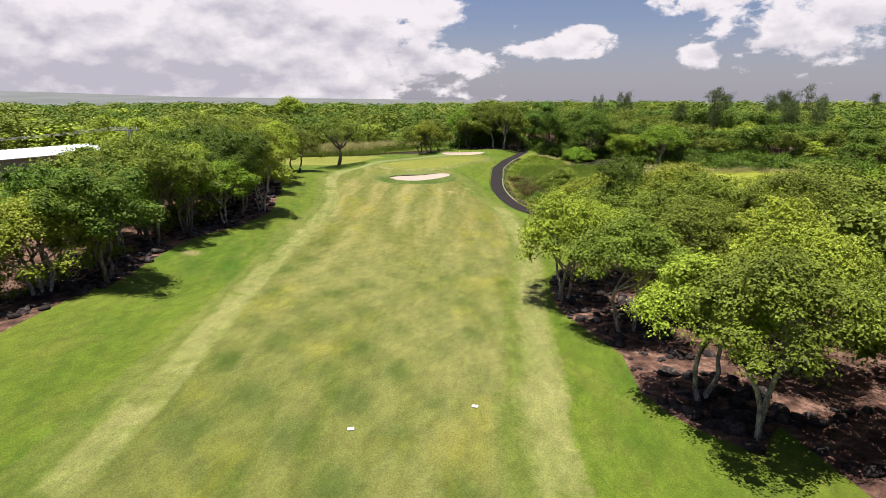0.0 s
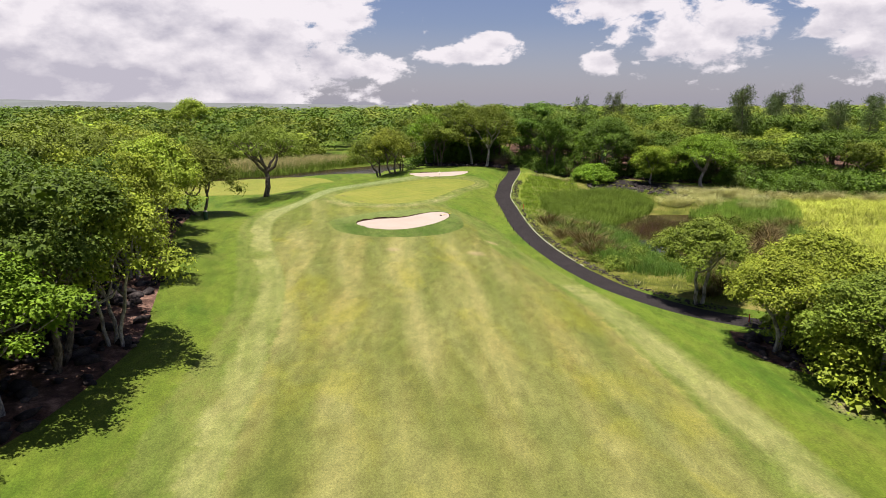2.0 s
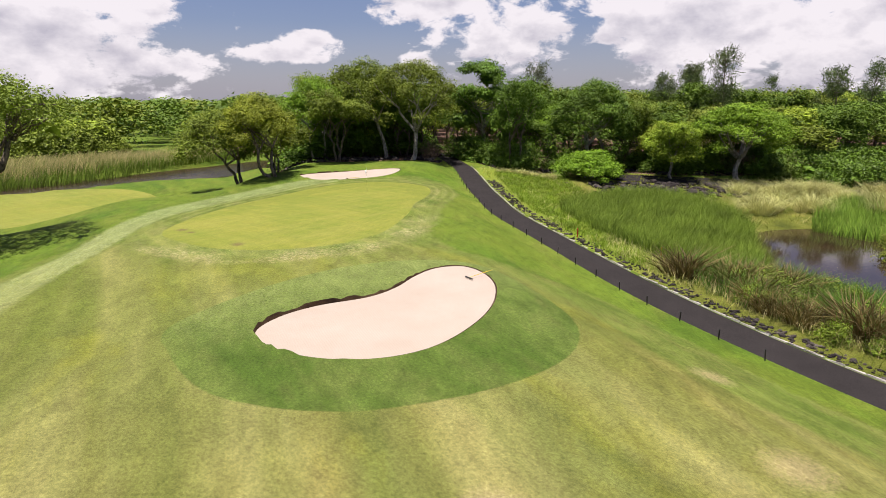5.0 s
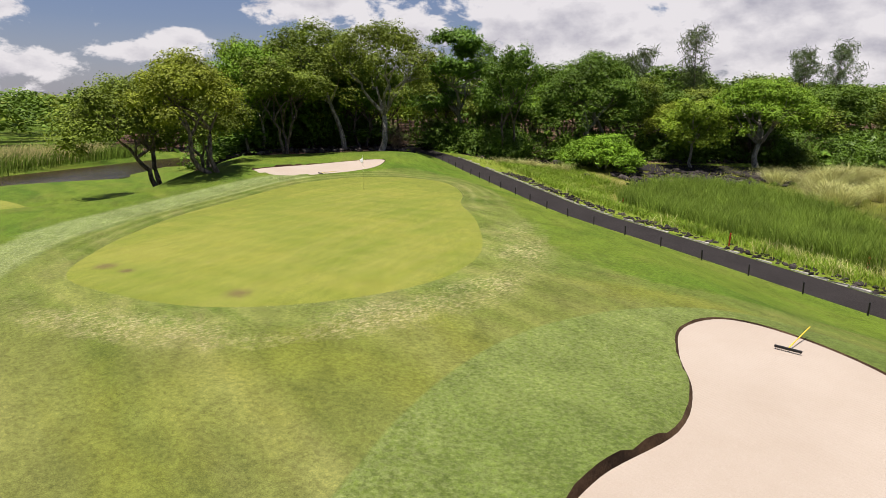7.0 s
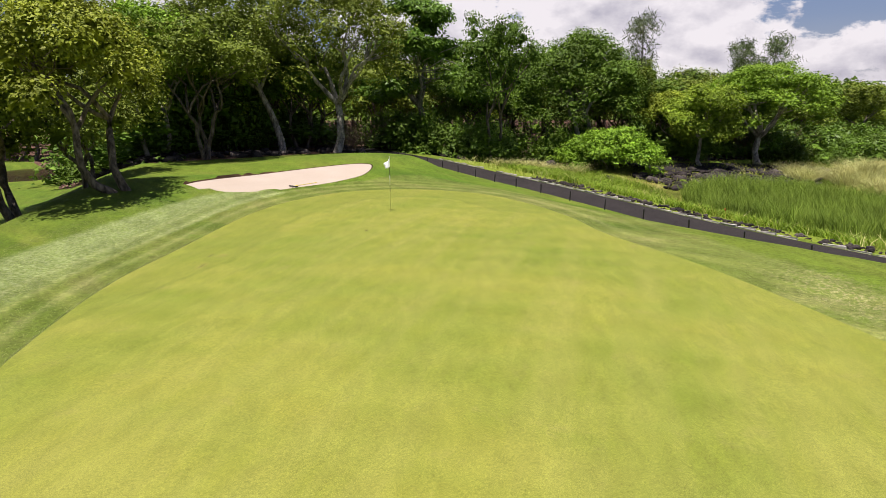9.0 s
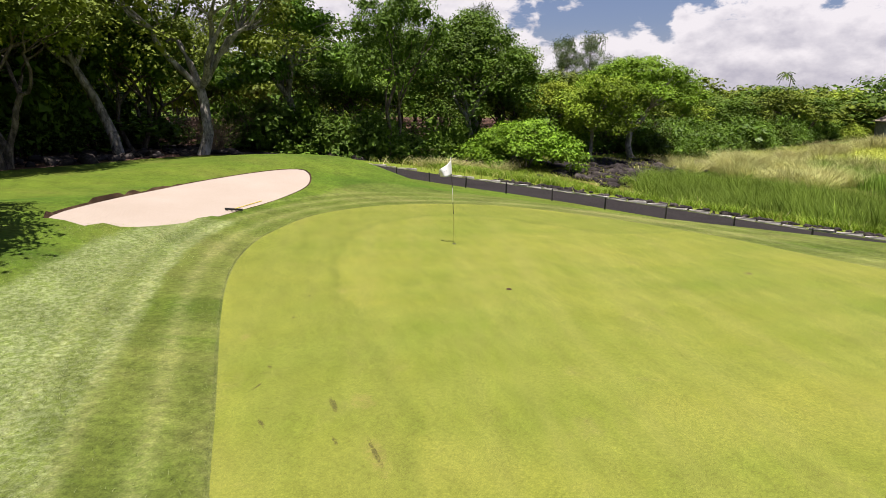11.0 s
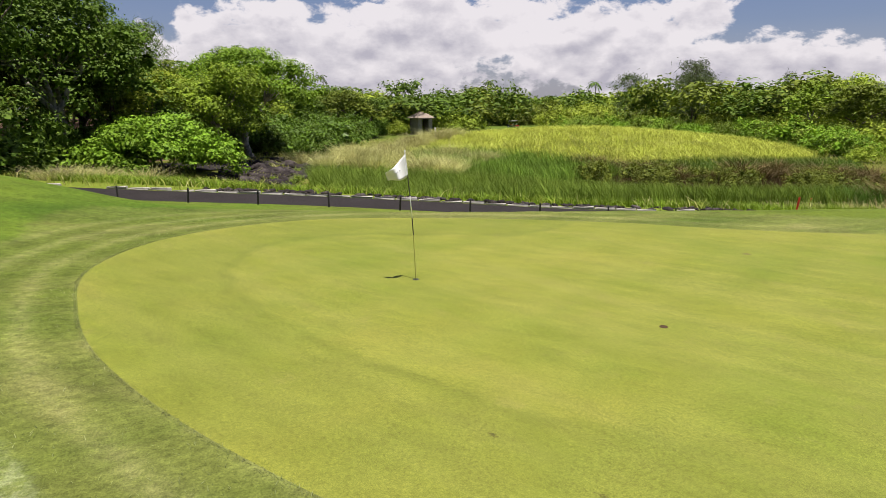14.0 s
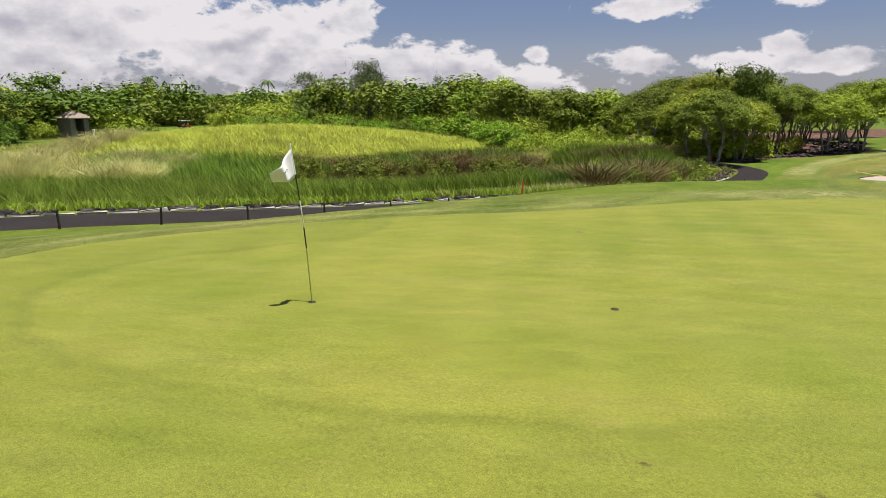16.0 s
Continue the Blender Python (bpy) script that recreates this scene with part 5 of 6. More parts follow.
# ---- reeds, grasses and undergrowth ----
def blades(rng, feet, height, width, lean, wind=(0.25, 0.15)):
    """Upright bent blades: verts and quads (two to a blade)."""
    n = len(feet)
    a = rng.uniform(0, 6.283, n)
    side = np.c_[np.cos(a), np.sin(a), np.zeros(n)] * (width * rng.uniform(0.6, 1.3, n))[:, None]
    h = height * rng.uniform(0.6, 1.2, n)
    tip = np.c_[rng.normal(size=(n, 2)) * lean + np.array(wind), np.ones(n)] * h[:, None]
    mid = np.c_[tip[:, :2] * 0.32, tip[:, 2] * 0.58]
    v = np.stack([feet - side, feet + side, feet + mid + side * 0.8, feet + mid - side * 0.8, feet + tip + side * 0.12, feet + tip - side * 0.12], 1)
    k = np.arange(n)[:, None] * 6
    f = np.concatenate([k + np.array([[0, 1, 2, 3]]), k + np.array([[3, 2, 4, 5]])])
    return v.reshape(-1, 3), f


def fill(rng, outline, n, clump=0.0):
    """Random feet inside an outline, on the ground."""
    o = np.array(outline, float)
    lo, hi = o.min(0), o.max(0)
    p = rng.uniform(lo, hi, (int(n * 2.6), 2))
    p = p[inside(p[:, 0], p[:, 1], o)][:n]
    if clump:
        p = np.repeat(p[: max(1, n // 9)], 9, 0)[:n] + rng.normal(size=(min(n, max(1, n // 9) * 9), 2)) * clump
    p = p[edge_gap(p[:, 0], p[:, 1], LANE_MID, False) > 1.75]
    return np.c_[p, land(p[:, 0], p[:, 1]) - 0.03]


def bed(name, outline, n, height, width, lean, mat, label, category, seed, clump=0.0, floor=-9.0):
    rng = np.random.default_rng(seed)
    feet = fill(rng, smooth_line(outline, 2.0), n, clump)
    feet[:, 2] = np.maximum(feet[:, 2], floor)
    v, f = blades(rng, feet, height, width, lean)
    return tagged(new(name, mesh_from(name, v, f, mat)), label, category, kind="stuff")


POND_REEDS = [(15.8, -9), (12.8, -20), (13.5, -28), (18.5, -29), (22.5, -25), (27.5, -20.5), (32, -16), (34.5, -9), (33, -2.5), (24.5, -2), (19.5, -5)]
bed("reeds", POND_REEDS, 42000, 1.25, 0.016, 0.34, M_REED, "tall green cattail reeds beside the pond", "reeds", 51)
bed("reeds", [(10.2, -32), (10.9, -38), (11.2, -44), (12.5, -51), (17, -54), (21, -50), (19.5, -40), (19, -29), (13.5, -27)], 14000, 1.15, 0.018, 0.4, M_RUSH,
    "mixed green reeds and weeds between cart path and pond", "reeds", 52, 0.4)
bed("reeds", [(35.5, -22), (38, -18), (48, -14), (53, -18), (47, -30), (40, -32)], 10000, 1.2, 0.022, 0.25, M_REED, "green reeds on the far bank of the pond", "reeds", 53, floor=-3.3)
bed("reeds", [(50, -14), (43, -24), (40, -34), (35, -44), (30, -50), (35, -54), (41, -46), (43.5, -36), (47, -26), (54, -18)], 12000, 0.9, 0.024, 0.35, M_RUSH, "dark green rushes at the foot of the grassy mound", "reeds", 54)
bed("reeds", [(22, -49), (28, -52), (27, -60), (20, -60), (16, -55)], 7000, 1.5, 0.020, 0.22, M_REED, "green reeds at the south end of the pond", "reeds", 55, floor=-3.3)
bed("dry_weeds", [(9.6, -25), (10.4, -20), (13.6, -21), (13.2, -28), (12.4, -44), (10.3, -44), (9.6, -34)], 1500, 0.5, 0.014, 0.5, M_STRAW, "dry straw-coloured weeds along the cart path", "weeds", 56, 0.3)
bed("dry_weeds", [(10.4, -33), (12.6, -27), (15.0, -24), (15.6, -28), (13.2, -34), (11.8, -42), (10.6, -42)], 3200, 0.62, 0.016, 0.5, M_TAN, "tan dead grass beside the reeds", "weeds", 561, 0.3)
bed("verge_weeds", [(9.4, -27), (10.4, -18), (13.2, -6), (15.5, 0), (20, 10), (27, 9), (25, 0), (18, -5), (14.2, -14), (12.4, -24)], 22000, 0.36, 0.016, 0.7, M_LEAF_B, "low bright green weeds beside the cart path", "weeds", 57, 0.3)
bed("wild_weeds", MARSH[::6].tolist(), 34000, 0.40, 0.018, 0.7, M_WEED, "low wild weeds and grass round the pond", "weeds", 571, 0.5)
bed("wild_weeds", MARSH[::6].tolist(), 4500, 0.5, 0.016, 0.8, M_STRAW, "dry pale grass among the weeds", "weeds", 572, 0.35)
MEADOW = [(52, -17.5), (47.5, -26), (43.5, -36), (40.5, -48), (42, -60), (58, -66), (76, -66), (88, -52), (93, -40), (84, -30), (70, -22.5), (60, -16)]
bed("meadow_grass", MEADOW, 52000, 0.80, 0.022, 0.9, M_MEADOW, "tall yellow-green grass on a low mound", "grass", 58, 0.45)
bed("stream_reeds", [(-62, 29), (-46, 32.5), (-36, 36), (-28, 42), (-20, 51), (-10, 61), (-2, 68), (-10, 76), (-24, 70), (-46, 57), (-64, 48)], 20000, 1.8, 0.034, 0.22, M_REED, "tall reeds along the stream", "reeds", 59, floor=-2.8)
bed("stream_reeds", [(-62, 34), (-44, 38), (-34, 42), (-22, 53), (-10, 64), (-8, 72), (-24, 66), (-46, 54), (-64, 46)], 15000, 2.3, 0.028, 0.25, M_TAN, "dry tan reed heads along the stream", "reeds", 60, floor=-2.8)


def clump_mesh(name, seed, n, spread, height, width, lean, mat):
    rng = np.random.default_rng(seed)
    a, r = rng.uniform(0, 6.283, n), spread * np.sqrt(rng.random(n))
    feet = np.c_[r * np.cos(a), r * np.sin(a), np.full(n, -0.08)]
    v, f = blades(rng, feet, height, width, lean, (0, 0))
    c = v.reshape(-1, 6, 3)
    c[:, 2:4, :2] += feet[:, None, :2] * 0.5
    c[:, 4:, :2] += feet[:, None, :2] * 1.5
    return mesh_from(name, c.reshape(-1, 3), f, mat)


def set_clumps(name, me_list, places, label, category, group, seed):
    rng = np.random.default_rng(seed)
    for i, (x, y) in enumerate(places):
        ob = new(name, me_list[i % len(me_list)])
        s = rng.uniform(0.75, 1.25)
        ob.matrix_basis = Matrix.LocRotScale((x, y, max(spot(x, y), -3.3)), Euler((0, 0, rng.uniform(0, 6.28))), (s, s, s * rng.uniform(0.85, 1.15)))
        tagged(ob, label, category, group)


def along(a, b, n, spread, seed):
    rng = np.random.default_rng(seed)
    t = np.linspace(0, 1, n)[:, None]
    return (np.array(a) + (np.array(b) - np.array(a)) * t + rng.normal(size=(n, 2)) * spread).tolist()


flax = [clump_mesh("flax_clump", s, 240, 0.9, 1.35, 0.042, 0.65, M_FLAX) for s in (1, 2, 3)]
set_clumps("flax_clump", flax, along((43, -31), (27, -48), 19, 1.5, 4) + along((25, -53), (17.5, -58.5), 14, 0.9, 5) + along((13.5, -44), (10.6, -35), 9, 0.6, 6) +
           along((16, -34), (12, -30), 6, 0.6, 9), "brownish-green sword-leaved flax clump by the pond", "plant", "flax clumps round the pond", 7)
plume = [clump_mesh("plume_grass", s, 480, 0.8, 1.35, 0.014, 0.55, M_STRAW) for s in (11, 12, 13)]
set_clumps("plume_grass", plume, along((43, -6), (54, -11), 22, 1.6, 14) + along((57, -15), (72, -25), 14, 1.2, 19) + along((50, -14), (46, -22), 8, 1.2, 16) + along((37, -11.5), (43, -15.5), 12, 1.1, 17),
           "tuft of pale feathery plume grass", "grass tuft", "plume grass tufts", 18)
small_plume = [clump_mesh("plume_grass", s, 260, 0.6, 0.8, 0.012, 0.5, M_STRAW) for s in (21, 22)]
set_clumps("plume_grass", small_plume, along((21.0, 10.6), (25.0, 7.4), 6, 0.4, 15), "low tuft of pale plume grass beside the cart path", "grass tuft", "plume grass tufts", 20)


def ball(seed, bumps=0.28):
    """A rough stone."""
    bm = bmesh.new()
    bmesh.ops.create_icosphere(bm, subdivisions=1, radius=1.0)
    rng = np.random.default_rng(seed)
    for v in bm.verts:
        v.co *= 1 + rng.uniform(-bumps, bumps)
        v.co.z *= 0.7
    vs = np.array([tuple(v.co) for v in bm.verts])
    fs = np.array([[v.index for v in f.verts] for f in bm.faces])
    bm.free()
    return vs, fs


STONES = [ball(s) for s in range(8)]


def stones(name, places, size, label, seed, mat=M_ROCK):
    rng = np.random.default_rng(seed)
    vs, fs, k = [], [], 0
    zs = land(places[:, 0], places[:, 1])
    for (x, y), z in zip(places, zs):
        v, f = STONES[rng.integers(8)]
        s = size * rng.uniform(0.35, 1.0) ** 1.5 * np.array([rng.uniform(0.8, 1.4), rng.uniform(0.8, 1.4), rng.uniform(0.6, 1.1)])
        turn = np.array(Euler((rng.uniform(-0.4, 0.4), rng.uniform(-0.4, 0.4), rng.uniform(0, 6.28))).to_matrix())
        vs.append((v * s) @ turn.T + (x, y, z + s[2] * 0.15)), fs.append(f + k)
        k += len(v)
    tagged(new(name, mesh_from(name, np.concatenate(vs), np.concatenate(fs), mat)), label, "rocks", kind="stuff")


def beside(outline, n, a, b, seed, keep, closed=True):
    """Random places between a and b metres inside an outline, or to the left of a line."""
    rng = np.random.default_rng(seed)
    shift = sideways(outline, 1.0, closed) - outline
    idx = rng.integers(0, len(outline), n * 30)
    way = rng.choice((-1, 1), (n * 30, 1)) if closed else 1
    p = outline[idx] + shift[idx] * way * rng.uniform(a, b, (n * 30, 1)) + rng.uniform(-0.8, 0.8, (n * 30, 2)) * min(1, abs(b - a))
    p = p[keep(p)]
    return (p[inside(p[:, 0], p[:, 1], outline)] if closed else p)[:n]


near_open = lambda p: (p[:, 1] > -135) & (p[:, 1] < 30) & (np.abs(p[:, 0]) < 60)  # noqa: E731
stones("lava_rocks", beside(WOOD_W, 900, 0.2, 7.0, 61, near_open), 0.62, "dark lava rocks along the foot of the wood", 62)
stones("lava_rocks", beside(WOOD_E, 900, 0.2, 7.0, 63, lambda p: near_open(p) & (p[:, 0] < 40)), 0.55, "reddish dark lava rocks under the trees", 64)
stones("lava_rocks", beside(WOOD_N, 700, 0.1, 4.0, 65, near_open), 0.5, "dark lava rocks at the edge of the wood", 66)
stones("lane_rocks", beside(LANE_MID, 1300, 1.75, 2.3, 67, lambda p: (p[:, 1] < 4) & (p[:, 1] > -62), False), 0.15, "small dark stones along the cart path", 68)
stones("lava_rocks", np.array(along((28.5, 2.5), (53, -5.5), 420, 1.7, 69)), 0.6, "bank of dark broken lava rocks below the umbrella tree", 70)


def undergrowth(outline, n, deep, seed, keep, size=1.0):
    """Low shaded shrubs that close the foot of the woods."""
    rng = np.random.default_rng(seed)
    shapes = []
    for s in range(4):
        at, r = crown_lobes(rng, 1.9, 1.3, 1.5, 12, 0.6, "ball")
        shapes.append(lobe_leaves(rng, at, r, 40, 0.16, 0.7, sides=3, inner=6))
    vs, fs, k = [], [], 0
    for x, y in beside(outline, n, 0.8, deep, seed + 1, keep):
        v, f = shapes[rng.integers(4)]
        w, h = size * rng.uniform(0.5, 1.3), size * rng.uniform(0.4, 1.5)
        vs.append(np.c_[v[:, 0] * w + x, v[:, 1] * w + y, v[:, 2] * h + spot(x, y)]), fs.append(f + k)
        k += len(v)
    tagged(new("undergrowth", mesh_from("undergrowth", np.concatenate(vs), np.concatenate(fs), M_LEAF_D if seed % 2 else M_LEAF_A)), "leafy undergrowth at the foot of the wood", "shrubs", kind="stuff")


undergrowth(WOOD_N, 330, 7.0, 81, lambda p: (p[:, 1] < 40) & (p[:, 0] > 21) & (p[:, 0] < 120), 1.6)
undergrowth(WOOD_N, 90, 16.0, 87, lambda p: (p[:, 1] > 26) & (p[:, 1] < 52) & (p[:, 0] > -3) & (p[:, 0] < 60), 2.6)
undergrowth(WOOD_N, 60, 12.0, 83, lambda p: (p[:, 1] > 27) & (p[:, 1] < 44) & (p[:, 0] > -4) & (p[:, 0] < 30), 1.2)
undergrowth(WOOD_W, 60, 9.0, 84, lambda p: near_open(p) & (edge_gap(p[:, 0], p[:, 1], WOOD_W) > 5), 1.15)
undergrowth(WOOD_E, 40, 12.0, 86, lambda p: (p[:, 1] > -125) & (p[:, 1] < -80) & (p[:, 0] < 40) & (edge_gap(p[:, 0], p[:, 1], WOOD_E) > 8), 1.0)
undergrowth(WOOD_E, 260, 7.0, 88, lambda p: (p[:, 1] > -90) & (p[:, 0] > 19) & (p[:, 0] < 110), 1.7)


def thicket(outline, n, seed, mat, low, high, label):
    """Bushes grown together over a stretch of ground."""
    rng = np.random.default_rng(seed)
    shapes = []
    for s in range(5):
        at, r = crown_lobes(rng, 1.0, 0.95, 0.85, 16, 0.36, "dome")
        shapes.append(lobe_leaves(rng, at, r, 66, 0.070, 0.8, sides=3, inner=8))
    vs, fs, k = [], [], 0
    for x, y, z in fill(rng, smooth_line(outline, 2.0), n):
        v, f = shapes[rng.integers(5)]
        z, h = max(z, -3.35), rng.uniform(low, high)
        w = h * rng.uniform(0.7, 1.1)
        vs.append(np.c_[v[:, 0] * w + x, v[:, 1] * w + y, v[:, 2] * h + z]), fs.append(f + k)
        k += len(v)
    tagged(new("bushes", mesh_from("bushes", np.concatenate(vs), np.concatenate(fs), mat)), label, "shrubs", kind="stuff")


BEHIND = [(86, -52), (100, -60), (114, -66), (122, -84), (84, -86), (58, -76), (44, -68), (38, -60), (44, -60), (56, -68), (76, -68), (84, -58)]
thicket(BEHIND, 115, 93, M_LEAF_B, 2.0, 4.2, "bright leafy bushes behind the grassy mound")
thicket(BEHIND, 75, 94, M_LEAF_C, 1.8, 4.4, "green bushes behind the grassy mound")
thicket([(108, -30), (150, -46), (190, -60), (190, -40), (150, -30), (110, -20)], 60, 95, M_LEAF_A, 2.5, 5.0, "bushes and small trees beyond the shelter hut")
thicket([(14, -64.8), (15.5, -80), (26, -84), (27, -74), (19, -69)], 46, 97, M_LEAF_A, 1.6, 3.8, "leafy bushes beside the bend of the cart path")
thicket([(-48, -98), (-54, -80), (-62, -60), (-78, -50), (-84, -62), (-70, -84), (-56, -98)], 80, 98, M_LEAF_A, 1.5, 3.2, "low bushes in the clearing before the long shed")
thicket([(50, 3.5), (56, -2), (62, -6.5), (70, -10), (84, -15), (95, -20), (95, -14), (84, 0), (66, 6)], 70, 99, M_LEAF_F, 1.8, 4.6, "leafy bushes between the hut's path and the wood")
thicket([(52, 2), (62, -6), (84, -13), (94, -18), (84, -4), (66, 2)], 36, 100, M_LEAF_D, 1.5, 3.6, "dark bushes between the hut's path and the wood")
thicket([(27, 1), (36, -1), (48, -6), (57, -14), (54, -18), (44, -11), (30, -5)], 22, 101, M_LEAF_C, 0.4, 0.9, "low green scrub below the lava rocks")
thicket([(-64, 58), (-46, 66), (-30, 78), (-28, 96), (-48, 92), (-66, 74)], 34, 102, M_LEAF_C, 4.0, 8.0, "dense trees and scrub behind the stream's reeds")
thicket([(30.5, -28.5), (36, -25), (41, -30), (35, -38), (28, -47), (22, -47), (22.5, -41)], 34, 103, M_LEAF_C, 0.9, 2.0, "olive shrubs on the far bank of the pond")
thicket([(11.2, -31), (16.5, -33.4), (18.8, -41), (19.5, -47), (17.5, -51), (10.8, -49), (10.0, -42)], 75, 104, M_LEAF_C, 0.6, 1.5, "olive scrub among the reeds beside the cart path")
thicket([(112, -63), (150, -82), (166, -92), (152, -104), (118, -86)], 45, 105, M_LEAF_A, 3.5, 7.5, "leafy trees and bushes south of the parked carts")
thicket([(112, -42), (140, -56), (165, -64), (172, -54), (140, -42), (114, -32)], 36, 106, M_LEAF_A, 3.0, 6.5, "leafy trees and bushes north of the parked carts")
thicket([(172, -66), (182, -104), (202, -104), (196, -60)], 26, 107, M_LEAF_C, 6.0, 9.5, "tall trees behind the parked carts")
thicket([(24, -60), (40, -58), (44, -66), (30, -72), (20, -68)], 40, 96, M_LEAF_A, 1.2, 2.8, "bushes at the south end of the pond")


# ---- things round the green ----
def part(name, bm, mat, parent, label=""):
    me = bpy.data.meshes.new(name)
    bmesh.ops.recalc_face_normals(bm, faces=bm.faces[:])
    bm.to_mesh(me), bm.free()
    me.materials.append(mat)
    ob = new(name, me)
    ob.parent = parent
    if label:
        ob["label"] = label
    return ob


def rod(bm, a, b, r0, r1=None, sides=10):
    """A closed round bar from a to b."""
    a, b = Vector(a), Vector(b)
    turn = (b - a).to_track_quat("Z", "Y").to_matrix().to_4x4()
    bmesh.ops.create_cone(bm, cap_ends=True, segments=sides, radius1=r0, radius2=r0 if r1 is None else r1, depth=(b - a).length,
                          matrix=Matrix.Translation((a + b) / 2) @ turn)


def block(bm, centre, size, turn=None, bevel=0.0):
    m = Matrix.Translation(centre) @ (turn or Matrix()) @ Matrix.Diagonal((*size, 1))
    made = bmesh.ops.create_cube(bm, size=1.0, matrix=m)
    if bevel:
        es = {e for v in made["verts"] for e in v.link_edges}
        bmesh.ops.bevel(bm, geom=list(es), offset=bevel, segments=2, affect="EDGES")


M_WHITE = plain_material("white_cloth", (0.80, 0.80, 0.80), 0.8, vary=0.06)
M_BLACK = plain_material("black_plastic", (0.018, 0.018, 0.018), 0.5)
M_YELLOW = plain_material("yellow_handle", (0.60, 0.42, 0.04), 0.5)
M_CREAM = plain_material("cream_pole", (0.62, 0.64, 0.36), 0.45)
M_POST = plain_material("dark_post", (0.028, 0.024, 0.020), 0.8)
M_RED = plain_material("red_paint", (0.55, 0.045, 0.02), 0.6)
M_BIN = plain_material("green_bin", (0.012, 0.055, 0.035), 0.5)
M_POLE = plain_material("yellow_pole_paint", (0.40, 0.40, 0.10), 0.6)
M_THATCH = plain_material("weathered_shingle", (0.24, 0.19, 0.15), 0.95, vary=0.4, scale=9)
M_STONEWALL = plain_material("grey_stone_wall", (0.24, 0.215, 0.19), 0.9, vary=0.35, scale=4)
M_METAL = plain_material("white_sheet_roof", (0.75, 0.76, 0.78), 0.45, vary=0.08)


def flagstick():
    root = tagged(new("flagstick"), "golf flagstick with a white flag in the hole", "flagstick")
    root.location = (0, 0, spot(0, 0))
    top = Vector((0.11, 0.14, 2.15))
    cuts = [(-0.08, 0.775, M_POLE), (0.775, 1.07, M_POST), (1.07, 1.27, M_CREAM), (1.27, 1.44, M_WHITE), (1.44, 1.79, M_POST), (1.79, 2.17, M_WHITE)]
    at = lambda z: top * (z / 2.15) * 1.0 + Vector((0.02, 0.02, 0)) * math.sin(z / 2.15 * math.pi) * -1  # noqa: E731
    for a, b, mat in cuts:
        bm = bmesh.new()
        rod(bm, at(a), at(b), 0.0085)
        part("pole_section", bm, mat, root)
    bm = bmesh.new()
    rod(bm, at(2.17), at(2.20), 0.013)
    part("pole_cap", bm, M_WHITE, root)
    bm = bmesh.new()
    nx, nz = 16, 8
    grid = {}
    for s, off in ((0, 0.0), (1, 0.004)):
        for i in range(nx + 1):
            for j in range(nz + 1):
                u, w = i / nx, j / nz
                z = 2.14 - 0.38 * w - 0.25 * u * (1 - w) - 0.08 * u
                p = at(z)
                wave = 0.09 * math.sin(u * 7.0 + w * 1.4) * u
                grid[s, i, j] = bm.verts.new((p.x - 0.03 * u + wave + off, p.y + 0.37 * u * (1 - 0.10 * w), z - 0.02 * math.sin(u * 5)))
    for i in range(nx):
        for j in range(nz):
            for s in (0, 1):
                bm.faces.new([grid[s, i, j], grid[s, i + 1, j], grid[s, i + 1, j + 1], grid[s, i, j + 1]])
    rim = [(i, 0) for i in range(nx)] + [(nx, j) for j in range(nz)] + [(i, nz) for i in range(nx, 0, -1)] + [(0, j) for j in range(nz, 0, -1)]
    for (i, j), (k, l) in zip(rim, rim[1:] + rim[:1]):
        bm.faces.new([grid[0, i, j], grid[0, k, l], grid[1, k, l], grid[1, i, j]])
    flag = part("flag", bm, M_WHITE, root, "white cloth flag blown sideways")
    for p in flag.data.polygons:
        p.use_smooth = True
    # unreadable small print on the cloth
    ink = plain_material("grey_print", (0.45, 0.45, 0.46), 0.8)
    for u0, u1 in ((0.34, 0.44), (0.47, 0.52), (0.55, 0.66)):
        bm = bmesh.new()
        u, w = (u0 + u1) / 2, 0.45
        z = 2.14 - 0.38 * w - 0.25 * u * (1 - w) - 0.08 * u
        p = at(z)
        block(bm, (p.x - 0.03 * u + 0.09 * math.sin(u * 7.0 + w * 1.4) * u, p.y + 0.37 * u * (1 - 0.10 * w), z - 0.02 * math.sin(u * 5)), (0.012, 0.37 * (u1 - u0), 0.012))
        part("print", bm, ink, flag)
    # no open hole: the black top of a closed rod gives its inner shade
    bm = bmesh.new()
    rod(bm, (0, 0, -0.12), (0, 0, 0.004), 0.054, sides=20)
    cup = part("cup", bm, M_BLACK, None)
    tagged(cup, "closed black cup painting the shaded inside of the golf hole in the green", "hole")
    cup.location = (0, 0, spot(0, 0))


flagstick()


def rake(x, y, z, turn, tilt=0.0):
    root = tagged(new("bunker_rake"), "bunker rake with a black head and yellow handle", "rake", "bunker rakes")
    bm = bmesh.new()
    block(bm, (0, 0, 0.05), (0.62, 0.05, 0.06), bevel=0.008)
    part("head", bm, M_BLACK, root)
    for i in range(13):
        bm = bmesh.new()
        rod(bm, (-0.27 + 0.045 * i, 0.0, 0.03), (-0.27 + 0.045 * i, -0.015, -0.03), 0.008, 0.004, 6)
        part("tooth", bm, M_BLACK, root)
    bm = bmesh.new()
    rod(bm, (0, 0.02, 0.06), (0.05, 1.45, 0.10), 0.015)
    part("handle", bm, M_YELLOW, root)
    root.matrix_basis = Matrix.Translation((x, y, z)) @ Euler((tilt, 0, turn)).to_matrix().to_4x4()


rake(-3.72, -29.46, spot(-3.72, -29.46) + 0.03, radians(-80), 0.10)
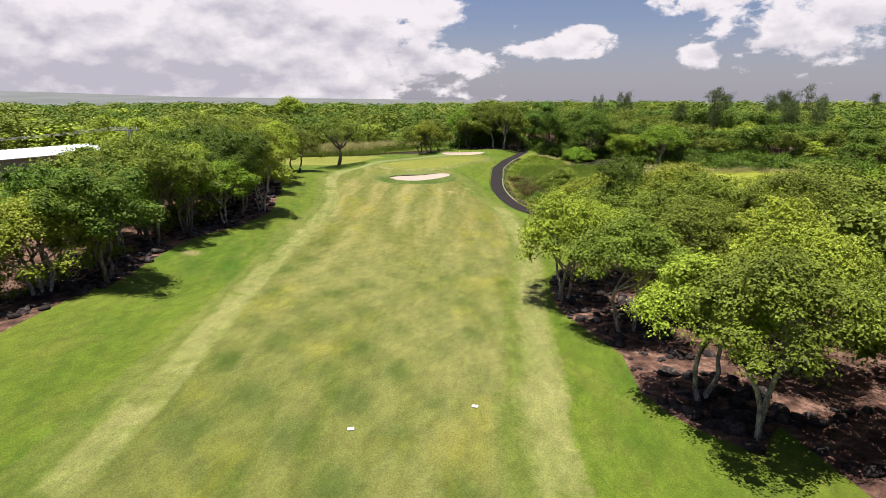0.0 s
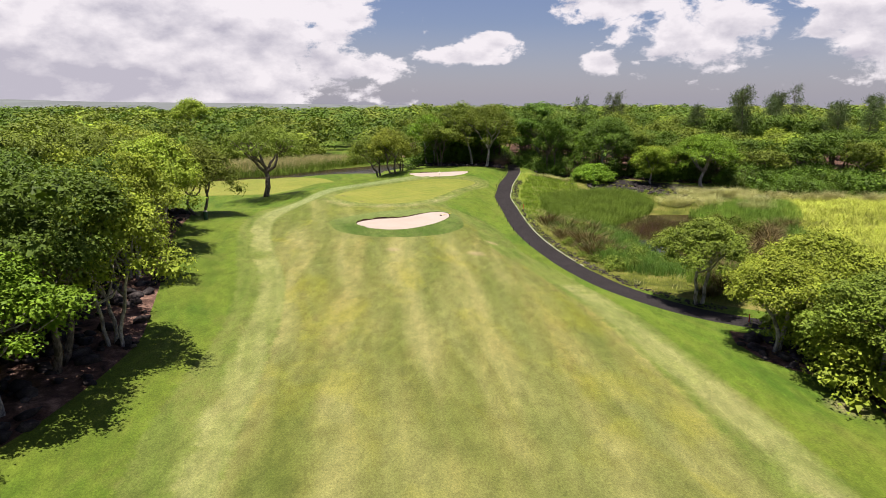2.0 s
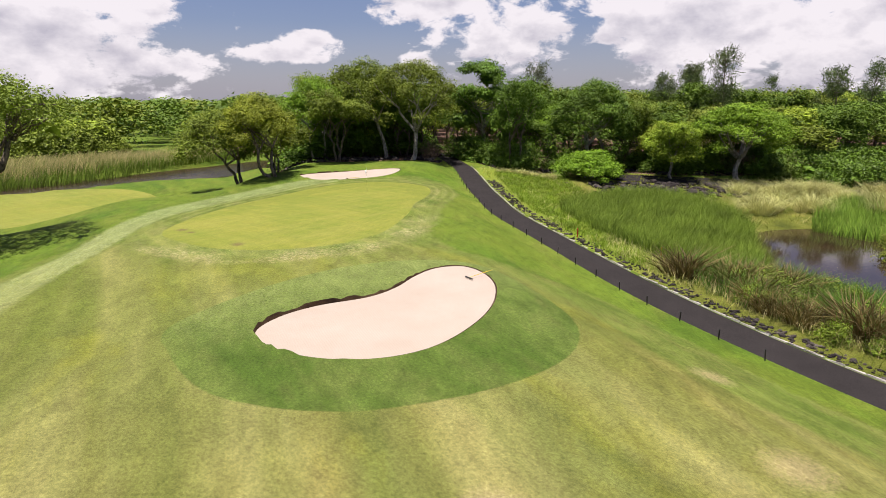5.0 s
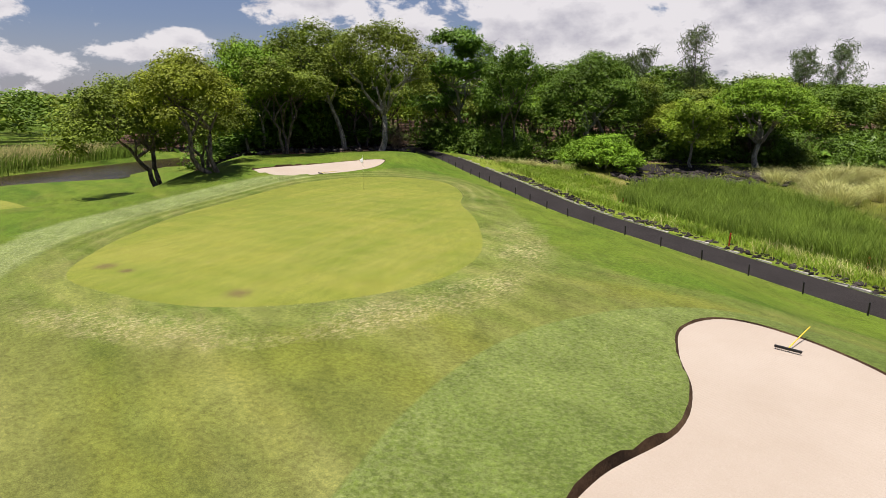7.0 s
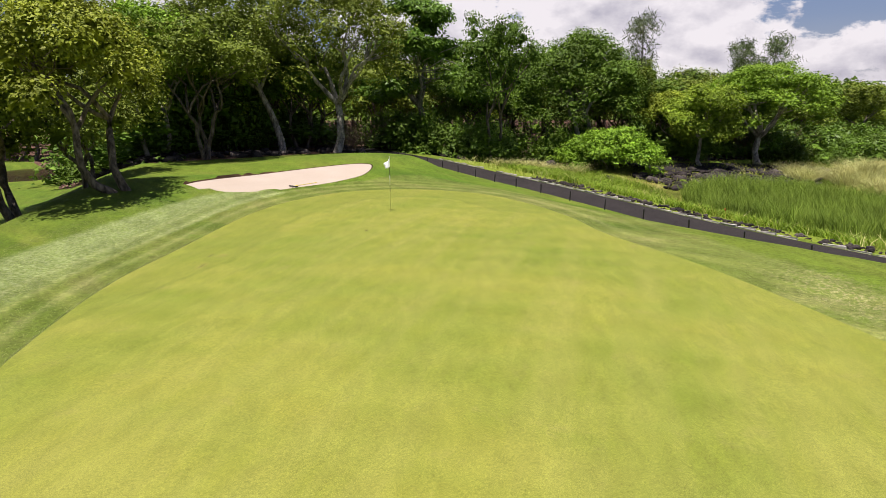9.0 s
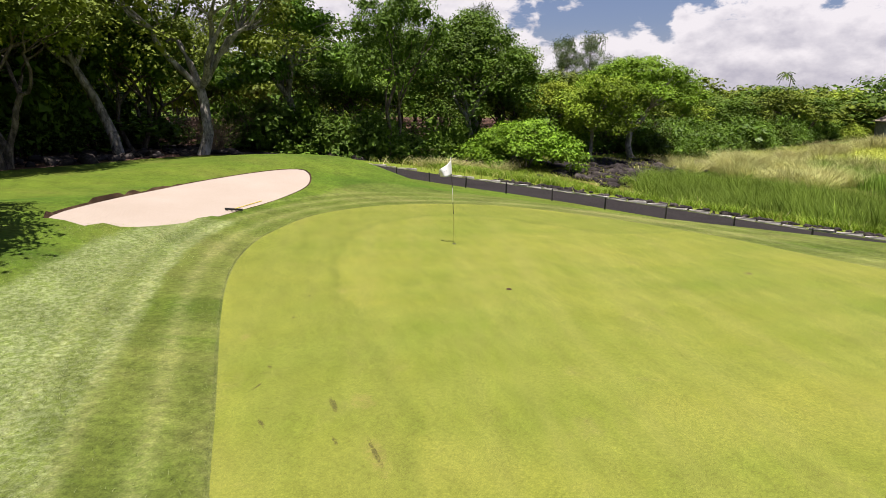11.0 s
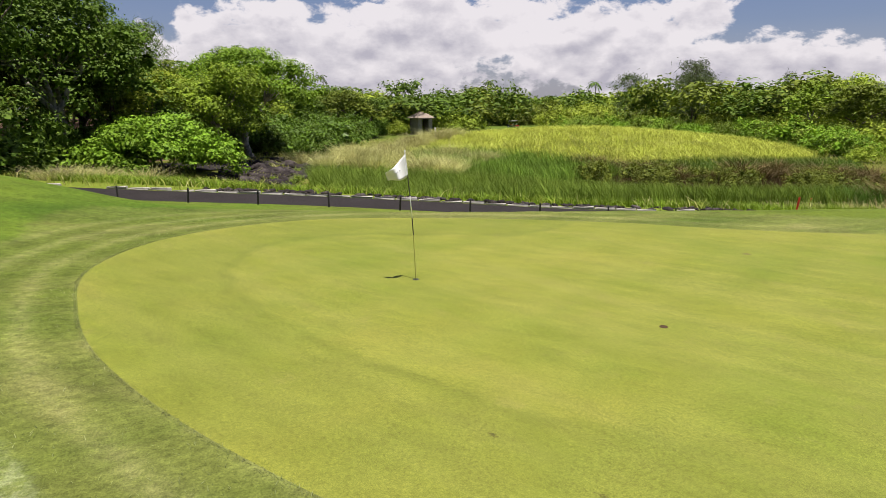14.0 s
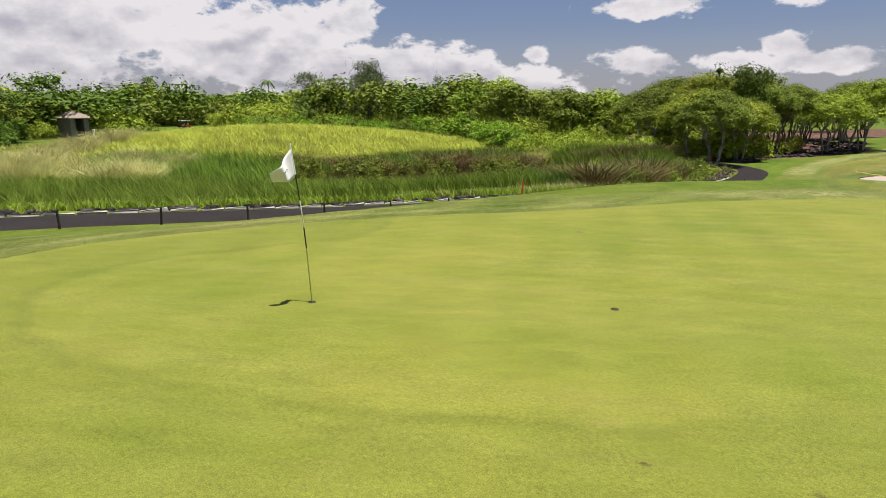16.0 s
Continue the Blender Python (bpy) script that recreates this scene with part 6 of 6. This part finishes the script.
rake(0.14, 7.26, spot(0.14, 7.26) + 0.03, radians(-83), 0.0)


def bin_post(x, y):
    root = tagged(new("litter_bin"), "dark green litter bin with a pale lid on the grass", "bin")
    bm = bmesh.new()
    rod(bm, (0, 0, -0.05), (0, 0, 0.92), 0.23, 0.25, 20)
    part("body", bm, M_BIN, root)
    bm = bmesh.new()
    rod(bm, (0, 0, 0.92), (0, 0, 1.0), 0.28, 0.20, 20)
    part("lid", bm, M_KERB, root, "pale round lid")
    root.location = (x, y, spot(x, y))


bin_post(-31.8, -33.2)


def marker(x, y, turn):
    root = tagged(new("distance_marker"), "small white marker plate on the fairway", "marker", "white fairway markers")
    bm = bmesh.new()
    block(bm, (0, 0, 0.06), (0.34, 0.22, 0.05), bevel=0.012)
    part("plate", bm, M_WHITE, root)
    bm = bmesh.new()
    rod(bm, (0, 0, -0.1), (0, 0, 0.04), 0.03)
    part("spike", bm, M_POST, root)
    root.matrix_basis = Matrix.LocRotScale((x, y, spot(x, y)), Euler((radians(8), 0, turn)), None)


marker(-8.75, -124.4, 0.2)
marker(-2.2, -121.3, -0.4)


# lane posts, red stakes and pale kerb
def lane_post():
    root = tagged(new("lane_post"), "short dark post beside the cart path", "post", "posts along the cart path")
    bm = bmesh.new()
    block(bm, (0, 0, 0.16), (0.05, 0.05, 0.62), bevel=0.006)
    part("shaft", bm, M_POST, root)
    bm = bmesh.new()
    rod(bm, (0, 0, 0.47), (0, 0, 0.50), 0.032, 0.02, 8)
    part("cap", bm, M_BLACK, root)
    return root


first = None
rng = np.random.default_rng(90)
post_line = sideways(LANE_MID, -1.38, False)
seg = np.r_[0, np.cumsum(np.hypot(*np.diff(post_line, axis=0).T))]
for d in np.arange(2.0, seg[-1], 2.35):
    x, y = np.interp(d, seg, post_line[:, 0]), np.interp(d, seg, post_line[:, 1])
    if not -40 < y < 19:
        continue
    m = Matrix.LocRotScale((x, y, spot(x, y)), Euler((rng.uniform(-0.06, 0.06), rng.uniform(-0.06, 0.06), rng.uniform(0, 3))), None)
    if first is None:
        first = lane_post()
        first.matrix_basis = m
    else:
        copy_thing(first, m)

for x, y in ((17.2, -7.2), (13.4, -24.6), (9.9, -19.8), (15.8, -64.9)):
    root = tagged(new("hazard_stake"), "small red hazard stake in the grass", "stake", "red hazard stakes")
    bm = bmesh.new()
    block(bm, (0, 0, 0.3), (0.07, 0.07, 0.75), bevel=0.01)
    part("shaft", bm, M_RED, root)
    root.matrix_basis = Matrix.LocRotScale((x, y, spot(x, y)), Euler((0.05, -0.08, 0.4)), None)


def kerb():
    line = sideways(LANE_MID, 1.30, False)
    seg = np.r_[0, np.cumsum(np.hypot(*np.diff(line, axis=0).T))]
    rng = np.random.default_rng(91)
    kinds = []
    for s in range(5):
        bm = bmesh.new()
        block(bm, (0, 0, 0.0), (0.80, 0.09 + 0.02 * (s % 3), 0.14), bevel=0.025)
        for v in bm.verts:
            v.co += Vector(rng.uniform(-0.02, 0.02, 3))
        me = bpy.data.meshes.new("kerb_stone")
        bm.to_mesh(me), bm.free()
        me.materials.append(M_KERB)
        kinds.append(me)
    for d in np.arange(1.0, seg[-1], 0.84):
        x, y = np.interp(d, seg, line[:, 0]), np.interp(d, seg, line[:, 1])
        if not -48 < y < 15 or rng.random() < 0.1:
            continue
        x2, y2 = np.interp(d + 0.3, seg, line[:, 0]), np.interp(d + 0.3, seg, line[:, 1])
        ob = new("kerb_stone", kinds[rng.integers(5)])
        ob.parent = SURFACES["cart_path"]
        ob.matrix_basis = Matrix.LocRotScale((x, y, spot(x, y) + rng.uniform(-0.03, 0.03)), Euler((rng.uniform(-0.08, 0.08), rng.uniform(-0.06, 0.06), math.atan2(y2 - y, x2 - x))), None)


kerb()


def strip(name, ctrl, half, lift, mat, label, category):
    """A narrow way laid on the ground."""
    mid = smooth_line(ctrl, 1.0, False)
    rows = [sideways(mid, d, False) for d in (half, half / 3, -half / 3, -half)]
    v = np.concatenate([np.c_[r, land(r[:, 0], r[:, 1]) + lift] for r in rows])
    n = len(mid)
    f = [(k * n + i, (k + 1) * n + i, (k + 1) * n + i + 1, k * n + i + 1) for k in range(3) for i in range(n - 1)]
    tagged(new(name, mesh_from(name, v, f, mat, True)), label, category, kind="structure")


strip("far_path", [(34, 6.5), (40, 3.2), (47, 0.4), (52, -3.4), (57.5, -9.5), (62.5, -14.2), (70, -18.5), (84, -25.5), (98, -33), (106, -38.5), (116, -43), (135, -48)], 1.9, 0.10, M_ASPHALT,
      "dark cart path winding up to the hut", "path")


# ---- hut, carts and shed ----
def hut(x, y, turn):
    root = tagged(new("shelter_hut"), "small stone shelter hut with a shingled hip roof", "hut")
    w, h = 3.3, 3.5
    for sx, sy, lx, ly in ((0, 1, w, 0.25), (-1, 0, 0.25, w), (1, 0, 0.25, w)):
        bm = bmesh.new()
        block(bm, (sx * (w / 2 - 0.125), sy * (w / 2 - 0.125), h / 2 - 0.1), (lx, ly if sx == 0 else ly - 0.5, h), bevel=0.02)
        part("wall", bm, M_STONEWALL, root)
    for sx in (-1, 1):
        bm = bmesh.new()
        block(bm, (sx * (w / 2 - 0.45), -w / 2 + 0.12, h / 2 - 0.1), (0.9, 0.25, h), bevel=0.02)
        part("front_pier", bm, M_STONEWALL, root)
    bm = bmesh.new()
    block(bm, (0, 0, -0.02), (w + 0.4, w + 0.4, 0.25), bevel=0.02)
    part("floor_slab", bm, M_KERB, root)
    bm = bmesh.new()
    r, a = w / 2 + 0.50, 0.5
    base = [bm.verts.new((sx * r, sy * r, h - 0.15)) for sx, sy in ((-1, -1), (1, -1), (1, 1), (-1, 1))]
    under = [bm.verts.new((sx * r, sy * r, h - 0.27)) for sx, sy in ((-1, -1), (1, -1), (1, 1), (-1, 1))]
    cap = [bm.verts.new((sx * a, sy * a, h + 0.9)) for sx, sy in ((-1, -1), (1, -1), (1, 1), (-1, 1))]
    for i in range(4):
        j = (i + 1) % 4
        bm.faces.new([base[i], base[j], cap[j], cap[i]]), bm.faces.new([under[i], under[j], base[j], base[i]])
    bm.faces.new(cap), bm.faces.new(under[::-1])
    roof = part("roof", bm, M_THATCH, root, "weathered grey-brown shingle roof")
    bm = bmesh.new()
    block(bm, (0, 0, h + 0.95), (1.1, 1.1, 0.16), bevel=0.03)
    part("ridge_cap", bm, M_THATCH, roof)
    root.matrix_basis = Matrix.LocRotScale((x, y, spot(x, y)), Euler((0, 0, turn)), None)
    post = tagged(new("signpost"), "white post beside the shelter hut", "post")
    bm = bmesh.new()
    block(bm, (0, 0, 0.7), (0.32, 0.28, 1.6), bevel=0.03)
    part("shaft", bm, M_METAL, post)
    bm = bmesh.new()
    block(bm, (-0.25, 0, 1.35), (0.5, 0.2, 0.3), bevel=0.03)
    part("head", bm, M_METAL, post)
    post.location = (x - 2.6, y - 2.1, spot(x - 2.6, y - 2.1))


hut(110.5, -33.4, radians(-75))


def golf_cart(x, y, turn, body):
    root = tagged(new("golf_cart"), "golf cart with a white roof parked on the far lawn", "golf cart", "golf carts")
    bm = bmesh.new()
    block(bm, (0, 0, 0.45), (2.3, 1.15, 0.32), bevel=0.08)
    block(bm, (0.95, 0, 0.72), (0.5, 1.1, 0.4), bevel=0.1)
    part("body", bm, body, root)
    bm = bmesh.new()
    block(bm, (-0.2, 0, 0.72), (0.55, 1.05, 0.2), bevel=0.05)
    block(bm, (-0.5, 0, 1.0), (0.15, 1.05, 0.5), bevel=0.05)
    part("seat", bm, M_CREAM, root)
    bm = bmesh.new()
    block(bm, (0, 0, 1.86), (1.9, 1.2, 0.09), bevel=0.04)
    part("roof", bm, M_METAL, root, "white roof")
    for sx in (-0.8, 0.8):
        for sy in (-0.52, 0.52):
            bm = bmesh.new()
            rod(bm, (sx, sy, 0.5), (sx * 0.9, sy, 1.83), 0.022)
            part("roof_post", bm, M_BLACK, root)
            bm = bmesh.new()
            rod(bm, (sx, sy - 0.09, 0.23), (sx, sy + 0.09, 0.23), 0.23, sides=18)
            wheel = part("wheel", bm, M_BLACK, root)
            bm = bmesh.new()
            rod(bm, (sx, sy - 0.10, 0.23), (sx, sy + 0.10, 0.23), 0.11, sides=12)
            part("rim", bm, M_METAL, wheel)
    root.matrix_basis = Matrix.LocRotScale((x, y, spot(x, y)), Euler((0, 0, turn)), None)


golf_cart(153.2, -73.2, radians(60), M_BLACK)
golf_cart(155.0, -75.2, radians(50), M_RED)


def shed(x, y, turn):
    root = tagged(new("shed"), "long low building with a white sheet metal roof", "building")
    bm = bmesh.new()
    block(bm, (0, 0, 1.8), (30, 13, 4.6))
    part("wall", bm, M_STONEWALL, root)
    for side in (-1, 1):
        bm = bmesh.new()
        block(bm, (0, side * 3.45, 4.55), (31, 7.1, 0.12), Euler((side * -0.14, 0, 0)).to_matrix().to_4x4())
        for i in range(30):
            block(bm, (-15 + i, side * 3.45, 4.64), (0.06, 7.1, 0.06), Euler((side * -0.14, 0, 0)).to_matrix().to_4x4())
        part("roof", bm, M_METAL, root, "white ribbed sheet roof")
    root.matrix_basis = Matrix.LocRotScale((x, y, spot(x, y) + 0.3), Euler((0, 0, turn)), None)


shed(-80, -40, radians(70))


# ---- casuarinas and palms ----
def casuarina(x, y, seed, h, wide=1.0):
    rng = np.random.default_rng(seed)
    n = 40
    t = np.sort(rng.uniform(0.25, 1.0, n))
    a = np.arange(n) * 2.4
    out = (1.12 - t) ** 0.5 * h * 0.25 * wide * rng.uniform(0.2, 1.3, n)
    tips = np.c_[out * np.cos(a), out * np.sin(a), t * h + out * 0.35]
    paths = [bend(rng, (0, 0, -0.3), (rng.normal() * 0.4, rng.normal() * 0.4, h), 0.022 * h, 0.02, 8, 0.03)]
    paths += [bend(rng, (0, 0, tt * h * 0.96), p, 0.05, 0.015, 4, 0.1) for tt, p in zip(t, tips)]
    tv, tf = tubes(rng, paths, 5)
    k = np.repeat(np.arange(n), 64)
    m = len(k)
    at = tips[k] * np.array([1, 1, 1]) + rng.normal(size=(m, 3)) * np.array([0.45 * wide, 0.45 * wide, 0.5]) * (h / 14)
    at[:, :2] *= rng.uniform(0.7, 1.05, (m, 1))
    face = unit(rng.normal(size=(m, 3)) * np.array([1, 1, 0.3]))
    v, f = leaves(rng, at, face, rng.uniform(0.8, 1.6, m), 0.06)
    plant("casuarina", [("trunk", mesh_from("trunk", tv, tf, M_BARK_DARK, True)), ("crown", mesh_from("crown", v, f, M_NEEDLE))],
          "tall wispy grey-green casuarina above the woods", "tree", "casuarinas", Matrix.Translation((x, y, spot(x, y))))


for i, (x, y, h) in enumerate(((73, 26, 17.5), (66, 33, 13.5), (90, 17, 14), (96, 14, 15.5), (142, 99, 21), (137, 104, 16.5), (158, 84, 16.5),
                               (90, -82, 13.5), (95, -87, 12.5), (113, -84, 12), (150, -170, 16), (58, 62, 16.5), (50, 66, 15.5), (84, 44, 16),
                               (112, 70, 16.5), (124, 84, 17))):
    casuarina(x, y, 300 + i, h, 1.7 if 80 < x < 114 and y < -80 else 1.0)


def palm(x, y, seed, h):
    rng = np.random.default_rng(seed)
    tv, tf = tubes(rng, [bend(rng, (0, 0, -0.3), (rng.normal() * 0.6, rng.normal() * 0.6, h), 0.2, 0.12, 9, 0.05)], 7)
    vs, fs, k = [], [], 0
    for a in np.arange(24) * 2.4:
        up = rng.uniform(-0.4, 1.2)
        s = np.linspace(0, 1, 9)
        r = 2.3 * s
        z = h + up * 2.2 * s - 2.3 * s**2
        d, q = np.array([math.cos(a), math.sin(a)]), np.array([-math.sin(a), math.cos(a)])
        wide = 0.30 * np.sin(np.clip(s * 3.0 + 0.15, 0, 3.1))
        for side in (-1, 1):
            for i in range(8):
                p0, p1 = np.r_[d * r[i], z[i]], np.r_[d * r[i + 1], z[i + 1]]
                o = np.r_[q * side * wide[i], -0.25 * wide[i]] + np.r_[d * 0.25, 0]
                vs += [p0, p0 * 0.25 + p1 * 0.75, p0 * 0.4 + p1 * 0.6 + o, p0 + o * 0.95]
                fs.append((k, k + 1, k + 2, k + 3))
                k += 4
    plant("palm", [("trunk", mesh_from("trunk", tv, tf, M_BARK, True)), ("crown", mesh_from("crown", np.array(vs), np.array(fs), M_LEAF_D))],
          "slender coconut palm above the far woods", "tree", "coconut palms", Matrix.Translation((x, y, spot(x, y))))


for i, (x, y, h) in enumerate(((186, -24, 14.5), (176, -76, 13.5), (160, -104, 13), (134, -166, 14.5), (118, -160, 13.5), (205, -60, 14.5))):
    palm(x, y, 400 + i, h)


def wire_pole(x, y, top):
    """Two leaning poles with a cross-arm, insulators and three wires."""
    z = spot(x, y)
    root = tagged(new("utility_pole"), "grey A-shaped power pole with a cross-arm above the trees", "utility pole")
    for side in (-1, 1):
        bm = bmesh.new()
        rod(bm, (side * 1.25, 0, -0.5), (side * 0.12, 0, top), 0.16, 0.11, 12)
        part("pole", bm, M_GREYPOLE, root)
    bm = bmesh.new()
    block(bm, (-0.5, 0, top - 0.15), (3.4, 0.16, 0.2), bevel=0.02)
    part("cross_arm", bm, M_GREYPOLE, root)
    bm = bmesh.new()
    rod(bm, (-0.72, 0, top * 0.5), (0.72, 0, top * 0.5), 0.05)
    part("brace", bm, M_GREYPOLE, root)
    for dx in (-2.0, -0.5, 1.0):
        bm = bmesh.new()
        rod(bm, (dx, 0, top - 0.05), (dx, 0, top + 0.35), 0.10, 0.07, 10)
        insulator = part("insulator", bm, M_METAL, root, "white insulator")
        pts = [Vector((dx - 40 * t, -30 * t, top + 0.3 - 4.0 * 1.2 * t * (1 - t) - 0.8 * t)) for t in np.linspace(0, 1, 15)]
        bm = bmesh.new()
        for a, b in zip(pts, pts[1:]):
            rod(bm, a, b, 0.022, sides=6)
        part("wire", bm, M_GREYPOLE, insulator)
    root.location = (x, y, z)


M_GREYPOLE = plain_material("weathered_grey_pole", (0.34, 0.33, 0.31), 0.8)
wire_pole(-48.2, -64.8, 11.3)


def dead_tree(x, y, seed, h):
    rng = np.random.default_rng(seed)
    at, size = crown_lobes(rng, h, h * 0.34, h * 0.5, 26, 0.8, "ball")
    paths = [bend(rng, (0, 0, -0.3), (0.3, 0.2, h * 0.5), 0.16, 0.1, 6, 0.06)]
    fine = []
    for p in at:
        paths.append(bend(rng, (0.3, 0.2, h * rng.uniform(0.38, 0.5)), p, 0.07, 0.025, 5, 0.15))
        fine += [bend(rng, p * 0.8 + np.array([0, 0, h * 0.1]), p + rng.normal(size=3) * 0.9, 0.022, 0.008, 4, 0.2) for _ in range(5)]
    tv, tf = tubes(rng, paths, 6)
    wv, wf = tubes(rng, fine, 4)
    plant("dead_tree", [("trunk", mesh_from("trunk", tv, tf, M_BARK, True)), ("twigs", mesh_from("twigs", wv, wf, M_BARK, True))],
          "bare grey leafless tree standing in the wood", "tree", "", Matrix.Translation((x, y, spot(x, y))))


def dry_shrub(x, y, seed, h):
    """A brown leafless bush of many fine stems."""
    rng = np.random.default_rng(seed)
    paths = []
    for _ in range(26):
        a, r = rng.uniform(0, 6.28), h * rng.uniform(0.15, 0.75)
        tip = np.array([r * math.cos(a), r * math.sin(a), h * rng.uniform(0.45, 1.0)])
        paths.append(bend(rng, (0.1 * math.cos(a), 0.1 * math.sin(a), -0.1), tip, 0.022, 0.010, 5, 0.25))
        for _ in range(4):
            paths.append(bend(rng, tip * rng.uniform(0.5, 0.9), tip + rng.normal(size=3) * 0.28 * h, 0.012, 0.005, 4, 0.25))
    tv, tf = tubes(rng, paths, 3)
    at, size = crown_lobes(rng, h, h * 0.6, h * 0.7, 10, 0.3 * h, "ball")
    v, f = lobe_leaves(rng, at, size, 26, 0.11, 0.5, sides=3)
    plant("dry_shrub", [("branchwork", mesh_from("branchwork", tv, tf, M_TWIG, True)), ("foliage", mesh_from("foliage", v, f, M_DRYLEAF))],
          "brown half-dead shrub at the foot of the wood", "shrub", "dry shrubs along the wood", Matrix.Translation((x, y, spot(x, y))))


M_TWIG = bark_material("brown_twig", (0.10, 0.065, 0.045), (0.30, 0.21, 0.15))
M_DRYLEAF = leaf_material("withered_leaf", (0.24, 0.17, 0.075), (0.15, 0.105, 0.045), (0.085, 0.07, 0.025))
for i, (x, y, h) in enumerate(((18.6, 27.4, 2.6), (21.4, 24.8, 3.0), (23.4, 22.6, 2.6), (24.8, 18.6, 2.8), (26.6, 16.4, 2.4), (25.2, 20.6, 3.2), (28.6, 15.2, 2.2), (55.5, 3.2, 3.0), (58.5, 1.0, 3.2),
                               (61.0, 0.4, 2.8), (53.4, 5.0, 3.2), (15.2, 21.8, 1.8), (17.2, 23.8, 2.2))):
    dry_shrub(x, y, 640 + i, h)
dead_tree(-67.8, -14.7, 610, 12.5)
dead_tree(-52, -24, 611, 10.5)


# ---- grass blades where the eye passes low ----
def turf_blades(name, outline, hole, n, height, width, mat, label, seed):
    rng = np.random.default_rng(seed)
    o = np.array(outline, float)
    lo, hi = o.min(0), o.max(0)
    p = rng.uniform(lo, hi, (n * 3, 2))
    p = p[inside(p[:, 0], p[:, 1], o)]
    p = p[~inside(p[:, 0], p[:, 1], hole)]
    for loop in (BUNKER_2, GREEN):
        p = p[~inside(p[:, 0], p[:, 1], loop)]
    thin = np.array([noise.noise((x * 0.9, y * 0.9, seed)) for x, y in p])
    p = p[thin > rng.uniform(-0.6, 0.5, len(p))][:n]
    feet = np.c_[p, land(p[:, 0], p[:, 1]) - 0.01]
    v, f = blades(rng, feet, height, width, 0.75, (0.1, 0.1))
    tagged(new(name, mesh_from(name, v, f, mat)), label, "grass", kind="stuff")


M_BLADE = leaf_material("turf_blade", (0.40, 0.43, 0.20), (0.29, 0.33, 0.13), (0.20, 0.25, 0.075), 0.5)
turf_blades("rough_blades", [(-15, -4), (-9.5, 1.2), (-4.6, 5.4), (-1, 6.6), (-4.6, 8.0), (-8, 7.4), (-12, 4), (-16, -1)], COLLAR, 40000, 0.030, 0.0050, M_BLADE, "longer pale rough grass beside the green", 501)
turf_blades("collar_blades", COLLAR, GREEN, 44000, 0.034, 0.0042, M_BLADE, "short worn grass blades of the collar", 502)


def rim_blades():
    """The fringe stands a finger's width over the edge of the green."""
    rng = np.random.default_rng(503)
    line = sideways(GREEN, -0.03)
    a, b = line, np.roll(line, -1, 0)
    k = rng.integers(0, len(line), 14000)
    p = a[k] + (b[k] - a[k]) * rng.random((len(k), 1)) + rng.normal(size=(len(k), 2)) * 0.018
    p = p[p[:, 1] + rng.normal(size=len(p)) * 1.5 > -9.0]   # the old dry end has no fringe
    feet = np.c_[p, land(p[:, 0], p[:, 1]) - 0.01]
    v, f = blades(rng, feet, 0.026, 0.004, 0.5, (0, 0))
    tagged(new("fringe_blades", mesh_from("fringe_blades", v, f, M_BLADE)), "dark fringe of longer grass at the green's edge", "grass", kind="stuff")


rim_blades()
bm = bmesh.new()
rod(bm, (0, 0, -0.05), (0, 0, 0.005), 0.056, sides=20)
plug = part("hole_plug", bm, M_LIP, None)
tagged(plug, "dark plugged old hole in the green", "turf plug")
plug.location = (-3.34, -2.5, spot(-3.34, -2.5))
